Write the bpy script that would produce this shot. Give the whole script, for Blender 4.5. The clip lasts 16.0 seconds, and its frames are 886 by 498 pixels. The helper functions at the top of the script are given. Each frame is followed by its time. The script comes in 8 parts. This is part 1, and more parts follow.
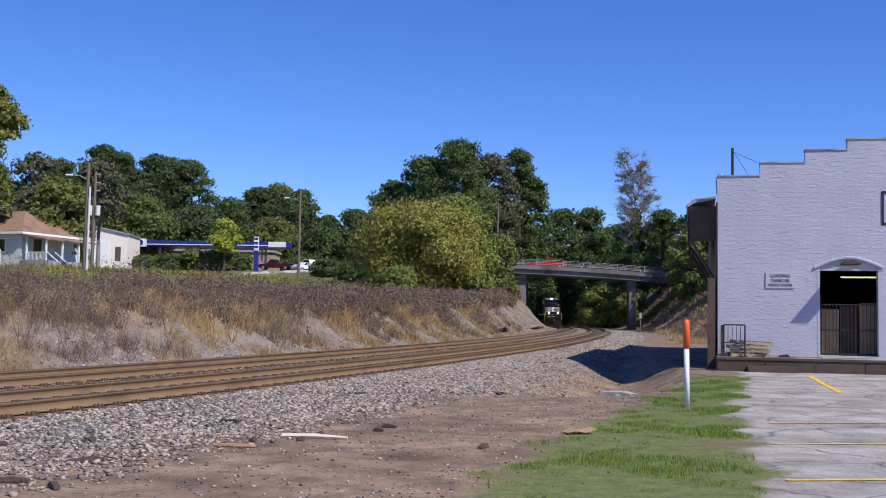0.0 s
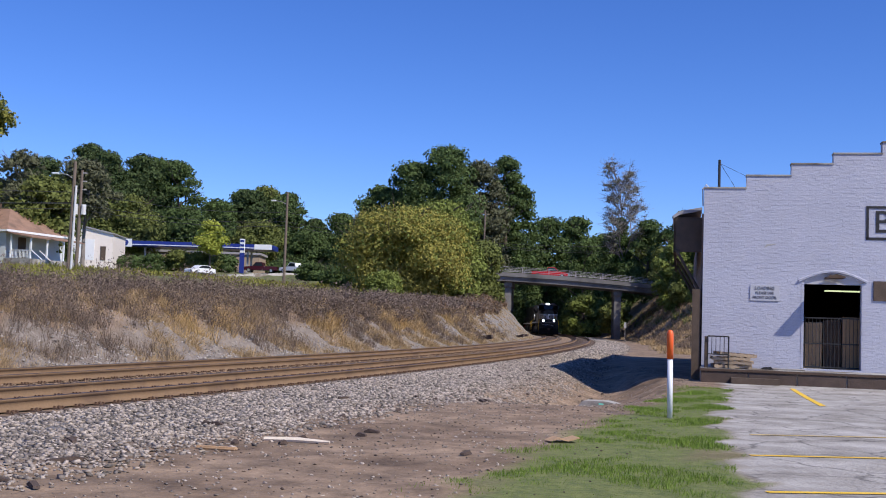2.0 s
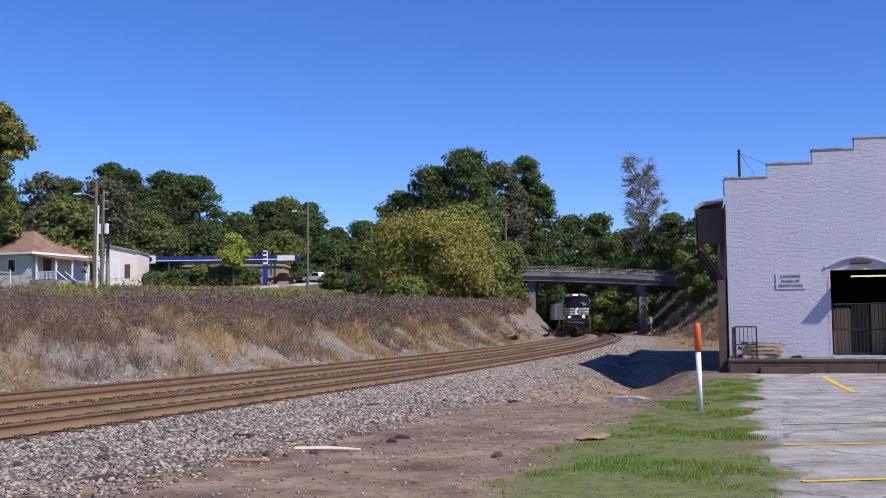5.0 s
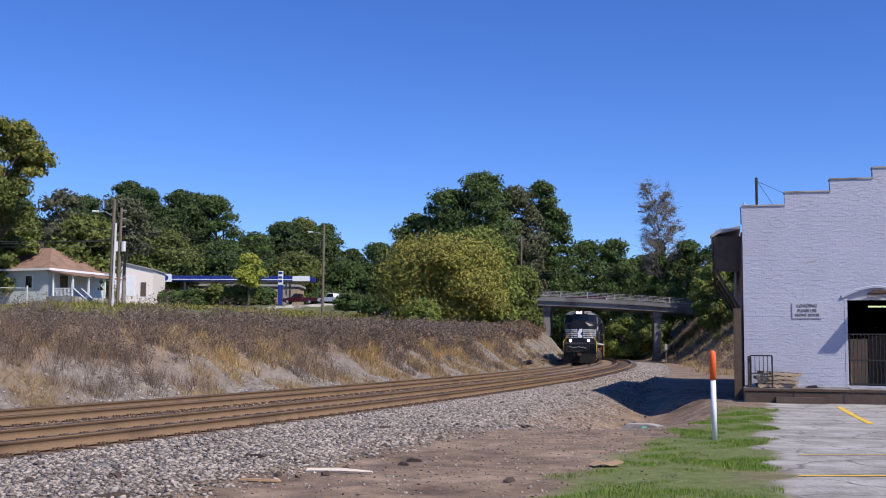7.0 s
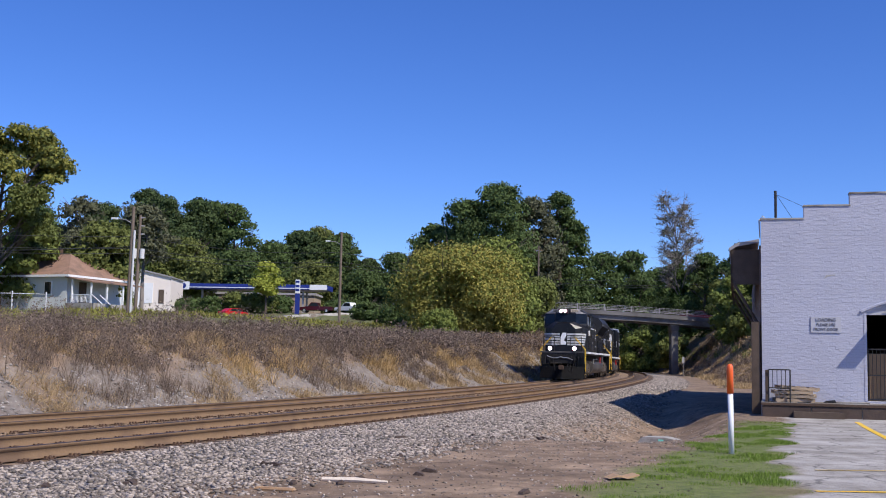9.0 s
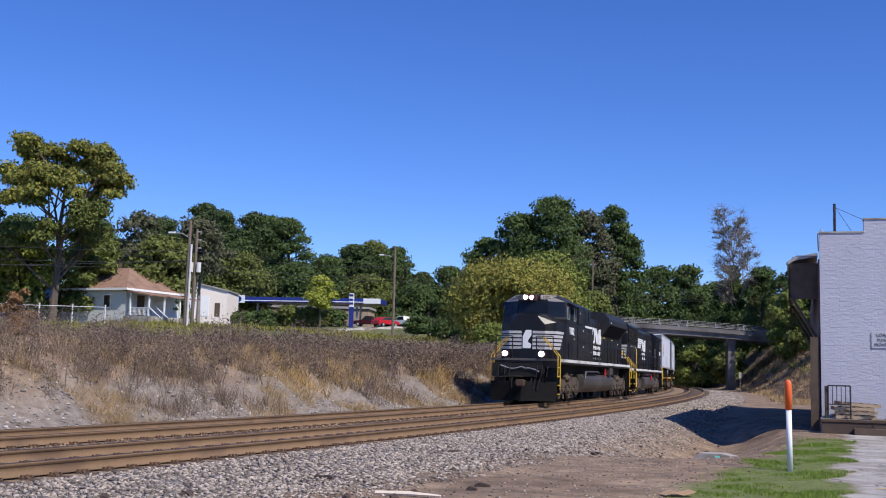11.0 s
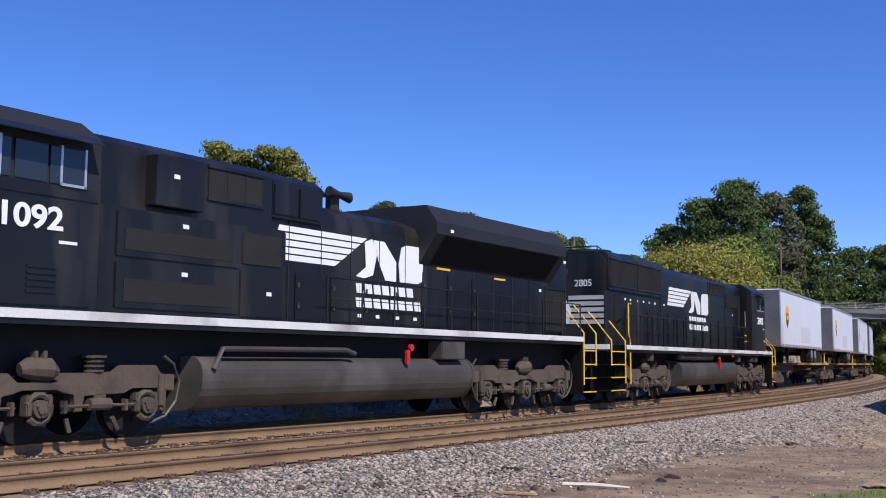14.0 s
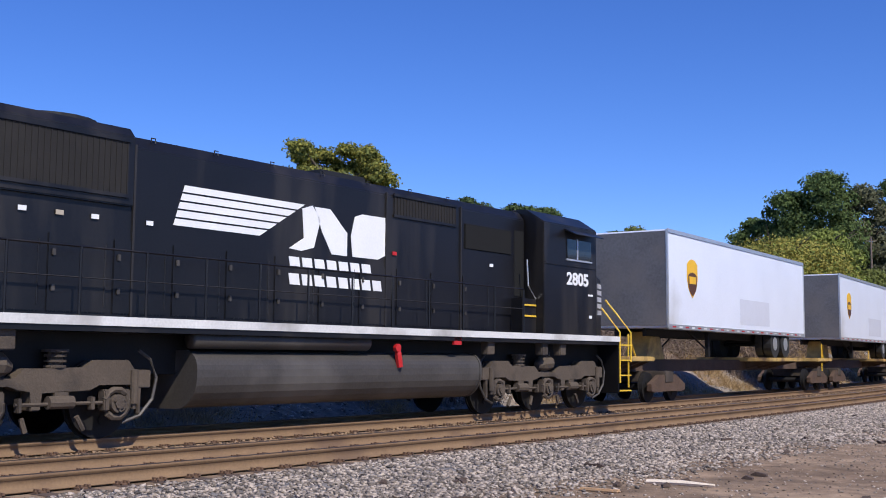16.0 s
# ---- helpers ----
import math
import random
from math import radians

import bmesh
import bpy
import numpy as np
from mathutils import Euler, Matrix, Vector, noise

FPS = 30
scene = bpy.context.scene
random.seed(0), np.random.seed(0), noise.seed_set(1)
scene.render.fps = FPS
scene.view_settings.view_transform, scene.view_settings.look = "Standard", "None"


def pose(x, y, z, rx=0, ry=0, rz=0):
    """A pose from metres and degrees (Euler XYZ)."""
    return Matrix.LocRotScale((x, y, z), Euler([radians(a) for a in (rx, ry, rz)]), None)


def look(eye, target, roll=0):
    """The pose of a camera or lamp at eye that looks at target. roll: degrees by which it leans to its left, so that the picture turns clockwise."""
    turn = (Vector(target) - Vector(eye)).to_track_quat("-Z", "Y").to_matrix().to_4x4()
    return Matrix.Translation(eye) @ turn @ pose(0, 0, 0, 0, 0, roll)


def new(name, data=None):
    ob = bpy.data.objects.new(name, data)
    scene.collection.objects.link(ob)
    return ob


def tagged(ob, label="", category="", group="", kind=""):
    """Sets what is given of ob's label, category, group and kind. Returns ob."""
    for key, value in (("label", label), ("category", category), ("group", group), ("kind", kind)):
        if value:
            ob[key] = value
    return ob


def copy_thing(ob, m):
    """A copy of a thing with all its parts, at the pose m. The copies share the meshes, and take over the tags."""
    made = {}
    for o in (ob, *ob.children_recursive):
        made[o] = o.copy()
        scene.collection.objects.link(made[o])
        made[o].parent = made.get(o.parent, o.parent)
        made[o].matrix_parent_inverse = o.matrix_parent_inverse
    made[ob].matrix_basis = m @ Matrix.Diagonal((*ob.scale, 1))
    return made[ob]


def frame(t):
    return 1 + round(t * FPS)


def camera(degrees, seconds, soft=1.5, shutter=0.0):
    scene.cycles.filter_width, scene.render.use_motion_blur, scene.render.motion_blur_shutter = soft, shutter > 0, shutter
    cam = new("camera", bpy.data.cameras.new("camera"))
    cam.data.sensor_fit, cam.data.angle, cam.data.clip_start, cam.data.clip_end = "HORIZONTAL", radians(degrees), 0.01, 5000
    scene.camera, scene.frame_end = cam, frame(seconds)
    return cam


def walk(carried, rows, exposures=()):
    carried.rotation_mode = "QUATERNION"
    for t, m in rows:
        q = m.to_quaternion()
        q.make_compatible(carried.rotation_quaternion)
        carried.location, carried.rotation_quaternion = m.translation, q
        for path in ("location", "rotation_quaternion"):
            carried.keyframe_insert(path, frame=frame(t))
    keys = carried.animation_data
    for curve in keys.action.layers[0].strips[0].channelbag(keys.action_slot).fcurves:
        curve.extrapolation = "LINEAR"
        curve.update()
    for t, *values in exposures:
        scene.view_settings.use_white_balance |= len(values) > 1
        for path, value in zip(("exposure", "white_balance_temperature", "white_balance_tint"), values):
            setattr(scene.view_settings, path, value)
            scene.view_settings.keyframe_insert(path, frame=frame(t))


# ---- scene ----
cam = camera(44.0, 16.0, soft=1.0)
# seconds, yaw, pitch, roll of a hand-held camera that stands beside the track
PATH = [
    (0.0, 0.0, 3.524, -0.891), (0.5, -0.261, 3.629, -0.721), (1.0, -0.212, 3.433, -1.22), (1.5, -0.18, 3.475, -1.592),
    (2.0, -0.787, 3.862, -1.974), (2.5, -0.507, 3.922, -1.982), (3.0, -0.4, 3.681, -2.075), (3.5, -0.207, 3.636, -0.662),
    (4.0, 0.54, 3.69, 0.784), (6.5, 0.896, 4.947, -0.303), (7.0, 1.265, 5.22, -0.47), (7.5, 1.364, 5.158, -0.717),
    (8.0, 1.636, 5.503, -0.889), (8.5, 1.988, 5.709, -0.745), (9.0, 2.105, 5.745, -1.111), (11.5, 6.361, 6.808, -0.951),
    (12.0, 8.076, 7.179, -0.398), (12.5, 9.397, 7.142, -0.308), (13.0, 11.033, 6.334, -0.131), (13.5, 12.909, 5.929, -0.354),
    (14.0, 14.369, 5.846, -0.347), (14.5, 16.149, 5.156, 0.164), (15.0, 17.486, 4.956, -0.113), (15.5, 17.751, 5.151, -0.307),
    (16.0, 18.592, 5.593, -0.422),
]
EYE = (0.0, 0.0, 1.55)
walk(cam, [(t, pose(EYE[0], EYE[1], EYE[2], 90 + p, r, y)) for t, y, p, r in PATH], [(0.0, 0.0, 5750, 19), (16.0, 0.0, 5750, 19)])

# ---- light ----
SUN_EL, SUN_AZ = 47.0, 132.0         # degrees; azimuth clockwise from +y
world = bpy.data.worlds.new("sky")
scene.world = world
world.use_nodes = True
wn = world.node_tree
sky = wn.nodes.new("ShaderNodeTexSky")
sky.sky_type, sky.sun_disc = "NISHITA", False
sky.sun_elevation, sky.sun_rotation = radians(SUN_EL), radians(SUN_AZ)
sky.altitude, sky.air_density, sky.dust_density, sky.ozone_density = 1500, 1.0, 0.0, 6.0
deep = wn.nodes.new("ShaderNodeHueSaturation")      # the deep clear blue of an autumn sky
deep.inputs["Saturation"].default_value = 1.16
deep.inputs["Hue"].default_value = 0.512
wn.links.new(sky.outputs[0], deep.inputs["Color"])
wn.links.new(deep.outputs[0], wn.nodes["Background"].inputs[0])
wn.nodes["Background"].inputs[1].default_value = 0.135
sun = new("sun", bpy.data.lights.new("sun", "SUN"))
sun.data.energy, sun.data.angle, sun.data.color = 5.0, radians(0.6), (1.0, 0.91, 0.68)
sun.matrix_world = look((0, 0, 50), (-50 * math.sin(radians(SUN_AZ)) / math.tan(radians(SUN_EL)), -50 * math.cos(radians(SUN_AZ)) / math.tan(radians(SUN_EL)), 0))

# ---- the track's line ----
RAIL = 0.29            # height of the rails' tops
DS = 1.0
S0, S1 = -120.0, 420.0


def line_points():
    """The near rail's line, s growing away from the camera: arrays of s, x, y, heading (clockwise from +y)."""
    s = np.arange(S0, S1, DS)
    u = np.clip(s, -45, 260) / 100
    k = 0.00277 - 0.00349 * u + 0.00175 * u * u
    k = k + 0.00030 * np.clip((s - 66) / 12, 0, 1)      # the curve tightens past the brick building
    turn = np.cumsum(k) * DS
    i = int(-S0 / DS)
    th = radians(18.04) - (turn - turn[i])
    x, y = np.cumsum(np.sin(th)) * DS, np.cumsum(np.cos(th)) * DS
    return s, x - x[i] - 4.25, y - y[i] + 20.16, th


LS, LX, LY, LT = line_points()
GAUGE, SPACING = 1.505, 3.74
NEAR, FAR = GAUGE / 2, SPACING + GAUGE / 2      # offsets of the two tracks' middles to the left of the near rail


def on_line(s, off=0.0):
    """x, y and heading of the place s along and off metres left of the near rail."""
    th = float(np.interp(s, LS, LT))
    return float(np.interp(s, LS, LX)) - math.cos(th) * off, float(np.interp(s, LS, LY)) + math.sin(th) * off, th


def line_coords(x, y):
    """s and offset to the left for arrays of places."""
    x, y = np.asarray(x, float), np.asarray(y, float)
    px, py = LX[::4], LY[::4]
    d = (x[..., None] - px) ** 2 + (y[..., None] - py) ** 2
    i = np.argmin(d, -1)
    th = LT[::4][i]
    dx, dy = x - px[i], y - py[i]
    along = dx * np.sin(th) + dy * np.cos(th)
    return LS[::4][i] + along, -dx * np.cos(th) + dy * np.sin(th)


# ---- mesh helpers ----
def finish(bm, name, material, smooth=False):
    bmesh.ops.recalc_face_normals(bm, faces=bm.faces)
    me = bpy.data.meshes.new(name)
    bm.to_mesh(me)
    bm.free()
    for m in (material if isinstance(material, (list, tuple)) else (material,)):
        me.materials.append(m)
    if smooth:
        me.shade_smooth()
    return me


def part(name, bm, material, parent, label="", smooth=False, m=None):
    """One mesh object under a thing or under a part."""
    ob = new(name, finish(bm, name, material, smooth))
    ob.parent = parent
    if m is not None:
        ob.matrix_basis = m
    if label:
        ob["label"] = label
    return ob


def thing(name, label, category, m=None, group="", kind=""):
    ob = tagged(new(name), label, category, group, kind)
    if m is not None:
        ob.matrix_basis = m
    return ob


def single(name, bm, material, label, category, m=None, group="", kind="", smooth=False):
    ob = tagged(new(name, finish(bm, name, material, smooth)), label, category, group, kind)
    if m is not None:
        ob.matrix_basis = m
    return ob


def raw_mesh(name, verts, faces, material):
    """A mesh from arrays of equal-sided faces."""
    verts, faces = np.asarray(verts, np.float32), np.asarray(faces, np.int32)
    me = bpy.data.meshes.new(name)
    n = faces.shape[1]
    me.vertices.add(len(verts))
    me.vertices.foreach_set("co", verts.ravel())
    me.loops.add(faces.size)
    me.loops.foreach_set("vertex_index", faces.ravel())
    me.polygons.add(len(faces))
    me.polygons.foreach_set("loop_start", np.arange(0, faces.size, n, dtype=np.int32))
    me.update(calc_edges=True)
    for m in (material if isinstance(material, (list, tuple)) else (material,)):
        me.materials.append(m)
    return me


def box(bm, x0, x1, y0, y1, z0, z1, bevel=0.0):
    made = bmesh.ops.create_cube(bm, size=1)["verts"]
    for v in made:
        v.co = (x0 + (v.co.x + 0.5) * (x1 - x0), y0 + (v.co.y + 0.5) * (y1 - y0), z0 + (v.co.z + 0.5) * (z1 - z0))
    if bevel:
        edges = list({e for v in made for e in v.link_edges})
        bmesh.ops.bevel(bm, geom=edges, offset=bevel, segments=2, affect="EDGES", clamp_overlap=True)
    return bm


def prism(bm, profile, a, b, axis="x", bevel=0.0):
    """A closed profile pushed from a to b. axis x: profile (y, z); y: (x, z); z: (x, y)."""
    put = {"x": lambda p, t: (t, p[0], p[1]), "y": lambda p, t: (p[0], t, p[1]), "z": lambda p, t: (p[0], p[1], t)}[axis]
    v0 = [bm.verts.new(put(p, a)) for p in profile]
    v1 = [bm.verts.new(put(p, b)) for p in profile]
    n = len(profile)
    fs = [bm.faces.new(v0[::-1]), bm.faces.new(v1)]
    for i in range(n):
        fs.append(bm.faces.new((v0[i], v0[(i + 1) % n], v1[(i + 1) % n], v1[i])))
    if bevel:
        edges = list({e for f in fs for e in f.edges})
        bmesh.ops.bevel(bm, geom=edges, offset=bevel, segments=2, affect="EDGES", clamp_overlap=True)
    return bm


def tube(bm, points, radius, n=6, caps=True):
    """A tube through points; radius a number or one for each point."""
    pts = [Vector(p) for p in points]
    rad = radius if isinstance(radius, (list, tuple)) else [radius] * len(pts)
    rings = []
    for i, p in enumerate(pts):
        d = (pts[min(i + 1, len(pts) - 1)] - pts[max(i - 1, 0)]).normalized()
        u = d.cross(Vector((0, 0, 1)) if abs(d.z) < 0.9 else Vector((1, 0, 0))).normalized()
        w = d.cross(u)
        rings.append([bm.verts.new(p + (u * math.cos(2 * math.pi * k / n) + w * math.sin(2 * math.pi * k / n)) * rad[i]) for k in range(n)])
    for a, b in zip(rings, rings[1:]):
        for k in range(n):
            bm.faces.new((a[k], a[(k + 1) % n], b[(k + 1) % n], b[k]))
    if caps:
        bm.faces.new(rings[0][::-1])
        bm.faces.new(rings[-1])
    return bm


def disc(bm, centre, axis, radius, depth, n=16):
    c, a = Vector(centre), Vector(axis).normalized()
    return tube(bm, [c - a * depth / 2, c + a * depth / 2], radius, n)


def B():
    return bmesh.new()


# ---- materials ----
def mat(name, base, rough=0.8, vary=0.25, scale=3.0, fine=40.0, bump=0.0, metal=0.0, dirt=None, dirt_amount=0.0, emit=0.0, island=False, coords="Object"):
    """A surface with variation at two scales; dirt: a second colour in patches."""
    m = bpy.data.materials.new(name)
    m.use_nodes = True
    nt = m.node_tree
    b = nt.nodes["Principled BSDF"]
    b.inputs["Roughness"].default_value, b.inputs["Metallic"].default_value = rough, metal
    tc = nt.nodes.new("ShaderNodeTexCoord")
    big, small = nt.nodes.new("ShaderNodeTexNoise"), nt.nodes.new("ShaderNodeTexNoise")
    for n, s in ((big, scale), (small, fine)):
        n.inputs["Scale"].default_value, n.inputs["Detail"].default_value = s, 4
        nt.links.new(tc.outputs[coords], n.inputs["Vector"])
    add = nt.nodes.new("ShaderNodeMath")
    add.operation = "ADD"
    nt.links.new(big.outputs[0], add.inputs[0])
    nt.links.new(small.outputs[0], add.inputs[1])
    src = add.outputs[0]
    if island:
        geo = nt.nodes.new("ShaderNodeNewGeometry")
        isl = nt.nodes.new("ShaderNodeMath")
        isl.operation = "MULTIPLY_ADD"
        nt.links.new(geo.outputs["Random Per Island"], isl.inputs[0])
        isl.inputs[1].default_value = 1.2
        half = nt.nodes.new("ShaderNodeMath")
        half.operation = "MULTIPLY_ADD"
        nt.links.new(src, half.inputs[0])
        half.inputs[1].default_value, half.inputs[2].default_value = 0.4, 0.0
        nt.links.new(half.outputs[0], isl.inputs[2])
        src = isl.outputs[0]
    ramp = nt.nodes.new("ShaderNodeMapRange")
    ramp.inputs[1].default_value, ramp.inputs[2].default_value = (0.1, 1.6) if island else (0.6, 1.4)
    ramp.inputs[3].default_value, ramp.inputs[4].default_value = 1 - vary, 1 + vary
    nt.links.new(src, ramp.inputs[0])
    mul = nt.nodes.new("ShaderNodeVectorMath")
    mul.operation = "SCALE"
    mul.inputs[0].default_value = base[:3]
    nt.links.new(ramp.outputs[0], mul.inputs["Scale"])
    out = mul.outputs[0]
    if dirt:
        dn = nt.nodes.new("ShaderNodeTexNoise")
        dn.inputs["Scale"].default_value, dn.inputs["Detail"].default_value = scale * 0.6, 8
        nt.links.new(tc.outputs[coords], dn.inputs["Vector"])
        dr = nt.nodes.new("ShaderNodeMapRange")
        dr.inputs[1].default_value, dr.inputs[2].default_value = 0.62 - dirt_amount * 0.35, 0.78 - dirt_amount * 0.35
        nt.links.new(dn.outputs[0], dr.inputs[0])
        mix = nt.nodes.new("ShaderNodeMix")
        mix.data_type = "RGBA"
        nt.links.new(dr.outputs[0], mix.inputs[0])
        nt.links.new(out, mix.inputs[6])
        mix.inputs[7].default_value = (*dirt, 1)
        out = mix.outputs[2]
    nt.links.new(out, b.inputs["Base Color"])
    if bump:
        bp = nt.nodes.new("ShaderNodeBump")
        bp.inputs["Strength"].default_value, bp.inputs["Distance"].default_value = min(1.0, bump), 0.02
        nt.links.new(add.outputs[0], bp.inputs["Height"])
        nt.links.new(bp.outputs[0], b.inputs["Normal"])
    if emit:
        b.inputs["Emission Color"].default_value, b.inputs["Emission Strength"].default_value = (*base[:3], 1), emit
    return m


def leaf_mat(name, base, vary=0.3):
    """Leaves: colour varied leaf by leaf, some light let through."""
    m = mat(name, base, 0.75, vary, 0.3, 6.0, island=True)
    nt = m.node_tree
    b = nt.nodes["Principled BSDF"]
    b.inputs["Specular IOR Level"].default_value = 0.15
    tr = nt.nodes.new("ShaderNodeBsdfTranslucent")
    link = b.inputs["Base Color"].links[0].from_socket
    nt.links.new(link, tr.inputs[0])
    mx = nt.nodes.new("ShaderNodeMixShader")
    mx.inputs[0].default_value = 0.25
    nt.links.new(b.outputs[0], mx.inputs[1])
    nt.links.new(tr.outputs[0], mx.inputs[2])
    nt.links.new(mx.outputs[0], nt.nodes["Material Output"].inputs[0])
    return m


def brick_mat(name, paint, joint, width=0.21, height=0.078, bump=0.75):
    """Painted brickwork, courses along local x and z."""
    m = mat(name, paint, 0.7, 0.10, 0.8, 25.0)
    nt = m.node_tree
    b = nt.nodes["Principled BSDF"]
    tc = nt.nodes.new("ShaderNodeTexCoord")
    sep, com = nt.nodes.new("ShaderNodeSeparateXYZ"), nt.nodes.new("ShaderNodeCombineXYZ")
    nt.links.new(tc.outputs["Object"], sep.inputs[0])
    sx = nt.nodes.new("ShaderNodeMath")
    nt.links.new(sep.outputs[0], sx.inputs[0])
    nt.links.new(sep.outputs[1], sx.inputs[1])
    nt.links.new(sx.outputs[0], com.inputs[0])
    nt.links.new(sep.outputs[2], com.inputs[1])
    br = nt.nodes.new("ShaderNodeTexBrick")
    br.inputs["Scale"].default_value = 1.0
    br.inputs["Brick Width"].default_value, br.inputs["Row Height"].default_value = width, height
    br.inputs["Mortar Size"].default_value, br.inputs["Mortar Smooth"].default_value = 0.006, 0.8
    br.inputs["Color1"].default_value, br.inputs["Color2"].default_value, br.inputs["Mortar"].default_value = (1, 1, 1, 1), (0.2, 0.2, 0.2, 1), (0.35, 0.35, 0.35, 1)
    nt.links.new(com.outputs[0], br.inputs["Vector"])
    big = nt.nodes.new("ShaderNodeTexNoise")
    big.inputs["Scale"].default_value, big.inputs["Detail"].default_value = 11.0, 6
    squash = nt.nodes.new("ShaderNodeMapping")
    squash.inputs["Scale"].default_value = (0.6, 0.6, 1.3)
    nt.links.new(tc.outputs["Object"], squash.inputs[0])
    nt.links.new(squash.outputs[0], big.inputs["Vector"])
    add = nt.nodes.new("ShaderNodeMath")
    add.operation = "ADD"
    nt.links.new(br.outputs["Color"], add.inputs[0])
    nt.links.new(big.outputs[0], add.inputs[1])
    bp = nt.nodes.new("ShaderNodeBump")
    bp.inputs["Strength"].default_value, bp.inputs["Distance"].default_value = bump, 0.035
    nt.links.new(add.outputs[0], bp.inputs["Height"])
    nt.links.new(bp.outputs[0], b.inputs["Normal"])
    mix = nt.nodes.new("ShaderNodeMix")
    mix.data_type = "RGBA"
    old = b.inputs["Base Color"].links[0].from_socket
    nt.links.new(br.outputs["Fac"], mix.inputs[0])
    nt.links.new(old, mix.inputs[6])
    mix.inputs[7].default_value = (*joint, 1)
    nt.links.new(mix.outputs[2], b.inputs["Base Color"])
    return m


def glass_mat(name, tint=(0.02, 0.025, 0.03)):
    m = mat(name, tint, 0.06, 0.1)
    m.node_tree.nodes["Principled BSDF"].inputs["Specular IOR Level"].default_value = 0.6
    return m


M_RAIL = mat("rusty rail steel", (0.205, 0.128, 0.066), 0.75, 0.18, 1.5, 30, 0.3, dirt=(0.14, 0.085, 0.048), dirt_amount=0.25)
M_RUSTPLATE = mat("rusty plate steel", (0.13, 0.075, 0.045), 0.85, 0.3, 3, 30, 0.3)
M_RAILTOP = mat("rail head", (0.045, 0.03, 0.022), 0.5, 0.2, 2, 30)
M_TIE = mat("weathered tie timber", (0.085, 0.058, 0.045), 0.9, 0.4, 3, 40, 0.6)
M_RUBBLE = mat("pale bank rubble", (0.29, 0.262, 0.238), 0.95, 0.85, 0.4, 25, 0.3, island=True)
M_RUSTSTONE = mat("rust-stained ballast", (0.19, 0.13, 0.08), 0.95, 0.8, 0.4, 25, 0.3, island=True)
M_STONE = mat("ballast stone", (0.245, 0.205, 0.172), 0.9, 1.05, 0.4, 30, 0.3, island=True)
M_BLACK = mat("black locomotive paint", (0.0072, 0.0070, 0.0085), 0.38, 0.35, 0.8, 20, 0.05, dirt=(0.026, 0.023, 0.021), dirt_amount=0.34)
nt_ = M_BLACK.node_tree
for n_ in [n_ for n_ in nt_.nodes if n_.type == "TEX_NOISE" and n_.inputs["Detail"].default_value == 8]:
    run_ = nt_.nodes.new("ShaderNodeMapping")           # rain-washed streaks run downwards
    run_.inputs["Scale"].default_value = (3.0, 3.0, 0.45)
    nt_.links.new(n_.inputs["Vector"].links[0].from_socket, run_.inputs[0])
    nt_.links.new(run_.outputs[0], n_.inputs["Vector"])
M_ROOFBLACK = mat("sooty black roof", (0.016, 0.016, 0.018), 0.6, 0.3, 1, 20)
M_GRIME = mat("grimy running gear", (0.088, 0.067, 0.049), 0.85, 0.2, 2.5, 30, 0.4, dirt=(0.045, 0.035, 0.028), dirt_amount=0.35)
M_DARKGEAR = mat("dark oily steel", (0.010, 0.009, 0.0085), 0.7, 0.4, 3, 30)
M_TANK = mat("dusty tank steel", (0.055, 0.049, 0.044), 0.55, 0.3, 1.2, 25, 0.1, dirt=(0.10, 0.09, 0.08), dirt_amount=0.3)
M_WHITE = mat("white paint", (0.80, 0.80, 0.80), 0.5, 0.06, 1.5, 30)
M_YELLOW = mat("yellow safety paint", (0.72, 0.46, 0.03), 0.5, 0.15, 4, 40)
M_GRILLE = mat("grey mesh grille", (0.016, 0.014, 0.0125), 0.7, 0.3, 2, 60, 0.4)
# near-black colour stands in for the shade inside the locomotives' openings
M_OPENINGSHADE = mat("painted opening shade", (0.006, 0.006, 0.006), 0.9, 0.1)
M_GLASS = glass_mat("dark glass")
for m_ in (M_BLACK, M_ROOFBLACK, M_DARKGEAR, M_GRILLE, M_OPENINGSHADE):
    m_.node_tree.nodes["Principled BSDF"].inputs["Specular IOR Level"].default_value = 0.38
M_SILVER = mat("bare aluminium", (0.55, 0.56, 0.58), 0.35, 0.1, 3, 40, 0, 0.6)
M_LAMP = mat("lit lamp lens", (1.0, 0.93, 0.88), 0.3, 0.0, emit=90.0)
M_LAMPRIM = mat("lamp housing", (0.12, 0.03, 0.035), 0.5, 0.2)
M_RED = mat("red paint", (0.50, 0.02, 0.02), 0.4, 0.15)
M_TRAILER = mat("white trailer sheet", (0.74, 0.765, 0.85), 0.35, 0.06, 0.6, 20, 0.02, dirt=(0.55, 0.55, 0.56), dirt_amount=0.1)
M_TRAILEREND = mat("scuffed trailer nose", (0.11, 0.11, 0.12), 0.6, 0.3, 0.8, 15, 0.1, dirt=(0.14, 0.13, 0.13), dirt_amount=0.35)
M_BROWN = mat("brown shield", (0.09, 0.035, 0.015), 0.5, 0.1)
M_GOLD = mat("gold shield", (0.80, 0.46, 0.02), 0.5, 0.1)
M_TYRE = mat("tyre rubber", (0.02, 0.02, 0.02), 0.85, 0.3, 3, 40)
M_SPINE = mat("faded yellow car steel", (0.50, 0.33, 0.10), 0.7, 0.3, 2, 30, 0.2, dirt=(0.15, 0.09, 0.05), dirt_amount=0.45)
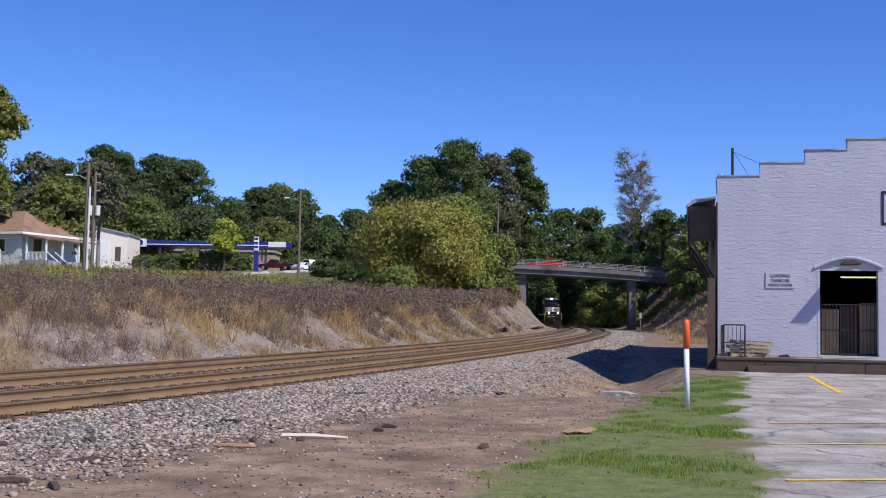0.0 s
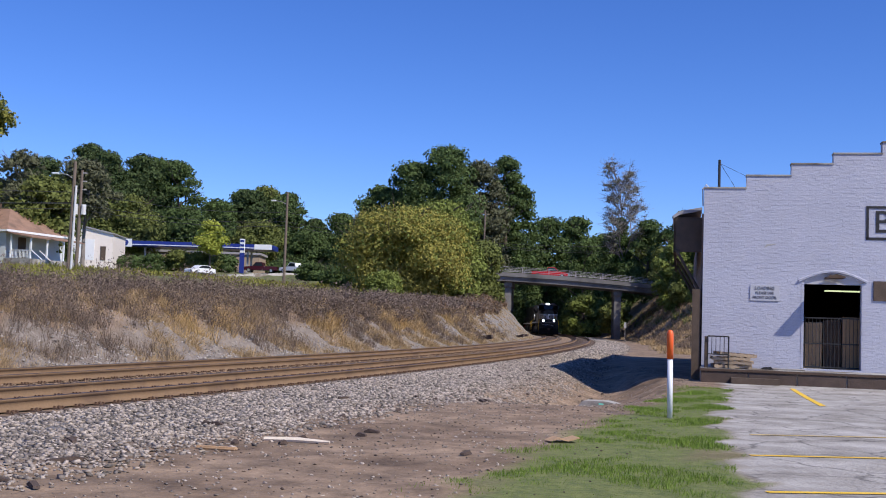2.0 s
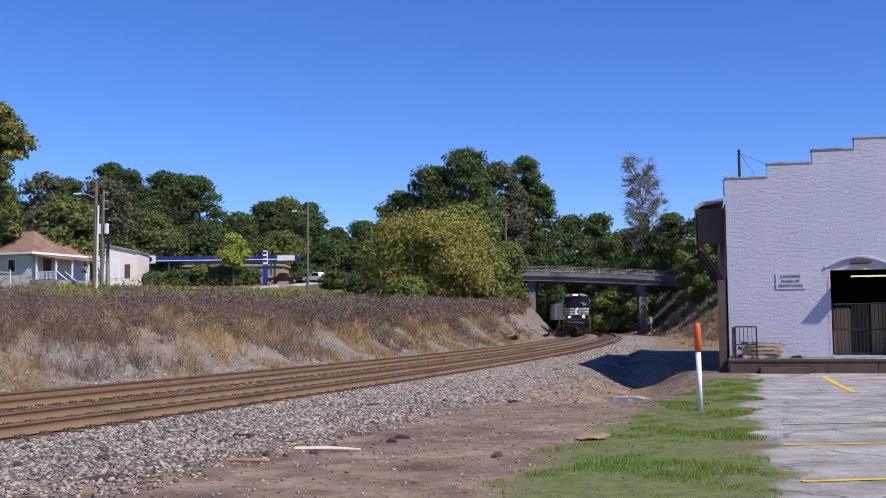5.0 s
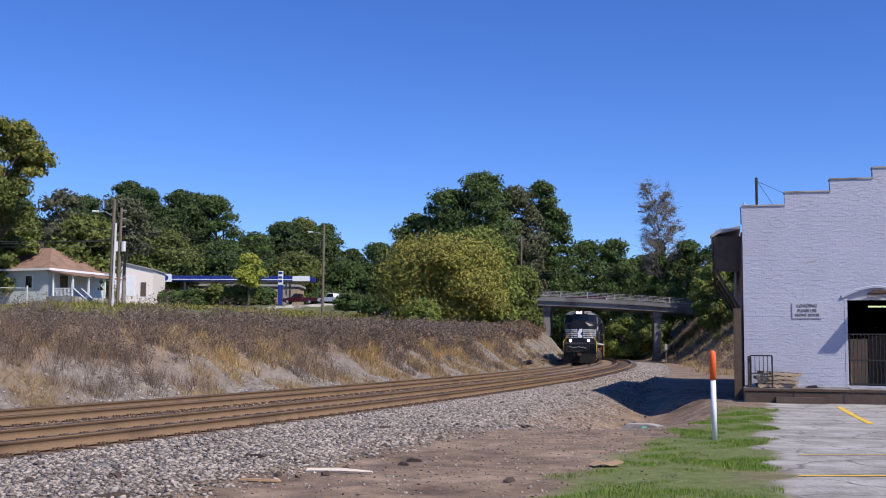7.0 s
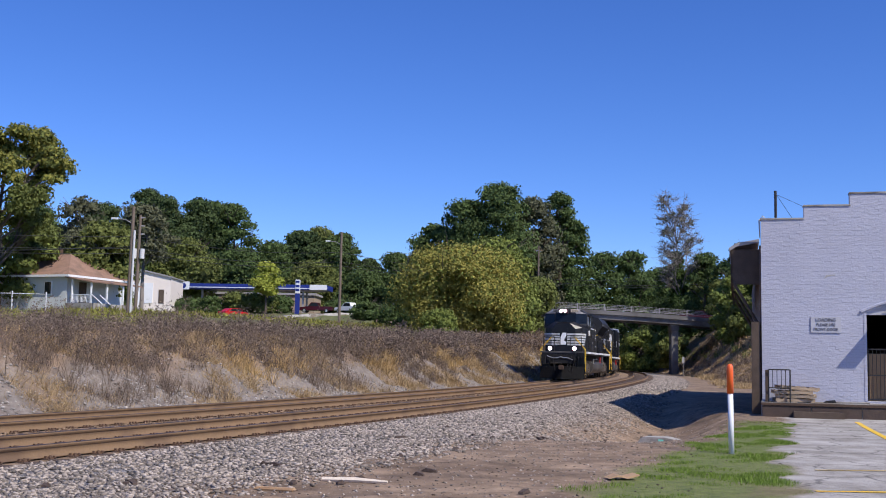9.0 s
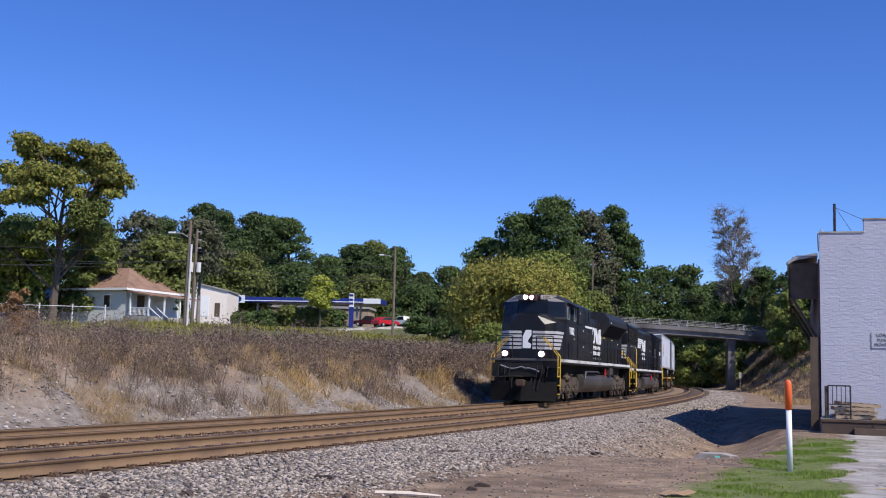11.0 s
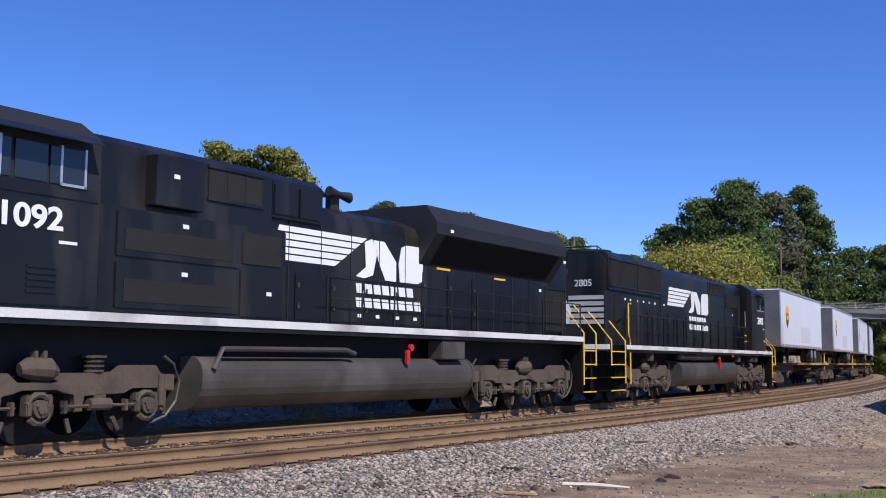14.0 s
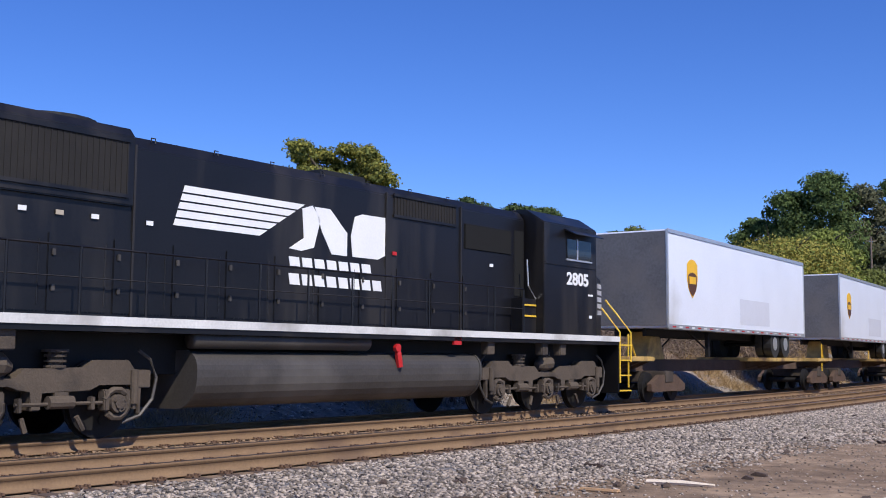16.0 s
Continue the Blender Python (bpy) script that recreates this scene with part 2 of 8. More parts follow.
M_RUST = mat("rusty steel", (0.085, 0.052, 0.034), 0.85, 0.4, 2, 30, 0.3)
M_BRICK = brick_mat("white painted brick", (0.45, 0.45, 0.525), (0.35, 0.35, 0.415), 0.215, 0.085, 0.42)
M_BRICKSIDE = brick_mat("bare side brick", (0.20, 0.13, 0.10), (0.22, 0.2, 0.18))
M_CONCRETE = mat("old concrete", (0.38, 0.36, 0.33), 0.9, 0.25, 1.2, 25, 0.4, dirt=(0.16, 0.13, 0.10), dirt_amount=0.4)
M_BRIDGE = mat("bridge concrete", (0.20, 0.188, 0.175), 0.9, 0.25, 0.5, 8, 0.3, dirt=(0.10, 0.092, 0.085), dirt_amount=0.5)
M_WOOD = mat("grey pallet wood", (0.36, 0.27, 0.18), 0.85, 0.35, 5, 60, 0.4)
M_DARKWOOD = mat("weathered dark wood", (0.10, 0.07, 0.05), 0.9, 0.35, 3, 40, 0.4)
M_IRON = mat("dark iron", (0.02, 0.018, 0.018), 0.6, 0.3, 4, 40)
M_ASPHALT = mat("worn asphalt", (0.34, 0.335, 0.34), 0.92, 0.22, 0.7, 25, 0.4, dirt=(0.20, 0.17, 0.14), dirt_amount=0.3)
M_ROAD = mat("road asphalt", (0.16, 0.16, 0.165), 0.9, 0.2, 0.5, 15)
M_LINE = mat("yellow line paint", (0.78, 0.50, 0.03), 0.7, 0.2, 3, 40, 0.2)
M_LINEOLD = mat("worn yellow line paint", (0.52, 0.38, 0.14), 0.8, 0.3, 3, 20, 0.2)
M_ORANGE = mat("orange post cap", (0.85, 0.13, 0.02), 0.4, 0.08)
M_POST = mat("white plastic post", (0.80, 0.80, 0.82), 0.4, 0.05)
M_STUCCO = mat("cream stucco", (0.72, 0.60, 0.40), 0.85, 0.1, 1, 20)
M_HOUSE = mat("pale weatherboard", (0.62, 0.64, 0.64), 0.7, 0.1, 1, 20)
M_HOUSEROOF = mat("brown shingle roof", (0.27, 0.165, 0.115), 0.9, 0.25, 1.5, 10, 0.4, dirt=(0.17, 0.11, 0.08), dirt_amount=0.25)
M_METALROOF = mat("grey sheet roof", (0.35, 0.33, 0.33), 0.6, 0.15)
M_BLUE = mat("blue canopy fascia", (0.02, 0.035, 0.22), 0.4, 0.1)
M_POLE = mat("weathered pole timber", (0.17, 0.13, 0.10), 0.9, 0.3, 2, 30, 0.3)
M_POLEPALE = mat("pale riser pipe", (0.62, 0.61, 0.60), 0.6, 0.1)
M_WIRE = mat("cable", (0.03, 0.03, 0.03), 0.7, 0.1)
M_BARK = mat("bark", (0.11, 0.085, 0.065), 0.95, 0.35, 2, 20, 0.5)
M_GREYBARK = mat("pale bark", (0.25, 0.22, 0.20), 0.95, 0.3, 2, 20, 0.5)
M_CARD = mat("brown cardboard", (0.45, 0.29, 0.16), 0.85, 0.15, 6, 40)
M_PALEPLANK = mat("pale split timber", (0.72, 0.62, 0.50), 0.8, 0.15, 6, 60)
M_CARRED = mat("red car paint", (0.50, 0.015, 0.02), 0.25, 0.08)
M_CARWHITE = mat("white car paint", (0.78, 0.78, 0.78), 0.25, 0.05)
M_CARBLUE = mat("dark blue car paint", (0.012, 0.018, 0.07), 0.25, 0.08)
M_CARDARK = mat("dark maroon car paint", (0.06, 0.012, 0.02), 0.25, 0.08)
L_OAK = leaf_mat("oak leaves", (0.135, 0.155, 0.042), 0.45)
L_OAKYELLOW = leaf_mat("yellowing leaves", (0.25, 0.24, 0.052), 0.4)
L_DARK = leaf_mat("dark green leaves", (0.080, 0.116, 0.037), 0.55)
L_PINE = leaf_mat("pine needles", (0.068, 0.097, 0.036), 0.55)
L_YELLOW = leaf_mat("yellow green leaves", (0.30, 0.27, 0.062), 0.4)
L_LIME = leaf_mat("light green leaves", (0.18, 0.215, 0.05), 0.4)
L_BRIGHT = leaf_mat("bright yellow-green leaves", (0.34, 0.37, 0.06), 0.35)
L_GREY = leaf_mat("dull grey green leaves", (0.12, 0.125, 0.07))
L_VINE = leaf_mat("vine leaves", (0.08, 0.12, 0.03))
L_GRASS = leaf_mat("lawn grass", (0.16, 0.235, 0.036), 0.5)
L_STRAW = leaf_mat("dry straw grass", (0.40, 0.29, 0.155), 0.5)
L_GOLD = leaf_mat("golden dry grass", (0.50, 0.345, 0.15), 0.4)
L_BRUSH = leaf_mat("dead brown brush", (0.188, 0.142, 0.108), 0.65)
M_SILL = mat("dusty white stripe", (0.66, 0.65, 0.63), 0.6, 0.15, 1.2, 25, 0, dirt=(0.36, 0.34, 0.32), dirt_amount=0.3)
M_GREYTEXT = mat("faded grey lettering", (0.12, 0.12, 0.135), 0.7, 0.2)
M_SIGN = mat("weathered sign board", (0.47, 0.465, 0.50), 0.6, 0.1)
M_BEIGE = mat("beige number board", (0.42, 0.36, 0.28), 0.6, 0.1)
L_RUSTBRUSH = leaf_mat("rust brown brush", (0.27, 0.155, 0.072), 0.45)


# ---- the ground ----
def smooth(a, b, v):
    t = np.clip((v - a) / (b - a), 0, 1)
    return t * t * (3 - 2 * t)


def rough_noise(x, y, scale, seed=0.0):
    """Cheap smooth noise in -1..1 from a few crossed waves."""
    x, y = x / scale, y / scale
    return (np.sin(1.7 * x + 0.9 * y + seed) + np.sin(-0.8 * x + 1.9 * y + 2.1 * seed + 1) + np.sin(2.9 * x - 2.3 * y + seed * 3 + 2) * 0.6
            + np.sin(4.7 * x + 3.9 * y + 0.7 * seed) * 0.4 + np.sin(-7.1 * x + 6.3 * y + 1.3 * seed) * 0.25) / 3.25


def ground_height(x, y):
    x, y = np.asarray(x, float), np.asarray(y, float)
    s, off = line_coords(x, y)
    bed = RAIL - 0.20
    # camera's side: shoulder, dirt strip, lot; lower beside the brick building
    right = bed - 0.06 * smooth(-0.7, -2.2, off) - 0.03 * smooth(-2.2, -4.5, off)
    low = smooth(21, 31, y) * smooth(-2.5, -5.0, off)
    lot = smooth(-3.4, -1.2, x - lot_edge(y))
    right = right - low * (0.80 * (1 - lot) + 0.06 * lot)
    cut = smooth(75, 135, s) * smooth(-5.5, -17, off)
    right = right + cut * 8.0 + smooth(-17, -60, off) * 2.0 * smooth(60, 120, y)
    # far side: ditch, bank and hill
    crest = np.interp(s, [-80, 10, 60, 105, 140, 170, 260], [2.0, 2.05, 2.4, 3.5, 6.2, 8.0, 8.5])
    width = np.interp(s, [-80, 40, 120, 170], [4.6, 5.0, 6.5, 9.0])
    bank = crest * smooth(0.0, 1.0, (off - 6.7) / width) ** 0.8
    hill = np.interp(y, [-60, 20, 70, 95, 148, 172, 200, 400], [2.6, 2.8, 3.9, 5.0, 5.95, 8.3, 9.1, 12.0])
    left = bank + (hill - crest) * smooth(12, 42, off) * (hill > crest)
    left = left + rough_noise(x, y, 1.3) * 0.20 * smooth(7.2, 8.5, off) + rough_noise(x, y, 0.55, 13) * 0.10 * smooth(7.0, 8.0, off) - 0.22 * np.abs(rough_noise(s, off * 0.35, 0.9, 17)) * smooth(7.2, 8.2, off) * smooth(12, 10, off) + rough_noise(x, y, 4.0, 2) * 0.15 * smooth(8, 11, off)
    left = bed + (left - bed) * smooth(5.7, 7.4, off)
    z = np.where(off > 2.6, np.where(off < 5.7, bed, left), np.where(off > -0.7, bed, right))
    z = z + rough_noise(x, y, 0.6, 5) * 0.018 * smooth(-1.0, -2.5, off) * (1 - lot)
    return z


def lot_edge(y):
    """x of the paved lot's ragged left edge."""
    y = np.asarray(y, float)
    return np.interp(y, [-30, 2, 9.8, 14, 20, 30, 36], [1.2, 1.6, 2.95, 3.95, 5.3, 8.3, 9.6]) + 0.12 * np.sin(y * 2.3) + 0.08 * np.sin(y * 5.1)


def spread(edges):
    out = []
    for a, b, step in edges:
        out += list(np.arange(a, b, step))
    return np.array(out)


def ground_masks(x, y):
    """How much lawn, paving, bare rock, ballast, dry grass and green field lies at a place."""
    s, off = line_coords(x, y)
    lot = smooth(-0.06, 0.1, x - lot_edge(y) + 0.15 * rough_noise(x, y, 0.8, 3)) * smooth(36.6, 36.2, y)
    ragged = rough_noise(x, y, 0.7, 1) * 0.35 + rough_noise(x, y, 2.5, 4) * 0.3
    edge = np.interp(y, [-10, 5, 9, 11.3, 14, 17, 20, 24.5, 30], [-2.6, -1.0, -0.15, 0.5, 1.4, 2.4, 3.4, 5.0, 7.0])
    lawn = smooth(-0.1, 0.35, x - edge + ragged) * (1 - lot) * smooth(32.5, 30.5, y + ragged)
    bare = smooth(0.45, 0.85, rough_noise(x, y, 1.4, 7) + 0.35 * rough_noise(x, y, 0.5, 8)) * 0.6
    lawn = lawn * (1 - bare)
    ballast = np.where(off > -0.5, 0.55 * smooth(6.6, 5.9, off) * smooth(5.4, 5.9, off), smooth(-3.6, -2.2, off + ragged * 0.8 + 0.3 * smooth(30, 60, s)))
    rim = 9.1 + 1.0 * rough_noise(x, y, 2.4, 9) + 1.0 * smooth(10, 35, s) + 1.2 * smooth(45, 80, s) + 0.4 * smooth(90, 130, s)
    rock = smooth(6.6, 7.3, off) * smooth(0.5, -0.5, off - rim) * (0.72 + 0.28 * smooth(35, 60, s)) * (1 - 0.75 * smooth(0.15, 0.5, rough_noise(x, y, 1.7, 29)) * smooth(62, 45, s))
    dry = smooth(7.5, 10, off) * smooth(30, 20, off - 0.05 * s)
    green = smooth(18, 28, off) + smooth(70, 120, s) * smooth(-9, -14, off) * 0.4
    return lawn, lot, rock, ballast, np.clip(dry, 0, 1), np.clip(green, 0, 1)


def ground_material():
    m = bpy.data.materials.new("ground")
    m.use_nodes = True
    nt = m.node_tree
    b = nt.nodes["Principled BSDF"]
    b.inputs["Roughness"].default_value = 0.95
    tc = nt.nodes.new("ShaderNodeTexCoord")

    def tint(c0, c1, scale, detail=8):
        n = nt.nodes.new("ShaderNodeTexNoise")
        n.inputs["Scale"].default_value, n.inputs["Detail"].default_value, n.inputs["Roughness"].default_value = scale, detail, 0.7
        nt.links.new(tc.outputs["Object"], n.inputs["Vector"])
        r = nt.nodes.new("ShaderNodeValToRGB")
        r.color_ramp.elements[0].position, r.color_ramp.elements[1].position = 0.33, 0.67
        r.color_ramp.elements[0].color, r.color_ramp.elements[1].color = (*c0, 1), (*c1, 1)
        nt.links.new(n.outputs[0], r.inputs[0])
        return r.outputs[0], n.outputs[0]

    def over(low, high, fac):
        x = nt.nodes.new("ShaderNodeMix")
        x.data_type = "RGBA"
        nt.links.new(fac, x.inputs[0])
        nt.links.new(low, x.inputs[6])
        nt.links.new(high, x.inputs[7])
        return x.outputs[2]

    a1, a2 = nt.nodes.new("ShaderNodeAttribute"), nt.nodes.new("ShaderNodeAttribute")
    a1.attribute_name, a2.attribute_name = "cover_a", "cover_b"
    s1, s2 = nt.nodes.new("ShaderNodeSeparateColor"), nt.nodes.new("ShaderNodeSeparateColor")
    nt.links.new(a1.outputs["Color"], s1.inputs[0])
    nt.links.new(a2.outputs["Color"], s2.inputs[0])
    dirt, dn = tint((0.13, 0.09, 0.058), (0.37, 0.265, 0.175), 1.6)
    dirt2, _ = tint((0.55, 0.5, 0.45), (1.25, 1.25, 1.25), 0.35, 6)
    blot = nt.nodes.new("ShaderNodeVectorMath")
    blot.operation = "MULTIPLY"
    nt.links.new(dirt, blot.inputs[0])
    nt.links.new(dirt2, blot.inputs[1])
    dirt = blot.outputs[0]
    grass, _ = tint((0.075, 0.10, 0.025), (0.20, 0.215, 0.06), 4.5)
    paving, pn = tint((0.19, 0.168, 0.14), (0.50, 0.47, 0.435), 0.8, 14)
    # cracks through the paving
    warp = nt.nodes.new("ShaderNodeTexNoise")
    warp.inputs["Scale"].default_value, warp.inputs["Detail"].default_value = 1.3, 6
    nt.links.new(tc.outputs["Object"], warp.inputs["Vector"])
    bend = nt.nodes.new("ShaderNodeVectorMath")
    bend.operation = "MULTIPLY_ADD"
    bend.inputs[1].default_value = (0.9, 0.9, 0.0)
    nt.links.new(warp.outputs["Color"], bend.inputs[0])
    nt.links.new(tc.outputs["Object"], bend.inputs[2])
    cell = nt.nodes.new("ShaderNodeTexVoronoi")
    cell.feature, cell.voronoi_dimensions = "DISTANCE_TO_EDGE", "2D"
    cell.inputs["Scale"].default_value = 0.75
    nt.links.new(bend.outputs[0], cell.inputs["Vector"])
    line = nt.nodes.new("ShaderNodeMapRange")
    line.inputs[1].default_value, line.inputs[2].default_value = 0.006, 0.035
    line.inputs[3].default_value, line.inputs[4].default_value = 0.5, 1.0
    nt.links.new(cell.outputs[0], line.inputs[0])
    crack = nt.nodes.new("ShaderNodeVectorMath")
    crack.operation = "SCALE"
    nt.links.new(paving, crack.inputs[0])
    nt.links.new(line.outputs[0], crack.inputs["Scale"])
    paving = crack.outputs[0]
    rock, rn = tint((0.10, 0.085, 0.074), (0.335, 0.303, 0.272), 3.4, 14)
    stone, sn = tint((0.08, 0.072, 0.07), (0.27, 0.25, 0.245), 9.0, 4)
    dry, _ = tint((0.13, 0.09, 0.066), (0.34, 0.235, 0.15), 1.0)
    field, _ = tint((0.07, 0.085, 0.025), (0.17, 0.17, 0.06), 0.25)
    c = over(dirt, dry, s2.outputs[1])
    c = over(c, field, s2.outputs[2])
    c = over(c, rock, s1.outputs[2])
    c = over(c, grass, s1.outputs[0])
    c = over(c, stone, s2.outputs[0])
    c = over(c, paving, s1.outputs[1])
    nt.links.new(c, b.inputs["Base Color"])
    fine = nt.nodes.new("ShaderNodeTexNoise")
    fine.inputs["Scale"].default_value, fine.inputs["Detail"].default_value = 14.0, 8
    nt.links.new(tc.outputs["Object"], fine.inputs["Vector"])
    bp = nt.nodes.new("ShaderNodeBump")
    bp.inputs["Strength"].default_value, bp.inputs["Distance"].default_value = 0.6, 0.05
    nt.links.new(fine.outputs[0], bp.inputs["Height"])
    nt.links.new(bp.outputs[0], b.inputs["Normal"])
    return m


def build_ground():
    xs = spread([(-2000, -200, 150), (-200, -80, 10), (-80, -30, 2.5), (-30, -12, 0.33), (-12, 14, 0.22), (14, 50, 1.2), (50, 120, 8), (120, 2001, 150)])
    ys = spread([(-2000, -80, 160), (-80, -10, 6), (-10, 5, 1.0), (5, 40, 0.25), (40, 80, 0.6), (80, 200, 1.5), (200, 300, 8), (300, 3001, 150)])
    gx, gy = np.meshgrid(xs, ys)
    x, y = gx.ravel(), gy.ravel()
    z = ground_height(x, y)
    n, k = len(xs), len(ys)
    i = (np.arange(k - 1)[:, None] * n + np.arange(n - 1)).ravel()
    me = raw_mesh("ground", np.stack([x, y, z], 1), np.stack([i, i + 1, i + n + 1, i + n], 1), ground_material())
    lawn, lot, rock, ballast, dry, green = ground_masks(x, y)
    one = np.ones_like(x)
    for name, cols in (("cover_a", (lawn, lot, rock, one)), ("cover_b", (ballast, dry, green, one))):
        at = me.color_attributes.new(name, "FLOAT_COLOR", "POINT")
        at.data.foreach_set("color", np.stack(cols, 1).astype(np.float32).ravel())
    me.shade_smooth()
    tagged(new("ground", me), "earth ground with ballast, lawn, worn paving and a dry bank", "ground", kind="structure")


build_ground()


def gz(x, y):
    return float(ground_height(np.array([x]), np.array([y]))[0])


# ---- the two tracks ----
def swept(name, profile, off, s0, s1, step, mats, parent, label=""):
    """A profile (offset to the right, height) swept along the line, each edge with its material index."""
    rows = np.arange(s0, s1, step)
    pts = profile["pts"]
    n = len(pts)
    verts, faces, idx = [], [], []
    for r, s in enumerate(rows):
        for o, z in pts:
            x, y, _ = on_line(s, off - o)
            verts.append((x, y, z))
        if r:
            for i in range(n):
                j = (i + 1) % n
                faces.append(((r - 1) * n + i, (r - 1) * n + j, r * n + j, r * n + i))
                idx.append(profile["mat"][i])
    me = raw_mesh(name, verts, faces, mats)
    me.polygons.foreach_set("material_index", np.array(idx, np.int32))
    ob = new(name, me)
    ob.parent = parent
    if label:
        ob["label"] = label
    return ob


RAIL_PROFILE = dict(
    pts=[(-0.075, RAIL - 0.18), (0.075, RAIL - 0.18), (0.075, RAIL - 0.165), (0.012, RAIL - 0.14), (0.012, RAIL - 0.05), (0.036, RAIL - 0.035), (0.036, RAIL - 0.006), (0.030, RAIL),
         (-0.030, RAIL), (-0.036, RAIL - 0.006), (-0.036, RAIL - 0.035), (-0.012, RAIL - 0.05), (-0.012, RAIL - 0.14), (-0.075, RAIL - 0.165)],
    mat=[0, 0, 0, 0, 0, 0, 1, 1, 1, 0, 0, 0, 0, 0])


def build_track(mid, label):
    t = thing("railway_track", label, "railway track", group="tracks", kind="structure")
    for o in (mid - GAUGE / 2, mid + GAUGE / 2):
        swept("rail", RAIL_PROFILE, o, -110, 330, 1.0, (M_RAIL, M_RAILTOP), t, "rust-brown steel rail")
    return t


TRACK_NEAR = build_track(NEAR, "rusty double-rail track on timber ties in grey ballast")
TRACK_FAR = build_track(FAR, "rusty train-carrying track on timber ties below the bank")

# ---- the brick warehouse ----
WAREHOUSE = pose(9.2, 37.0, 0, 0, 0, -13)       # local x along the front, y inwards


def text_part(name, body, size, m, material, parent, label="", depth=0.01, squeeze=1.0, align="CENTER", bold=0.0):
    """Lettering as a mesh under a thing; text runs along local x of m, upright along its y."""
    cu = bpy.data.curves.new(name, "FONT")
    cu.body, cu.size, cu.extrude, cu.align_x, cu.align_y, cu.offset = body, size, depth, align, "CENTER", bold
    ob = bpy.data.objects.new(name, cu)
    me = bpy.data.meshes.new_from_object(ob)
    bpy.data.objects.remove(ob)
    me.transform(Matrix.Diagonal((squeeze, 1, 1, 1)))
    me.materials.clear()
    me.materials.append(material)
    ob = new(name, me)
    ob.parent, ob.matrix_basis = parent, m
    if label:
        ob["label"] = label
    return ob


def build_warehouse():
    w = thing("warehouse", "white-painted brick warehouse with a stepped parapet", "building", WAREHOUSE)
    DX0, DX1, DZ0, DZ1 = 3.28, 5.18, 0.46, 3.32
    depth = 26.0
    top = [(0.05, 6.42), (1.43, 6.42), (1.43, 6.85), (2.88, 6.85), (2.88, 7.25), (4.22, 7.25), (4.22, 7.60), (5.75, 7.60), (5.75, 7.98), (9.2, 7.98), (9.2, 7.60), (10.7, 7.60), (10.7, 7.25), (12, 7.25), (12, 6.85), (13.5, 6.85), (13.5, 6.42), (15, 6.42)]
    # front wall, with the door's opening left out
    bm = B()
    arch = [(DX1 - (DX1 - DX0) * i / 10, DZ1 + 0.30 * math.sin(math.pi * i / 10)) for i in range(11)]
    prism(bm, [(0.05, -1.0), (DX0, -1.0), (DX0, DZ1)] + arch[::-1][1:6] + [(4.23, 6.42), (0.05, 6.42)], 0, 0.35, "y")
    prism(bm, [(DX1, -1.0), (15, -1.0), (15, 6.42), (4.23, 6.42)] + arch[::-1][5:10] + [(DX1, DZ1)], 0, 0.35, "y")
    prism(bm, [(DX0, -1.0), (DX1, -1.0), (DX1, DZ0), (DX0, DZ0)], 0, 0.35, "y")
    part("front_wall", bm, M_BRICK, w, "white-painted brick front wall")
    for (xa, za), (xb, zb) in zip(top[::2], top[1::2]):
        if za > 6.43:
            bm = B()
            box(bm, xa, xb, 0.0, 0.35, 6.42, za)
            part("parapet_step", bm, M_BRICK, w, "white brick parapet step")
    for (xa, za), (xb, zb) in zip(top[::2], top[1::2]):
        bm = B()
        box(bm, xa - 0.02, xb + 0.02, -0.03, 0.38, za, za + 0.06, 0.01)
        part("coping", bm, M_CONCRETE, w, "pale weathered coping")
    bm = B()
    box(bm, 0.0, 0.35, 0.35, depth, -1.0, 5.6)
    part("side_wall", bm, M_BRICKSIDE, w, "unpainted dark brick side wall")
    bm = B()
    box(bm, 14.65, 15, 0.35, depth, -1.0, 5.6)
    part("side_wall", bm, M_BRICKSIDE, w)
    bm = B()
    box(bm, 0.35, 14.65, depth - 0.35, depth, -1.0, 5.6)
    part("rear_wall", bm, M_BRICKSIDE, w)
    bm = B()
    box(bm, 0.35, 14.65, 0.35, depth - 0.35, 5.6, 5.8)
    part("roof", bm, M_METALROOF, w, "flat roof behind the parapet")
    bm = B()
    box(bm, 0.35, 14.65, 0.36, depth - 0.35, 0.26, 0.46)
    part("inner_floor", bm, M_CONCRETE, w)
    # lean-to eave on the side wall
    bm = B()
    prism(bm, [(-1.0, 5.55), (-0.75, 5.72), (0.0, 5.86), (0.0, 5.74), (-0.75, 5.60), (-0.96, 5.46)], 0.7, 14, "y")
    part("eave_roof", bm, M_METALROOF, w, "curled sheet-metal eave on the side wall")
    bm = B()
    prism(bm, [(-0.95, 5.46), (-0.88, 5.46), (-0.88, 4.3), (-0.95, 4.3)], 0.75, 14, "y")
    box(bm, -0.95, 0.0, 0.75, 0.8, 4.3, 5.5)
    part("eave_board", bm, M_DARKWOOD, w, "brown boards under the eave")
    for yy in (0.72, 5.0, 10.0):
        bm = B()
        tube(bm, [(-0.85, yy, 4.35), (-0.02, yy, 2.9)], 0.06, 6)
        part("eave_brace", bm, M_DARKWOOD, w)
    # dark timber post at the corner, below
    bm = B()
    box(bm, -0.28, 0.0, 0.05, 0.4, -0.9, 3.0)
    part("corner_post", bm, M_DARKWOOD, w, "dark timber post")
    # door: arch panel, jambs, gate of bars, goods behind
    bm = B()
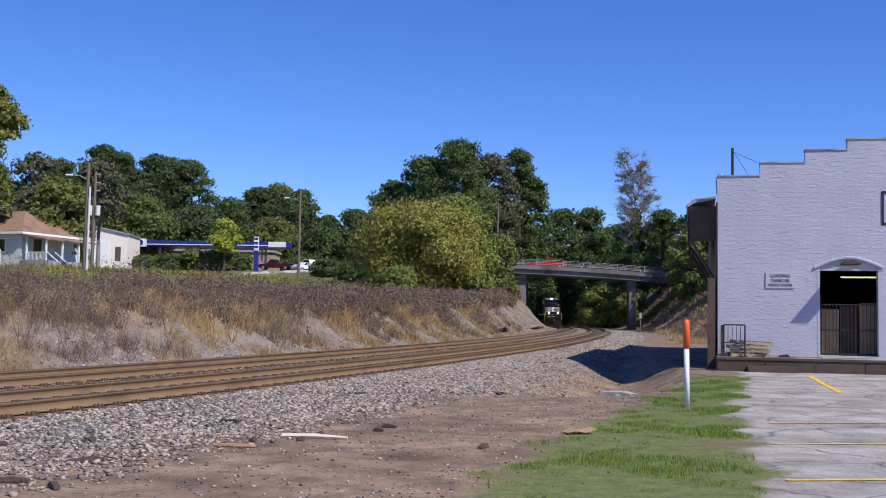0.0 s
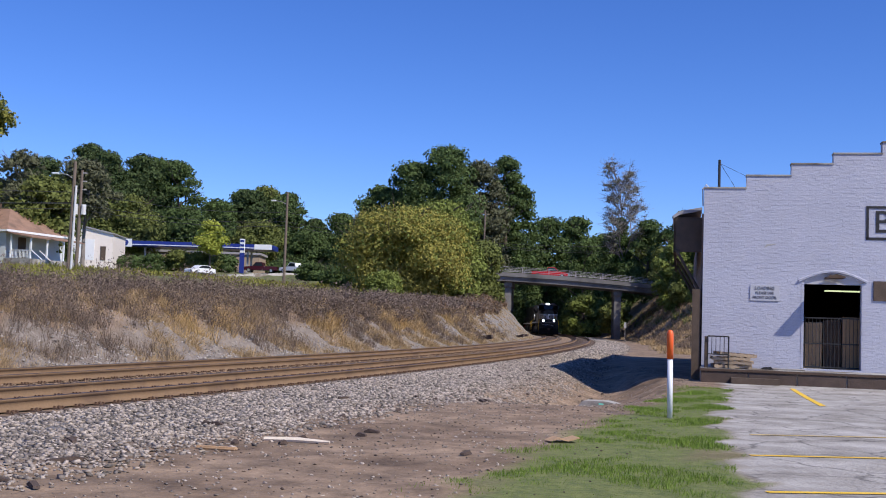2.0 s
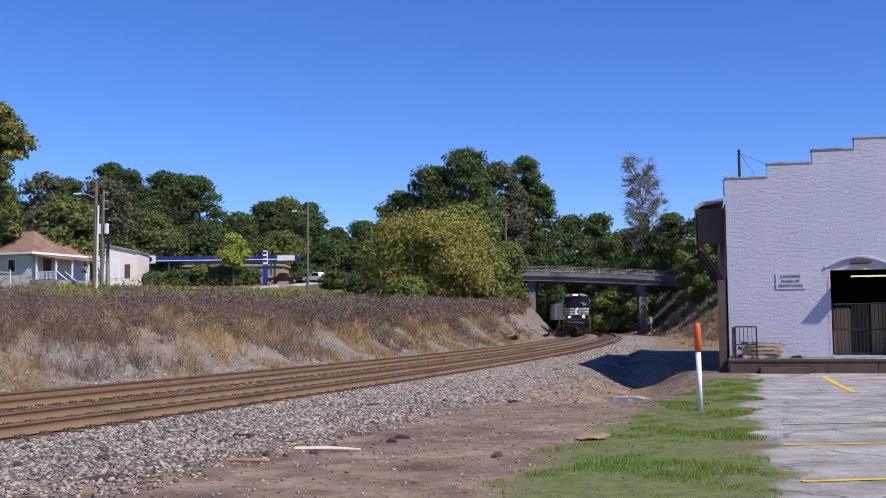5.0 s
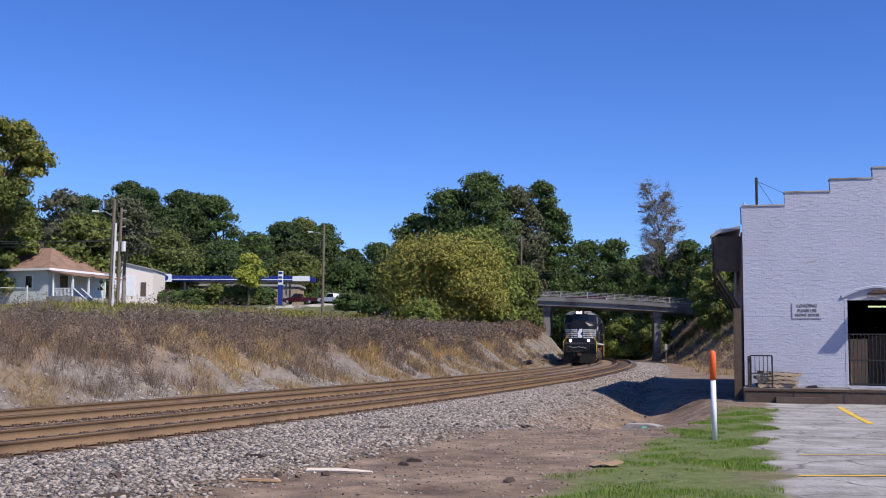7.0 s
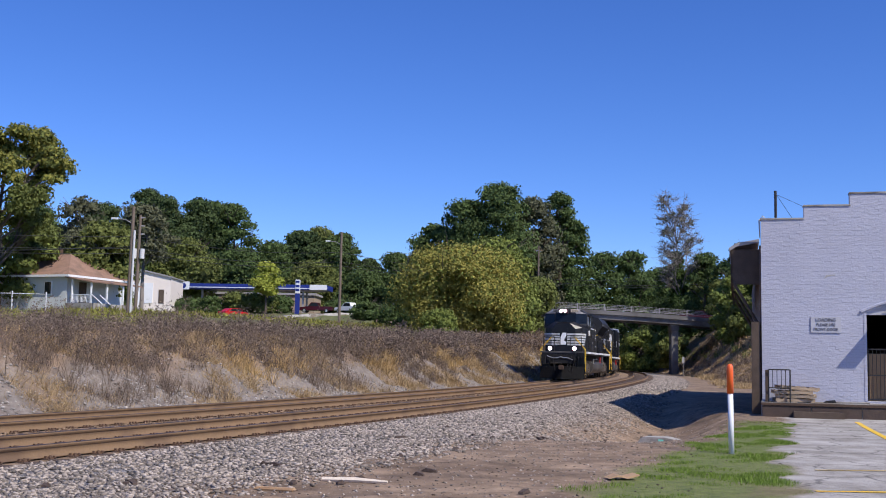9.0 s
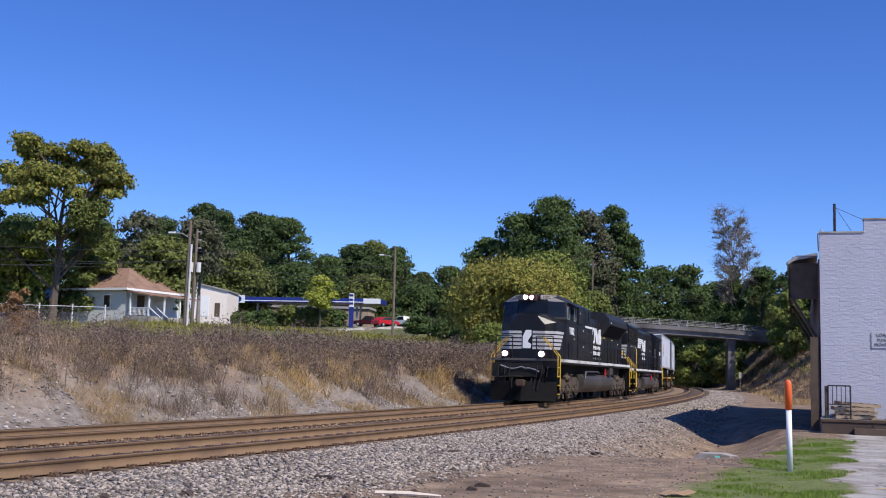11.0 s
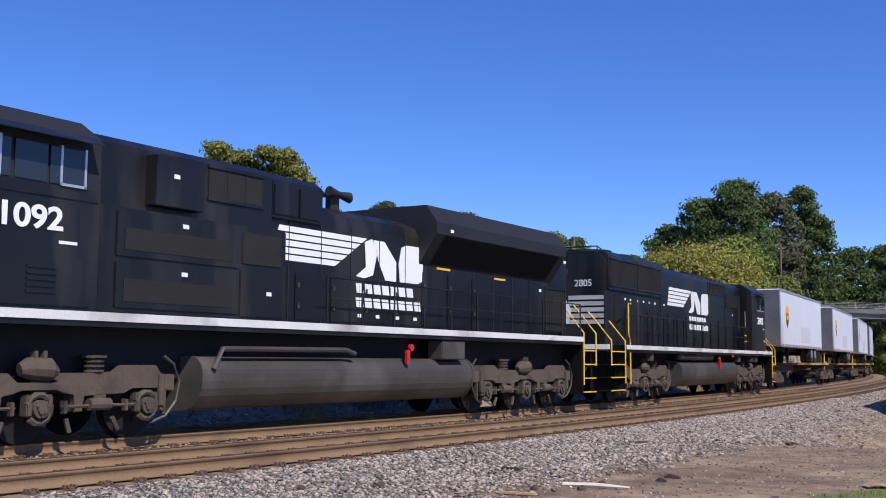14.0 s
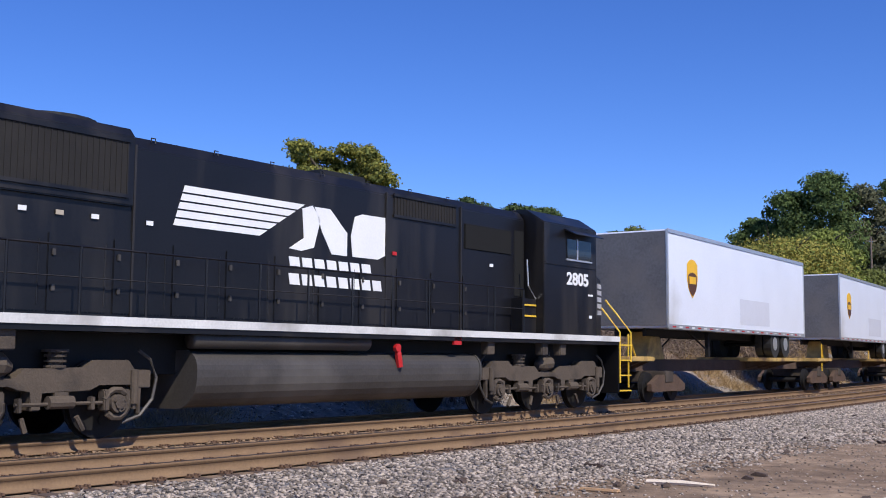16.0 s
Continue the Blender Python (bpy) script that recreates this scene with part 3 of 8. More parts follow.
    prism(bm, [(DX0 - 0.08, DZ1 - 0.06), (DX1 + 0.08, DZ1 - 0.06)] + [(DX1 + 0.08 - (DX1 - DX0 + 0.16) * i / 10, DZ1 + 0.32 * math.sin(math.pi * i / 10)) for i in range(11)], 0.06, 0.14, "y")
    door = part("loading_door", bm, M_SIGN, w, "arched pale panel over the open loading door")
    bm = B()
    for i in range(11):
        a, b2 = math.pi * i / 11, math.pi * (i + 1) / 11
        xa, xb = DX1 + 0.12 - (DX1 - DX0 + 0.24) * i / 11, DX1 + 0.12 - (DX1 - DX0 + 0.24) * (i + 1) / 11
        tube(bm, [(xa, -0.02, DZ1 + 0.04 + 0.33 * math.sin(a)), (xb, -0.02, DZ1 + 0.04 + 0.33 * math.sin(b2))], 0.05, 5)
    part("arch_trim", bm, M_BRICK, door)
    for xa in (DX0 - 0.05, DX1 - 0.05):
        bm = B()
        box(bm, xa, xa + 0.10, -0.01, 0.30, DZ0, DZ1, 0.01)
        part("jamb", bm, M_BRICK, door)
    for i in range(15):
        bm = B()
        x = DX0 + 0.13 + i * 0.118
        tube(bm, [(x, 0.33, DZ0 + 0.05), (x, 0.33, 2.15)], 0.012, 5)
        part("gate_bar", bm, M_IRON, door)
    bm = B()
    for z in (DZ0 + 0.06, 1.3, 2.15):
        box(bm, DX0 + 0.06, DX1 - 0.06, 0.32, 0.345, z - 0.02, z + 0.02)
    part("gate_rail", bm, M_IRON, door)
    bm = B()
    tube(bm, [(4.05, 0.02, 3.47), (4.15, -0.10, 3.55), (4.32, -0.10, 3.55), (4.42, 0.02, 3.47)], 0.03, 6)
    part("arch_bracket", bm, M_RUST, door)
    # inside: a lit strip and stacked goods
    bm = B()
    box(bm, 4.35, 5.6, 3.0, 3.12, 3.14, 3.19)
    part("strip_light", bm, mat("lit strip", (0.85, 0.95, 0.45), 0.5, 0.0, emit=0.9), w, "lit strip lamp inside the warehouse")
    # the lettered board, the boxed letter, the panel and the brick scar
    bm = B()
    box(bm, 1.60, 2.54, -0.03, 0.0, 2.66, 3.18, 0.004)
    board = part("sign_board", bm, M_SIGN, w, "pale weathered board with faded grey lettering")
    for body, z, size, wd in (("LOADING", 3.08, 0.15, 0.95), ("PLEASE USE", 2.92, 0.13, 0.9), ("FRONT DOOR", 2.77, 0.13, 0.9)):
        text_part("lettering", body, size, pose(2.07, -0.034, z, 90, 0, 0), M_GREYTEXT, board, squeeze=wd)
    bm = B()
    for x0, x1, z0, z1 in ((5.26, 5.34, 4.76, 5.88), (5.26, 8.9, 5.80, 5.88), (5.26, 8.9, 4.76, 4.84), (8.82, 8.9, 4.76, 5.88)):
        box(bm, x0, x1, -0.02, 0.0, z0, z1)
    frame_ = part("painted_frame", bm, M_IRON, w, "black painted frame round the wall lettering")
    text_part("lettering", "B", 1.05, pose(5.78, -0.01, 5.32, 90, 0, 0), M_IRON, frame_, depth=0.008)
    bm = B()
    box(bm, 5.5, 6.6, -0.04, 0.0, 2.76, 3.40, 0.005)
    part("wall_board", bm, M_DARKWOOD, w, "dark board beside the door")
    bm = B()
    prism(bm, [(2.02, 4.42), (2.12, 4.56), (2.40, 4.58), (2.40, 4.55), (2.16, 4.50)], -0.006, 0.0, "y")
    part("paint_scar", bm, M_CONCRETE, w)
    # the roof mast and its stays
    bm = B()
    tube(bm, [(0.55, 0.5, 5.7), (0.55, 0.5, 7.48)], 0.045, 8)
    part("roof_mast", bm, M_IRON, w, "thin dark mast")
    for tgt in ((2.0, 2.0, 6.9), (1.35, 2.0, 6.4)):
        bm = B()
        tube(bm, [(0.58, 0.5, 7.35), tgt], 0.008, 4)
        part("stay_wire", bm, M_WIRE, w)
    bm = B()
    tube(bm, [(0.02, 0.3, 5.86), (0.0, 0.3, 6.45), (0.12, 0.3, 6.6), (0.2, 0.3, 6.5)], 0.025, 6)
    part("vent_pipe", bm, M_POLEPALE, w)
    # lamp hood over the door, whose shade falls on the wall
    bm = B()
    prism(bm, [(3.95, 3.44), (4.52, 3.44), (4.50, 3.49), (4.24, 3.56), (3.97, 3.49)], -0.88, -0.02, "y")
    part("door_lamp_hood", bm, M_RUST, w, "small rusty lamp hood over the door")
    return w


build_warehouse()


def build_dock():
    d = thing("loading_dock", "low concrete loading dock with a rusted edge", "dock", WAREHOUSE)
    bm = B()
    box(bm, 0.0, 15, -1.4, -0.004, -1.0, 0.40, 0.015)
    part("slab", bm, M_CONCRETE, d, "worn concrete slab")
    bm = B()
    box(bm, -0.02, 15, -1.47, -1.404, 0.30, 0.385, 0.01)
    part("edge_beam", bm, M_RUST, d, "rust-brown steel edge")
    # dark boards added: their colour carries the shade and brown stain of the front
    for i in range(10):
        bm = B()
        x = 1.5 * i + 0.02
        box(bm, x, x + 1.47, -1.44, -1.404, -0.6, 0.29, 0.008)
        part("face_board", bm, M_TIE, d, "dark board standing for the dock's shaded, stained concrete front")
    bm = B()
    box(bm, 0.95, 2.45, -1.85, -1.405, -1.0, 0.13, 0.012)
    part("step", bm, M_DARKWOOD, d, "dark timber step")
    bm = B()
    box(bm, 2.0, 3.3, -0.9, -0.2, 0.402, 0.44, 0.008)
    part("dock_plate", bm, M_CONCRETE, d, "loose steel dock plate")
    bm = B()
    prism(bm, [(1.9, 0.41), (2.3, 0.41), (2.25, 0.5), (2.0, 0.47)], -0.9, -0.75, "y")
    part("bumper", bm, M_IRON, d)
    r = thing("hand_rail", "dark iron hand rail on the dock's end", "railing", WAREHOUSE)
    for x in (0.22, 0.88):
        bm = B()
        tube(bm, [(x, -1.32, 0.40), (x, -1.32, 1.43)], 0.028, 6)
        part("post", bm, M_IRON, r)
    bm = B()
    tube(bm, [(0.22, -1.32, 1.43), (0.88, -1.32, 1.43)], 0.025, 6)
    part("bar", bm, M_IRON, r)
    bm = B()
    tube(bm, [(0.22, -1.32, 0.85), (0.88, -1.32, 0.85)], 0.02, 6)
    part("bar", bm, M_IRON, r)
    for i in range(4):
        bm = B()
        x = 0.35 + i * 0.13
        tube(bm, [(x, -1.32, 0.85), (x, -1.32, 1.42)], 0.012, 5)
        part("baluster", bm, M_IRON, r)
    bm = B()
    box(bm, 0.12, 0.22, -1.25, -1.15, 0.40, 1.42)
    part("end_post", bm, M_DARKWOOD, r, "dark square post")


build_dock()


def build_pallet():
    p = thing("pallet", "worn wooden pallet stacked on the loading dock", "pallet", group="stack of pallets")
    for y in (-0.5, 0.0, 0.5):
        bm = B()
        box(bm, -0.6, 0.6, y - 0.045, y + 0.045, 0.02, 0.105)
        part("stringer", bm, M_WOOD, p)
    for i in range(6):
        bm = B()
        x = -0.54 + i * 0.216
        box(bm, x - 0.055, x + 0.055, -0.55, 0.55, 0.105, 0.125)
        part("deck_board", bm, M_WOOD, p)
    for x in (-0.5, 0.0, 0.5):
        bm = B()
        box(bm, x - 0.055, x + 0.055, -0.55, 0.55, 0.0, 0.02)
        part("bottom_board", bm, M_WOOD, p)
    return p


PALLET = build_pallet()
PALLET.matrix_basis = WAREHOUSE @ pose(1.0, -0.68, 0.40, 0, 0, 4)
for i, (dx, rz, tilt) in enumerate(((0.08, -7, 0), (-0.05, 3, 0), (0.10, 9, 3))):
    copy_thing(PALLET, WAREHOUSE @ pose(1.0 + dx, -0.68, 0.40 + 0.127 * (i + 1), 0, tilt, rz))

# stacked goods seen through the bars
for i in range(3):
    bm = B()
    box(bm, -0.28, 0.28, -0.4, 0.4, 0.0, 1.55 + 0.1 * i, 0.02)
    single("goods_bale", bm, (M_CARD, M_RUST, M_CARD)[i], "shrink-wrapped brown goods stacked inside the warehouse", "goods", WAREHOUSE @ pose(3.75 + 0.6 * i, 1.3, 0.46), group="goods inside the door")


# ---- the lot's painted lines, the marker post and litter ----
def ground_strip(name, a, b, width, material, label, category):
    bm = B()
    a, b = Vector((*a, 0)), Vector((*b, 0))
    d = (b - a).normalized()
    nrm = Vector((-d.y, d.x, 0)) * width / 2
    n = max(2, int((b - a).length / 0.3))
    prev = None
    for i in range(n + 1):
        p = a + (b - a) * i / n
        row = [bm.verts.new((q.x, q.y, gz(q.x, q.y) + 0.008)) for q in (p + nrm, p - nrm)]
        if prev:
            bm.faces.new((prev[0], prev[1], row[1], row[0]))
        prev = row
    return single(name, bm, material, label, category, kind="structure")


ground_strip("parking_line", (3.38, 10.85), (7.2, 11.35), 0.11, M_LINE, "yellow painted parking line", "road marking")
ground_strip("parking_line", (4.16, 14.05), (9.0, 14.5), 0.11, M_LINE, "yellow painted parking line", "road marking")
ground_strip("parking_line", (5.0, 16.9), (10.5, 17.6), 0.10, M_LINEOLD, "worn yellow parking line", "road marking")
ground_strip("parking_line", (11.0, 33.0), (8.9, 24.6), 0.15, M_LINE, "yellow painted parking line", "road marking")


def build_post():
    p = thing("marker_post", "white marker post with an orange top in the grass", "marker post", pose(4.36, 19.61, gz(4.36, 19.61) - 0.02, 0, -0.8, 0))
    bm = B()
    tube(bm, [(0, 0, 0), (0, 0, 1.08)], 0.048, 14)
    part("shaft", bm, M_POST, p, "white plastic shaft", smooth=True)
    bm = B()
    tube(bm, [(0, 0, 1.07), (0, 0, 1.50), (0, 0, 1.56), (0, 0, 1.585)], [0.058, 0.058, 0.05, 0.025], 14)
    part("cap", bm, M_ORANGE, p, "orange cap", smooth=True)


build_post()


def build_litter():
    bm = B()
    tube(bm, [(-0.42, 0, 0.03), (0.0, 0.02, 0.035), (0.42, -0.02, 0.03)], [0.03, 0.035, 0.015], 6)
    single("plank", bm, M_PALEPLANK, "pale split plank on the gravel", "plank", pose(-1.57, 13.75, gz(-1.57, 13.75), 0, 0, -8))
    bm = B()
    prism(bm, [(-0.2, 0.0), (-0.08, 0.05), (0.05, 0.02), (0.2, 0.06), (0.22, 0.045), (0.05, 0.0), (-0.08, 0.03)], -0.12, 0.14, "y")
    single("cardboard", bm, M_CARD, "crumpled brown cardboard on the lawn", "litter", pose(1.86, 14.9, gz(1.86, 14.9) + 0.02, 0, 0, 12))
    bm = B()
    box(bm, -0.25, 0.25, -0.05, 0.05, 0, 0.04, 0.015)
    single("wood_chunk", bm, M_CARD, "short broken piece of wood", "litter", pose(-2.4, 12.9, gz(-2.4, 12.9), 0, 0, -12))
    # broken concrete slab with a pale green mark
    c = thing("concrete_block", "broken concrete slab beside the building's shade", "rubble", pose(5.05, 31.2, gz(5.05, 31.2) + 0.02, 0, 3, -20))
    bm = B()
    prism(bm, [(-0.75, 0.0), (0.75, 0.0), (0.62, 0.22), (0.1, 0.30), (-0.55, 0.26)], -0.35, 0.35, "y", 0.03)
    part("slab", bm, M_CONCRETE, c)
    bm = B()
    box(bm, -0.08, 0.06, -0.365, -0.345, 0.10, 0.24)
    part("paint_mark", bm, mat("pale green paint", (0.25, 0.75, 0.6), 0.6, 0.1), c, "pale green paint mark")
    # old tie pieces
    rng = np.random.default_rng(44)
    spots = [(-3.6, 11.3, 35, 0.45), (-2.9, 15.3, -25, 0.35), (0.5, 13.0, 60, 0.2), (1.3, 24.0, -50, 0.35), (-3.9, 9.9, 10, 0.5)]
    for k in range(34):
        x, y, _ = on_line(-11 + 34 * rng.random(), -1.6 - 3.4 * rng.random())
        spots.append((x, y, 180 * rng.random(), 0.08 + 0.22 * rng.random() ** 2))
    for x, y, rz, w in spots:
        bm = B()
        prism(bm, [(-w / 2, 0), (w / 2, 0), (w * 0.42, 0.02), (w * 0.15, 0.05), (-w * 0.2, 0.035), (-w * 0.46, 0.025)], -0.03, 0.03, "y")
        single("tie_fragment", bm, M_TIE, "dark splintered tie fragment on the gravel", "litter", pose(x, y, gz(x, y) + 0.01, 0, 0, rz), group="tie fragments")
    # old ties lying on the foot of the bank
    for px_, (s, o, rz) in enumerate(((66, 7.6, 40), (68, 7.9, 38), (96, 7.5, 30), (99, 7.6, 28), (102, 7.5, 32))):
        x, y, th = on_line(s, o)
        bm = B()
        box(bm, -1.25, 1.25, -0.11, 0.11, 0.0, 0.18, 0.01)
        single("old_tie", bm, M_TIE, "discarded dark tie lying on the bank's foot", "railway tie", pose(x, y, gz(x, y) + 0.02, 0, 8, rz + 90), group="old ties")
    # mile marker by the far curve
    x, y, _ = on_line(118, -4.5)
    m = thing("trackside_sign", "thin grey trackside marker on a stake", "sign", pose(x, y, gz(x, y) - 0.05))
    bm = B()
    box(bm, -0.03, 0.03, -0.03, 0.03, 0, 2.3)
    part("stake", bm, M_GREYBARK, m)
    bm = B()
    box(bm, -0.14, 0.14, -0.05, -0.032, 1.8, 2.5)
    part("plate", bm, M_METALROOF, m)


build_litter()


# ---- the train ----
SPEED, EASE = -13.304, 0.0232


def run(t):
    return SPEED * (t - 13.5) + EASE * (t - 13.5) ** 2


def train_pose(s_mid, half):
    xa, ya, _ = on_line(s_mid - half, FAR)
    xb, yb, _ = on_line(s_mid + half, FAR)
    return pose((xa + xb) / 2, (ya + yb) / 2, RAIL, 0, 0, math.degrees(math.atan2(ya - yb, xa - xb)))


MOVERS = []       # vehicle, middle along the line at 13.5 s, half its truck distance
WHEELS = []       # wheelset, its place in its truck, radius


def wheel_mesh(r):
    bm = B()
    for y in (-0.75, 0.75):
        disc(bm, (0, y, 0), (0, 1, 0), r, 0.13, 24)
        disc(bm, (0, y - 0.05 * (1 if y > 0 else -1), 0), (0, 1, 0), r + 0.03, 0.03, 24)
        for k in range(3):
            a = 2.094 * k
            disc(bm, (math.cos(a) * r * 0.5, y + 0.07 * (1 if y > 0 else -1), math.sin(a) * r * 0.5), (0, 1, 0), r * 0.13, 0.02, 8)
    tube(bm, [(0, -0.95, 0), (0, 0.95, 0)], 0.09, 10)
    return finish(bm, "wheelset", M_DARKGEAR)


W_BIG, W_SMALL = wheel_mesh(0.53), wheel_mesh(0.42)


def add_wheels(truck, xs, mesh, r):
    for x in xs:
        w = new("wheelset", mesh)
        w.parent = truck
        w.matrix_basis = pose(x, 0, r)
        WHEELS.append((w, x, r))


def loco_truck(loco, xc, axles):
    """Three-axle truck; u runs from its middle axle towards the locomotive's middle."""
    a0, a1, a2 = (a - xc for a in axles)
    d = -1 if xc > 0 else 1
    L = (a0 - a2) / 2

    def X(u):
        return a1 + d * u

    half = [(0.80, 0.72), (0.80, 0.46), (0.64, 0.46), (0.64, 0.74), (0.45, 0.74), (0.30, 0.82)]
    outline = [(L + 0.62, 0.75), (L + 0.40, 0.75), (L + 0.30, 0.82), (L - 0.30, 0.82), (L - 0.45, 0.72)] + half
    outline += [(-u, z) for u, z in outline[::-1]]
    outline += [(-L - 0.62, 1.02), (-L - 0.30, 1.02), (-L - 0.22, 1.17), (-L + 0.42, 1.17), (-L + 0.55, 1.05), (-0.52, 1.05), (-0.38, 0.90),
                (0.38, 0.90), (0.52, 1.05), (L - 0.55, 1.05), (L - 0.42, 1.17), (L + 0.22, 1.17), (L + 0.30, 1.02), (L + 0.62, 1.02)]
    if d < 0:
        outline = outline[::-1]
    bm = B()
    for y in (-1.1, 1.1):
        prism(bm, [(X(u), z) for u, z in outline], y - 0.12, y + 0.12, "y", 0.015)
    truck = part("truck", bm, M_GRIME, loco, "grimy brown cast-steel three-axle truck", m=pose(xc, 0, 0))
    for sg in (1, -1):
        y = 1.16 * sg
        for u in (-L, 0.0, L):
            bm = B()
            ring = [(X(u) + 0.21 * math.cos(k * 0.524 + 0.3), y + 0.06 * sg, 0.53 + 0.21 * math.sin(k * 0.524 + 0.3)) for k in range(11)]
            tube(bm, ring, 0.05, 6)
            box(bm, X(u) - 0.23, X(u) - 0.13, y - 0.08, y + 0.10, 0.42, 0.74, 0.02)
            box(bm, X(u) + 0.13, X(u) + 0.23, y - 0.08, y + 0.10, 0.42, 0.74, 0.02)
            part("axle_box", bm, M_GRIME, truck)
            bm = B()
            disc(bm, (X(u), y + 0.09 * sg, 0.53), (0, 1, 0), 0.135, 0.10, 14)
            disc(bm, (X(u), y + 0.15 * sg, 0.53), (0, 1, 0), 0.08, 0.04, 8)
            for k in range(3):
                disc(bm, (X(u) + 0.1 * math.cos(k * 2.09 + 0.5), y + 0.15 * sg, 0.53 + 0.1 * math.sin(k * 2.09 + 0.5)), (0, 1, 0), 0.02, 0.03, 6)
            part("axle_cap", bm, M_GRIME, truck)
        for side in (1, -1):
            bm = B()
            c = side * (L / 2 + 0.10)
            tube(bm, [(X(c - 0.22), y + 0.05 * sg, 0.57), (X(c + 0.18), y + 0.05 * sg, 0.57)], 0.095, 10)
            tube(bm, [(X(side * 0.40), y + 0.05 * sg, 0.55), (X(side * (L - 0.24)), y + 0.05 * sg, 0.55)], 0.028, 6)
            box(bm, X(side * (L - 0.42)) - 0.03, X(side * (L - 0.42)) + 0.03, y - 0.02, y + 0.10, 0.45, 0.64, 0.01)
            box(bm, X(side * 0.46) - 0.03, X(side * 0.46) + 0.03, y - 0.02, y + 0.10, 0.44, 0.64, 0.01)
            box(bm, X(c) - 0.12, X(c) + 0.12, y - 0.06, y + 0.06, 0.62, 0.74, 0.01)
            part("brake_cylinder", bm, M_GRIME, truck)
            bm = B()
            tube(bm, [(X(side * (L - 0.62)), y - 0.02 * sg, 0.36), (X(side * (L - 0.50)), y - 0.02 * sg, 0.16)], 0.04, 6)
            part("brake_hanger", bm, M_GRIME, truck)
            bm = B()
            tube(bm, [(X(side * 0.55), y - 0.02 * sg, 0.36), (X(side * 0.62), y - 0.02 * sg, 0.16)], 0.04, 6)
            part("brake_hanger", bm, M_GRIME, truck)
            bm = B()
            tube(bm, [(X(side * (L + 0.30)), y + 0.08 * sg, 0.52), (X(side * (L + 0.30)), y + 0.08 * sg, 1.02)], 0.062, 10)
            tube(bm, [(X(side * (L + 0.30)), y + 0.08 * sg, 0.44), (X(side * (L + 0.30)), y + 0.08 * sg, 0.54)], 0.035, 6)
            box(bm, X(side * (L + 0.42)) - 0.03, X(side * (L + 0.42)) + 0.03, y - 0.04, y + 0.05, 0.36, 0.80, 0.01)
            part("damper", bm, M_GRIME, truck)
            bm = B()
            tube(bm, [(X(side * (L + 0.42)), y, 1.32), (X(side * (L + 0.62)), y + 0.03 * sg, 1.18), (X(side * (L + 0.73)), y + 0.05 * sg, 0.90), (X(side * (L + 0.66)), y + 0.05 * sg, 0.58),
                      (X(side * (L + 0.45)), y + 0.03 * sg, 0.34), (X(side * (L + 0.15)), y, 0.24)], 0.026, 6)
            part("sand_hose", bm, M_TANK, truck)
        bm = B()
        u = L / 2 + 0.05
        tube(bm, [(X(u), y - 0.06 * sg, 1.0), (X(u), y - 0.06 * sg, 1.30)], 0.11, 10)
        for k in range(3):
            disc(bm, (X(u), y - 0.06 * sg, 1.08 + 0.075 * k), (0, 0, 1), 0.155, 0.035, 14)
        disc(bm, (X(u), y - 0.06 * sg, 1.30), (0, 0, 1), 0.19, 0.04, 14)
        part("spring", bm, M_GRIME, truck)
        bm = B()
        tube(bm, [(X(-0.30), y - 0.02 * sg, 1.10), (X(-0.16), y, 1.12), (X(0.18), y, 1.10), (X(0.34), y - 0.02 * sg, 1.06)], [0.09, 0.17, 0.18, 0.08], 10)
        box(bm, X(0) - 0.11, X(0) - 0.05, y - 0.05, y + 0.08, 1.2, 1.38, 0.01)
        box(bm, X(0) + 0.05, X(0) + 0.11, y - 0.05, y + 0.08, 1.2, 1.38, 0.01)
        part("brake_unit", bm, M_GRIME, truck)
        bm = B()
        disc(bm, (X(0.05), y - 0.02 * sg, 0.92), (0, 1, 0), 0.20, 0.1, 14)
        part("brake_drum", bm, M_DARKGEAR, truck)
    bm = B()
    box(bm, a2 - 0.2, a0 + 0.2, -0.95, 0.95, 0.55, 1.0)
    part("bolster", bm, M_DARKGEAR, truck)
    add_wheels(truck, (a0, a1, a2), W_BIG, 0.53)
    return truck


def fuel_tank(loco, x0, x1, label="dusty black fuel tank"):
    bm = B()
    low = [(1.42 - 0.50 * (1 - math.cos(k * 0.2618)), 0.90 - 0.50 * math.sin(k * 0.2618)) for k in range(7)]
    side = [(1.42 - 0.30 * (1 - math.cos(k * 0.2618)), 1.02 + 0.30 * math.sin(k * 0.2618)) for k in range(6, -1, -1)] + low
    prism(bm, side + [(-y, z) for y, z in side[::-1]], x0, x1, "x")
    tank = part("fuel_tank", bm, M_TANK, loco, label)
    for x in (x0 + 0.02, x1 - 0.02):
        bm = B()
        prism(bm, [(y * 1.012, 0.86 + (z - 0.86) * 1.02) for y, z in side] + [(-y * 1.012, 0.86 + (z - 0.86) * 1.02) for y, z in side[::-1]], x - 0.03, x + 0.03, "x")
        part("end_flange", bm, M_TANK, tank)
    return tank


def side_rails(loco, x0, x1, y, z0, z1, n):
    for i in range(n):
        bm = B()
        x = x0 + (x1 - x0) * i / (n - 1)
        tube(bm, [(x, y, z0 - 0.22), (x, y, z1)], 0.021, 5)
        part("rail_post", bm, M_BLACK, loco)
    bm = B()
    tube(bm, [(x0, y, z1), (x1, y, z1)], 0.018, 5)
    part("hand_rail", bm, M_BLACK, loco)
    bm = B()
    tube(bm, [(x0, y, (z0 + z1) / 2 + 0.05), (x1, y, (z0 + z1) / 2 + 0.05)], 0.009, 4)
    part("chain", bm, M_IRON, loco)


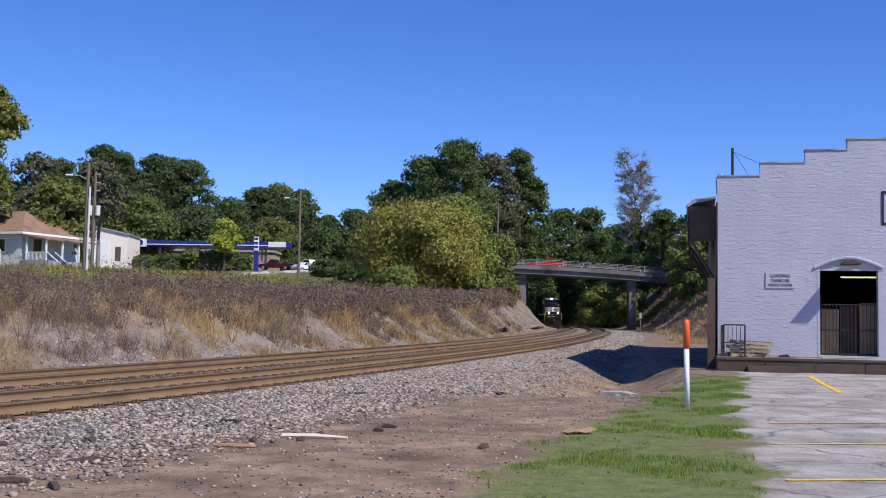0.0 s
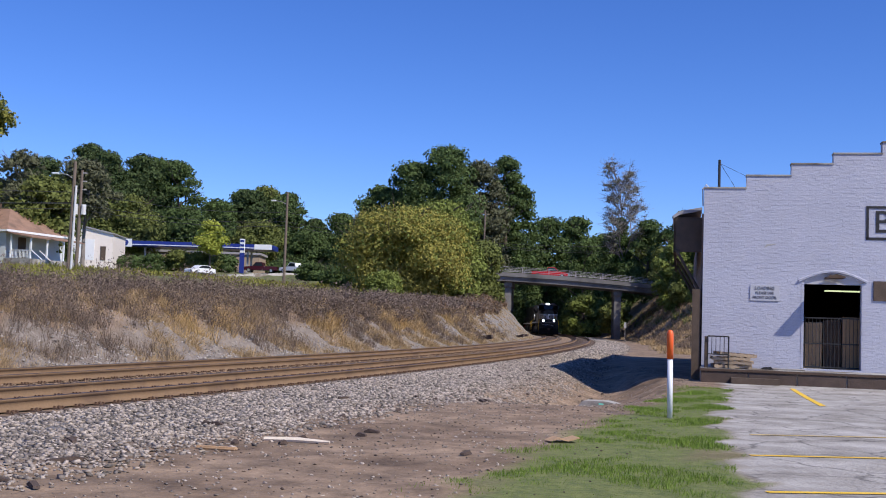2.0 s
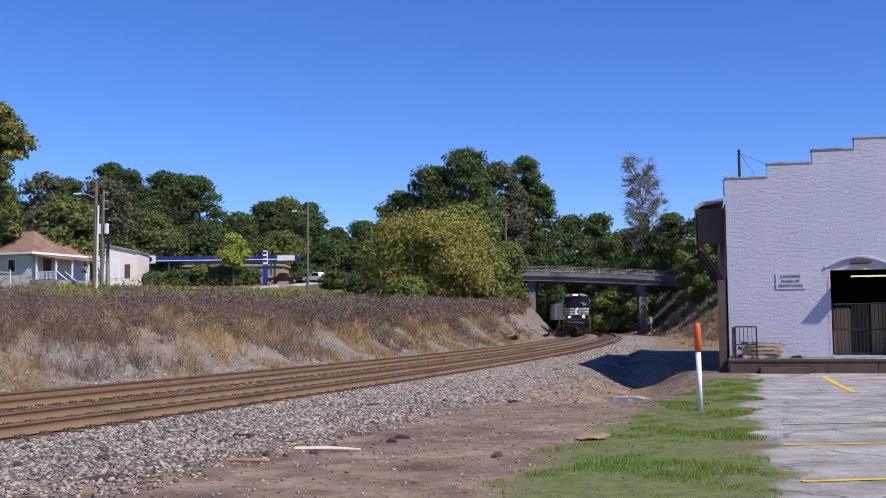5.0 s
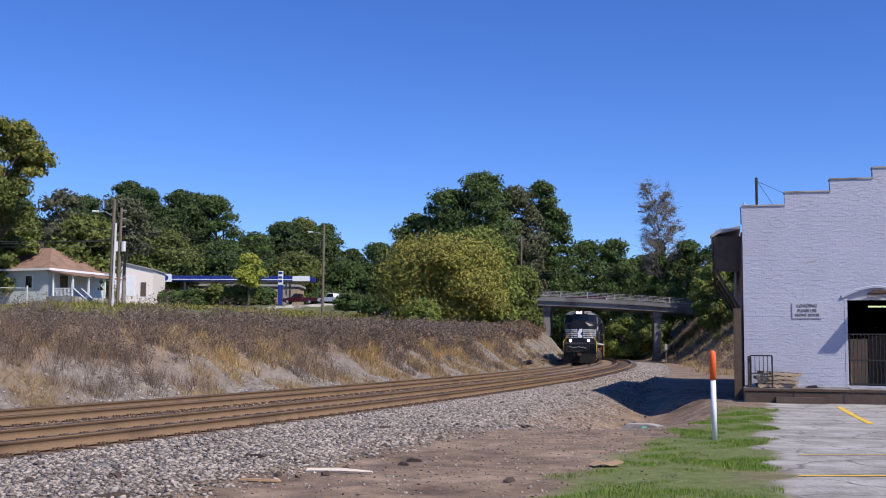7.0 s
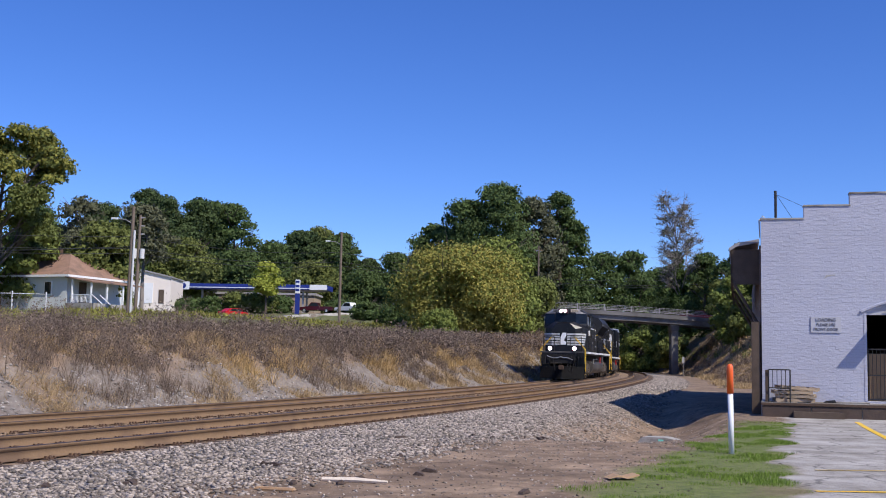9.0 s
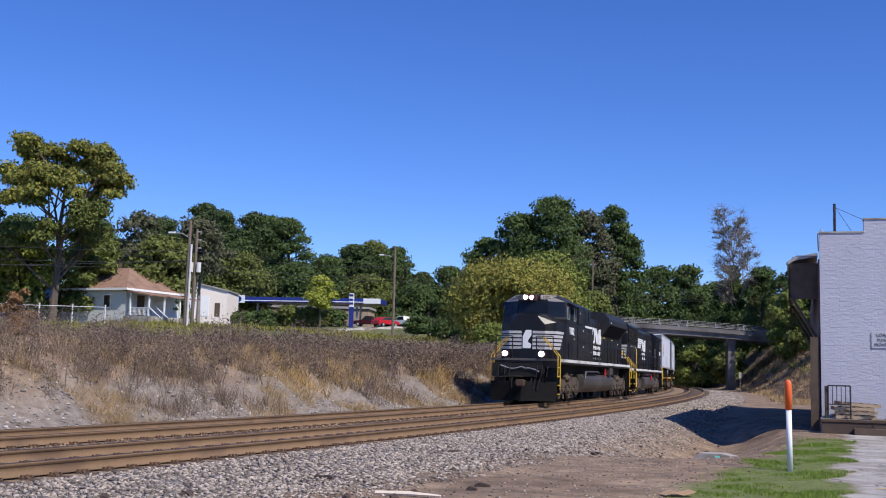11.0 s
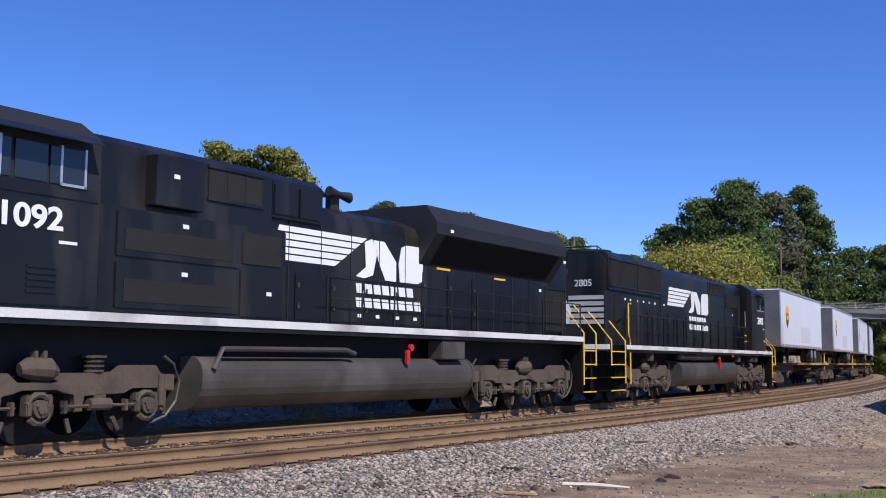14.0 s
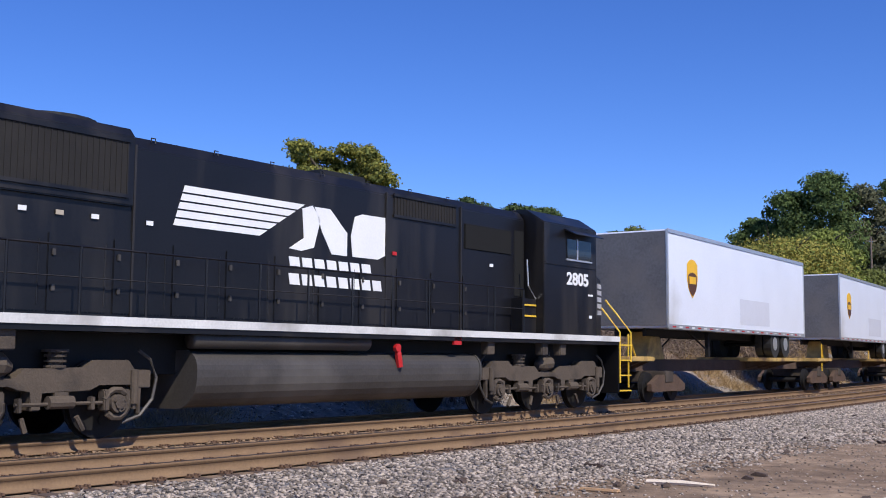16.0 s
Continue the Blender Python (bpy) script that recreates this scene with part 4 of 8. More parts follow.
def side_sill(loco, x0, x1, zt, breaks):
    """Walkway deck with a white stripe along each edge."""
    bm = B()
    box(bm, x0, x1, -1.53, 1.53, zt - 0.22, zt - 0.01)
    part("deck", bm, M_BLACK, loco, "black walkway deck")
    for y in (-1.545, 1.545):
        bm = B()
        box(bm, x0, x1, y - 0.012, y + 0.012, zt - 0.135, zt)
        part("sill_stripe", bm, M_SILL, loco, "white sill stripe")
    bm = B()
    box(bm, x0, x1, -0.9, 0.9, 0.95, zt - 0.22)
    part("underframe", bm, M_DARKGEAR, loco)


def corner_steps(loco, x_in, x_out, zt, sides=(1, -1)):
    """Stepwell with yellow-edged treads and yellow grab rails."""
    d = 1 if x_out > x_in else -1
    for sd in sides:
        bm = B()
        box(bm, min(x_in, x_out), max(x_in, x_out), sd * 0.86 - 0.02, sd * 0.86 + 0.02, 0.35, zt - 0.02)
        box(bm, x_in - 0.02, x_in + 0.02, min(sd * 0.86, sd * 1.5), max(sd * 0.86, sd * 1.5), 0.35, zt - 0.14)
        well = part("step_well", bm, M_BLACK, loco)
        for k in range(4):
            bm = B()
            z = 0.42 + 0.39 * k
            box(bm, min(x_in, x_out) + 0.03, max(x_in, x_out) - 0.03, min(sd * 0.9, sd * 1.5), max(sd * 0.9, sd * 1.5), z - 0.02, z + 0.01)
            part("tread", bm, M_BLACK, well)
            bm = B()
            box(bm, min(x_in, x_out) + 0.03, max(x_in, x_out) - 0.03, sd * 1.515 - 0.012, sd * 1.515 + 0.012, z - 0.022, z + 0.012)
            part("tread_edge", bm, M_YELLOW, well, "yellow tread edge")
        for x, zb in ((x_in + 0.04 * d, 0.62), (x_out - 0.04 * d, 1.15)):
            bm = B()
            tube(bm, [(x, sd * 1.52, zb), (x, sd * 1.52, zt + 0.12), (x, sd * 1.1, zt + 0.62), (x, sd * 0.78, zt + 0.98)], 0.024, 7)
            part("grab_rail", bm, M_YELLOW, loco, "yellow grab rail")


def coupler(loco, x, d):
    bm = B()
    box(bm, min(x, x + 0.55 * d), max(x, x + 0.55 * d), -0.11, 0.11, 0.76, 1.0, 0.03)
    box(bm, min(x + 0.4 * d, x + 0.72 * d), max(x + 0.4 * d, x + 0.72 * d), -0.2, 0.16, 0.72, 1.04, 0.05)
    part("coupler", bm, M_RUST, loco, "rusty knuckle coupler")
    for k, y in enumerate((-0.5, 0.38, 0.55, 0.75)):
        bm = B()
        tube(bm, [(x, y, 1.1), (x + 0.25 * d, y, 0.95), (x + 0.32 * d, y * 0.9, 0.6), (x + 0.2 * d, y * 0.8, 0.45)], 0.03, 6)
        part("air_hose", bm, M_DARKGEAR, loco)


def emblem(loco, x0, x1, x2, z0, z1, y, sweep=-1):
    """Five white bars swept to the rear beside a plain white block mark and two rows of bars.
    x0: the bars' start, x1: their end, x2: the block's end; all shrink towards the travel's rear."""
    d = -1
    n = 5
    h = (z1 - z0) / n
    for i in range(n):
        bm = B()
        za = z0 + h * i + h * 0.16
        zb = z0 + h * (i + 1) - h * 0.06
        lean = 0.22 * (i + 0.5) / n
        cut = 1.15 * i / n
        prism(bm, [(x0 - lean, za), (x0 - lean - 0.04, zb), (x1 + 0.52 - cut, zb), (x1 + 0.70 - cut, za)], y - 0.004, y + 0.006, "y")
        part("emblem_bar", bm, M_WHITE, loco, "white painted emblem bar")
    # plain block mark
    w = x1 - x2
    for pts in ([(0.0, 0.03), (0.14, 0.28), (0.12, 0.9), (0.22, 1.0), (0.30, 0.7), (0.24, 0.1), (0.12, 0.0)],
                [(0.24, 0.98), (0.40, 0.98), (0.58, 0.50), (0.58, 0.0), (0.42, 0.0), (0.32, 0.45)],
                [(0.66, 0.90), (0.74, 0.98), (1.0, 0.98), (1.0, 0.10), (0.92, 0.0), (0.64, 0.0), (0.62, 0.45)]):
        bm = B()
        prism(bm, [(x1 - 0.02 - w * p[0], z0 - 0.16 + (z1 - z0 + 0.16) * p[1]) for p in pts], y - 0.004, y + 0.006, "y")
        part("emblem_block", bm, M_WHITE, loco, "plain white block mark")
    for row, (a, b) in enumerate(((0.02, 0.88), (0.02, 1.0))):
        z = z0 - 0.48 - 0.30 * row
        k = 7 if row == 0 else 8
        for i in range(k):
            bm = B()
            xa = x1 + 0.05 - (w * (a + (b - a) * i / k))
            xb = x1 + 0.05 - (w * (a + (b - a) * (i + 0.78) / k))
            prism(bm, [(xa - 0.04, z), (xb - 0.04, z), (xb, z + 0.2), (xa, z + 0.2)], y + 0.01, y + 0.022, "y")
            part("letter_bar", bm, M_WHITE, loco)


def nose_stripes(loco, outline, z0, z1, n, slant=0.0):
    """White bands following a plan outline of (x, y); slant: how much farther back the top one starts."""
    h = (z1 - z0) / n
    for i in range(n):
        bm = B()
        za, zb = z0 + h * i, z0 + h * (i + 0.68)
        pts = [Vector((x, y, 0)) for x, y in outline]
        for k, (a, b) in enumerate(zip(pts, pts[1:])):
            low, high = a, a
            if k == 0 and slant:
                d = (a - b).normalized()
                low, high = a + d * slant * (i / n - 0.5), a + d * slant * ((i + 0.68) / n - 0.5)
            q = [bm.verts.new(v) for v in ((low.x, low.y, za), (b.x, b.y, za), (b.x, b.y, zb), (high.x, high.y, zb))]
            bm.faces.new(q)
        bmesh.ops.solidify(bm, geom=bm.faces[:], thickness=0.01)
        part("nose_stripe", bm, M_WHITE, loco, "white nose stripe")


def panel(loco, x0, x1, z0, z1, y, material=None, name="door_panel", t=0.03, label="", bevel=0.012):
    bm = B()
    box(bm, x0, x1, y - 0.02, y + t, z0, z1, bevel)
    return part(name, bm, material or M_BLACK, loco, label)


def grille(loco, x0, x1, z0, z1, y, n, label="grey louvred grille"):
    g = panel(loco, x0, x1, z0, z1, y, M_GRILLE, "grille", 0.012, label)
    n = int(n * 1.5)
    for i in range(n + 1):
        bm = B()
        x = x0 + (x1 - x0) * i / n
        box(bm, x - 0.011, x + 0.011, y + 0.0, y + 0.022, z0, z1)
        part("rib", bm, M_GRILLE, g)
    for z in (z0, z1):
        bm = B()
        box(bm, x0 - 0.04, x1 + 0.04, y - 0.01, y + 0.04, z - 0.03, z + 0.03, 0.006)
        part("frame_bar", bm, M_BLACK, g)
    return g


def latches(door, x, z0, z1, y):
    """Two small latch handles and a hinge strip on a hood door whose far edge is at x."""
    for f in (0.3, 0.75):
        bm = B()
        z = z0 + (z1 - z0) * f
        box(bm, x - 0.12, x - 0.06, y, y + 0.03, z - 0.05, z + 0.05, 0.008)
        part("latch", bm, M_TANK, door)
    bm = B()
    tube(bm, [(x - 0.97, y, z0 + 0.1), (x - 0.97, y, z1 - 0.1)], 0.014, 5)
    part("hinge", bm, M_BLACK, door)


def lug(loco, x, y, z):
    bm = B()
    tube(bm, [(x - 0.04, y, z), (x - 0.04, y, z + 0.075), (x + 0.04, y, z + 0.075), (x + 0.04, y, z)], 0.012, 5)
    part("lifting_lug", bm, M_IRON, loco)


def marker(loco, x, z, y, mt=None):
    bm = B()
    box(bm, x - 0.065, x + 0.065, y, y + 0.012, z - 0.035, z + 0.035)
    part("door_label", bm, mt or M_WHITE, loco)


def build_lead():
    l = thing("lead_locomotive", "black six-axle diesel locomotive with white stripes, headlights lit", "locomotive", group="locomotives")
    Z = 1.97
    side_sill(l, -10.03, 10.97, Z, None)
    for xo, xi in ((11.58, 10.97), (-11.0, -10.03)):
        bm = B()
        box(bm, min(xo, xi), max(xo, xi), -0.86, 0.86, Z - 0.2, Z - 0.01)
        part("platform", bm, M_BLACK, l)
    bm = B()
    box(bm, 11.56, 11.62, -1.5, 1.5, Z - 0.11, Z + 0.0, 0.01)
    part("platform_edge", bm, M_TANK, l, "scuffed grey platform edge")
    # nose
    bm = B()
    sec = [(-1.3, 1.97), (1.3, 1.97), (1.3, 3.60), (0.72, 3.99), (-0.72, 3.99), (-1.3, 3.60)]
    back = [bm.verts.new((9.65, y * (1.5 / 1.3), z if z < 3 else z - 0.02)) for y, z in sec]
    mid = [bm.verts.new((10.73, y * 0.97, z)) for y, z in sec]
    tip = [bm.verts.new((11.05, y * 0.62, z if z < 3 else z - 0.10)) for y, z in sec]
    for a, b in ((back, mid), (mid, tip)):
        for i in range(6):
            bm.faces.new((a[i], a[(i + 1) % 6], b[(i + 1) % 6], b[i]))
    bm.faces.new(tip)
    bm.faces.new(back[::-1])
    part("nose", bm, M_BLACK, l, "black wide nose")
    nose_stripes(l, [(10.15, 1.415), (10.74, 1.275), (11.065, 0.82), (11.065, 0.25)], 2.38, 3.26, 5, 0.45)
    nose_stripes(l, [(10.15, -1.415), (10.74, -1.275), (11.065, -0.82), (11.065, -0.25)], 2.38, 3.26, 5, 0.45)
    bm = B()
    prism(bm, [(-0.20, 2.42), (0.16, 2.42), (0.20, 2.60), (0.02, 2.72), (0.20, 3.02), (0.20, 3.24), (-0.06, 3.24), (-0.20, 2.95)], 11.06, 11.075, "x")
    part("nose_emblem", bm, M_WHITE, l, "plain white emblem on the nose door")
    bm = B()
    box(bm, 11.04, 11.06, -0.36, -0.25, 2.0, 3.6)
    box(bm, 11.04, 11.06, 0.25, 0.30, 2.0, 3.6)
    part("nose_door_frame", bm, M_BLACK, l)
    # cab
    bm = B()
    plan = [(7.2, 1.5), (9.65, 1.5), (10.15, 0.75), (10.15, -0.75), (9.65, -1.5), (7.2, -1.5)]
    prism(bm, plan, 1.97, 3.80, "z")
    part("cab", bm, M_BLACK, l, "black cab with a split windshield")
    bm = B()
    lo = [bm.verts.new((x, y, 3.80)) for x, y in plan]
    md = [bm.verts.new((x - (0.12 if x > 8 else 0), y * 0.98, 4.62)) for x, y in plan]
    hi = [bm.verts.new((x - (0.25 if x > 8 else 0), y * 0.66, 4.93)) for x, y in plan]
    for a, b in ((lo, md), (md, hi)):
        for i in range(6):
            bm.faces.new((a[i], a[(i + 1) % 6], b[(i + 1) % 6], b[i]))
    bm.faces.new(hi)
    bm.faces.new(lo[::-1])
    part("cab_roof", bm, M_ROOFBLACK, l, "sooty cab roof")
    # pale brow over the windshield
    for sgn in (1, -1):
        bm = B()
        q = [(9.54, 1.46 * sgn, 4.60), (10.05, 0.73 * sgn, 4.60), (9.93, 0.51 * sgn, 4.91), (9.44, 0.98 * sgn, 4.91)]
        f = bm.faces.new([bm.verts.new((x + 0.012, y, z)) for x, y, z in q])
        bmesh.ops.solidify(bm, geom=[f], thickness=0.012)
        part("brow_panel", bm, M_METALROOF, l, "pale grey panel above the windshield")
        bm = B()
        q = [(9.67, 1.46 * sgn, 3.90), (10.165, 0.72 * sgn, 3.90), (10.06, 0.70 * sgn, 4.58), (9.56, 1.43 * sgn, 4.58)]
        f = bm.faces.new([bm.verts.new((x + 0.01, y, z)) for x, y, z in q])
        bmesh.ops.solidify(bm, geom=[f], thickness=0.012)
        part("windshield", bm, M_GLASS, l, "dark windshield glass")
    bm = B()
    q = [(10.165, 0.66, 3.98), (10.165, -0.66, 3.98), (10.05, -0.66, 4.58), (10.05, 0.66, 4.58)]
    f = bm.faces.new([bm.verts.new((x + 0.01, y, z)) for x, y, z in q])
    bmesh.ops.solidify(bm, geom=[f], thickness=0.012)
    part("windshield", bm, M_GLASS, l, "dark windshield glass")
    # headlights and number boards
    bm = B()
    box(bm, 9.8, 10.2, -0.42, 0.16, 4.62, 4.90, 0.03)
    hl = part("headlight_housing", bm, M_LAMPRIM, l, "reddish headlight housing")
    for y in (-0.27, 0.01):
        bm = B()
        disc(bm, (10.215, y, 4.76), (1, 0, 0), 0.088, 0.02, 16)
        part("headlight", bm, M_LAMP, hl, "lit round headlight")
        bm = B()
        tube(bm, [(10.19, y, 4.76), (10.42, y, 4.76)], 0.10, 16, False)
        part("lamp_hood", bm, M_LAMPRIM, hl, "short reddish lamp hood")
    for sgn in (1, -1):
        bm = B()
        box(bm, -0.1, 0.1, -0.28, 0.28, -0.11, 0.11, 0.03)
        nb = part("number_board", bm, M_BEIGE, l, "beige number board", m=pose(9.93, 0.60 * sgn, 4.78, 0, 0, 24 * sgn))
        text_part("lettering", "1092", 0.20, pose(0.105, 0, 0.0, 90, 0, 90), M_IRON, nb, depth=0.003)
    for y in (-0.86, 0.80):
        bm = B()
        disc(bm, (11.42, y, 2.16), (1, 0, 0), 0.14, 0.06, 16)
        tube(bm, [(11.42, y, 2.16), (11.70, y, 2.16)], 0.125, 16, False)
        dl = part("ditch_light_housing", bm, M_LAMPRIM, l, "ditch light housing")
        bm = B()
        disc(bm, (11.46, y, 2.16), (1, 0, 0), 0.11, 0.02, 16)
        part("ditch_light", bm, M_LAMP, dl, "lit ditch light")
    # side windows, awning, lettering
    for sd in (1, -1):
        y = 1.5 * sd
        bm = B()
        for x0, x1 in ((7.52, 8.15), (8.2, 8.75), (8.82, 9.42)):
            box(bm, x0, x1, y - 0.015, y + 0.015 , 3.82, 4.38)
        part("side_window", bm, M_GLASS, l, "dark sliding cab window")
        for x0, x1 in ((7.50, 7.98), (8.98, 9.44)):
            bm = B()
            for a in ((x0, x0 + 0.04, 3.80, 4.40), (x1 - 0.04, x1, 3.80, 4.40), (x0, x1, 3.80, 3.84)):
                box(bm, a[0], a[1], y - 0.03, y + 0.03, a[2], a[3])
            part("window_frame", bm, M_SILVER, l, "bare metal window frame")
        bm = B()
        prism(bm, [(y, 4.60), (y + 0.32 * sd, 4.46), (y + 0.32 * sd, 4.44), (y, 4.56)], 7.4, 9.4, "x")
        part("window_awning", bm, M_BLACK, l)
        bm = B()
        box(bm, 7.25, 9.6, y - 0.02, y + 0.02, 3.62, 3.68)
        part("belt_rib", bm, M_BLACK, l)
    text_part("lettering", "1092", 0.47, pose(8.45, 1.512, 3.28, 90, 0, 180), M_WHITE, l, "white road number", depth=0.006, squeeze=1.22, bold=0.012)
    panel(l, 7.6, 7.95, 2.93, 3.0, 1.5, M_WHITE, "builder_plate", 0.01)
    panel(l, 7.35, 9.2, 2.02, 2.75, 1.5, None, "battery_door")
    for k in range(5):
        bm = B()
        box(bm, 8.0, 8.5, 1.52, 1.55, 2.2 + 0.09 * k, 2.235 + 0.09 * k)
        part("vent_slat", bm, M_BLACK, l)
    # equipment cabinets behind the cab
    bm = B()
    box(bm, 2.8, 7.18, -1.05, 1.46, 1.97, 3.64, 0.02)
    part("cabinet", bm, M_BLACK, l, "flush equipment cabinet")
    for z0, z1 in ((2.05, 2.78), (2.86, 3.58)):
        p = panel(l, 4.1, 6.85, z0, z1, 1.46, None)
        panel(p, 4.25, 6.7, z0 + 0.1, z1 - 0.25, 1.49, M_GRILLE, "screen", 0.01, "brownish screen")
        marker(p, 5.4, z1 - 0.12, 1.49)
    panel(l, 2.95, 4.0, 2.95, 3.52, 1.46, M_GRILLE, "screen", 0.02, "brownish screen")
    panel(l, 2.9, 4.05, 2.02, 2.85, 1.46)
    marker(l, 3.3, 2.45, 1.49)
    bm = B()
    prism(bm, [(-1.1, 3.6), (1.1, 3.6), (1.1, 4.70), (0.85, 4.86), (-0.85, 4.86), (-1.1, 4.70)], 2.8, 7.18, "x", 0.02)
    part("upper_hood", bm, M_BLACK, l, "tall black hood behind the cab")
    bm = B()
    prism(bm, [(-1.08, 3.95), (1.08, 3.95), (1.08, 4.68), (0.84, 4.84), (-0.84, 4.84), (-1.08, 4.68)], 1.25, 2.8, "x", 0.02)
    part("upper_hood", bm, M_BLACK, l)
    panel(l, 4.85, 5.95, 3.78, 4.62, 1.1, None, "air_intake_box", 0.25)
    marker(l, 5.5, 4.3, 1.352)
    grille(l, 3.1, 4.5, 4.08, 4.66, 1.1, 2)
    for x0, x1 in ((1.35, 2.0), (2.1, 3.0)):
        panel(l, x0, min(x1, 2.75), 4.02, 4.6, 1.08)
    # main hood
    bm = B()
    prism(bm, [(-1.0, 1.95), (1.0, 1.95), (1.0, 4.05), (0.93, 4.26), (0.72, 4.40), (0, 4.44), (-0.72, 4.40), (-0.93, 4.26), (-1.0, 4.05)], -10.02, 2.8, "x")
    part("engine_hood", bm, M_BLACK, l, "long black engine hood")
    for i in range(7):
        x = 2.0 - i * 1.12
        latches(panel(l, x - 1.0, x, 2.04, 2.95 if i < 4 else 3.3, 1.0, None, "hood_door", 0.018), x, 2.04, 2.95 if i < 4 else 3.3, 1.018)
    for k in range(6):
        lug(l, 2.2 - 0.9 * k, 0.86, 4.32)
    for i in range(12):
        x = 2.2 - 1.0 * i
        bm = B()
        box(bm, x - 0.012, x + 0.012, 0.99, 1.015, 2.0, 4.05 if x > -2 else 3.5)
        part("hood_seam", bm, M_IRON, l)
    for x in (-0.1, -0.75, -1.5, -2.2):
        marker(l, x, 2.2, 1.012)
    for x, z in ((-3.4, 3.42), (-6.1, 3.36)):
        bm = B()
        box(bm, x - 0.28, x + 0.28, 1.0, 1.03, z - 0.025, z + 0.025)
        part("yellow_handle", bm, M_YELLOW, l)
    emblem(l, 2.72, 0.05, -2.5, 3.16, 3.86, 1.006)
    # flared radiators
    bm = B()
    prism(bm, [(-1.0, 3.45), (1.0, 3.45), (1.5, 4.15), (1.5, 4.42), (1.2, 4.82), (-1.2, 4.82), (-1.5, 4.42), (-1.5, 4.15)], -9.0, -2.35, "x")
    rad = part("radiator_wing", bm, M_ROOFBLACK, l, "flared black radiator section")
    for sd in (1, -1):
        bm = B()
        q = [(-8.6, 1.03, 3.50), (-2.75, 1.03, 3.50), (-2.75, 1.49, 4.12), (-8.6, 1.49, 4.12)]
        f = bm.faces.new([bm.verts.new((x, (y + 0.012) * sd, z)) for x, y, z in q])
        bmesh.ops.solidify(bm, geom=[f], thickness=0.01)
        # the intake's inner shade is put on as near-black
        part("radiator_intake", bm, M_OPENINGSHADE, rad, "radiator intake with its inner shade painted near-black")
    for i in range(3):
        bm = B()
        box(bm, -8.6 + 2.0 * i, -7.1 + 2.0 * i, -0.8, 0.8, 4.82, 4.88, 0.02)
        part("roof_fan", bm, M_ROOFBLACK, rad)
    for x, z in ((-3.0, 4.25), (-8.9, 4.0)):
        marker(l, x, z, 1.5)
    g = grille(l, -9.9, -8.7, 2.1, 3.3, 1.0, 7, "dark barred grille")
    marker(l, -8.35, 3.2, 1.02)
    nose_stripes(l, [(-10.03, -0.98), (-10.03, 0.98)], 2.5, 3.5, 5)
    # horn cluster, fittings on top
    bm = B()
    for dx, dy in ((0.0, 0.18), (0.0, -0.18), (-0.25, 0.0)):
        tube(bm, [(0.15 + dx, 0.45 + dy, 4.78), (0.5 + dx, 0.45 + dy, 4.80)], [0.05, 0.11], 8)
        tube(bm, [(0.15 + dx, 0.45 + dy, 4.78), (-0.2 + dx, 0.45 + dy, 4.76)], [0.05, 0.10], 8)
    box(bm, 0.0, 0.3, 0.38, 0.52, 4.38, 4.74)
    part("horn", bm, M_IRON, l, "black air horn cluster")
    for x in (-3.5, -5.2, -7.0, 2.2, 4.5, 6.4):
        bm = B()
        z = 4.86 if x > 0 else 4.82
        box(bm, x - 0.3, x + 0.3, -0.5, 0.5, z, z + 0.07, 0.02)
        part("roof_hatch", bm, M_ROOFBLACK, l)
    side_rails(l, 1.6, -9.9, 1.5, Z, 2.88, 11)
    side_rails(l, 1.6, -9.9, -1.5, Z, 2.88, 11)
    corner_steps(l, 10.99, 11.56, Z)
    corner_steps(l, -10.05, -10.95, Z)
    # front handrails, plow, hose
    for y in (-1.3, -0.55, 0.55, 1.3):
        bm = B()
        tube(bm, [(11.55, y, 1.95), (11.55, y, 2.95)], 0.022, 6)
        part("rail_post", bm, M_BLACK, l)
    for y0, y1 in ((-1.3, -0.55), (0.55, 1.3)):
        bm = B()
        tube(bm, [(11.55, y0, 2.95), (11.55, y1, 2.95)], 0.022, 6)
        part("hand_rail", bm, M_BLACK, l)
    bm = B()
    prism(bm, [(11.45, 1.75), (11.6, 1.75), (11.6, 1.15), (11.45, 1.15)], -1.45, 0.85, "y")
    part("pilot_plate", bm, M_DARKGEAR, l, "dark pilot plate")
    bm = B()
    for y0, y1 in ((-1.5, 0.0), (0.0, 1.5)):
        xs = (11.55, 12.0) if y0 < -1 else (12.0, 11.55)
        v = [bm.verts.new(c) for c in ((xs[0], y0, 0.95), (xs[1], y1, 0.95), (xs[1] + 0.12, y1, 0.10), (xs[0] + 0.12, y0, 0.10))]
        bm.faces.new(v)
    bmesh.ops.solidify(bm, geom=bm.faces[:], thickness=0.04)
    part("snow_plow", bm, M_DARKGEAR, l, "black snow plow")
    bm = B()
    tube(bm, [(11.66, -1.05 + 0.16 * k, 1.60 + 0.10 * math.sin(k * 0.62 + 2.6) - 0.02 * k * (k > 6)) for k in range(12)], 0.022, 8)
    part("jumper_cable", bm, M_SILVER, l, "pale jumper cable draped across the pilot")
    for y in (-1.15, -0.85, -0.62, 0.62, 0.85, 1.1):
        bm = B()
        tube(bm, [(11.60, y, 1.62), (11.72, y, 1.50), (11.78, y * 0.97, 1.15), (11.72, y * 0.93, 0.88), (11.62, y * 0.9, 0.80)], 0.024, 6)
        part("air_hose", bm, M_DARKGEAR, l, "dusty black air hose")
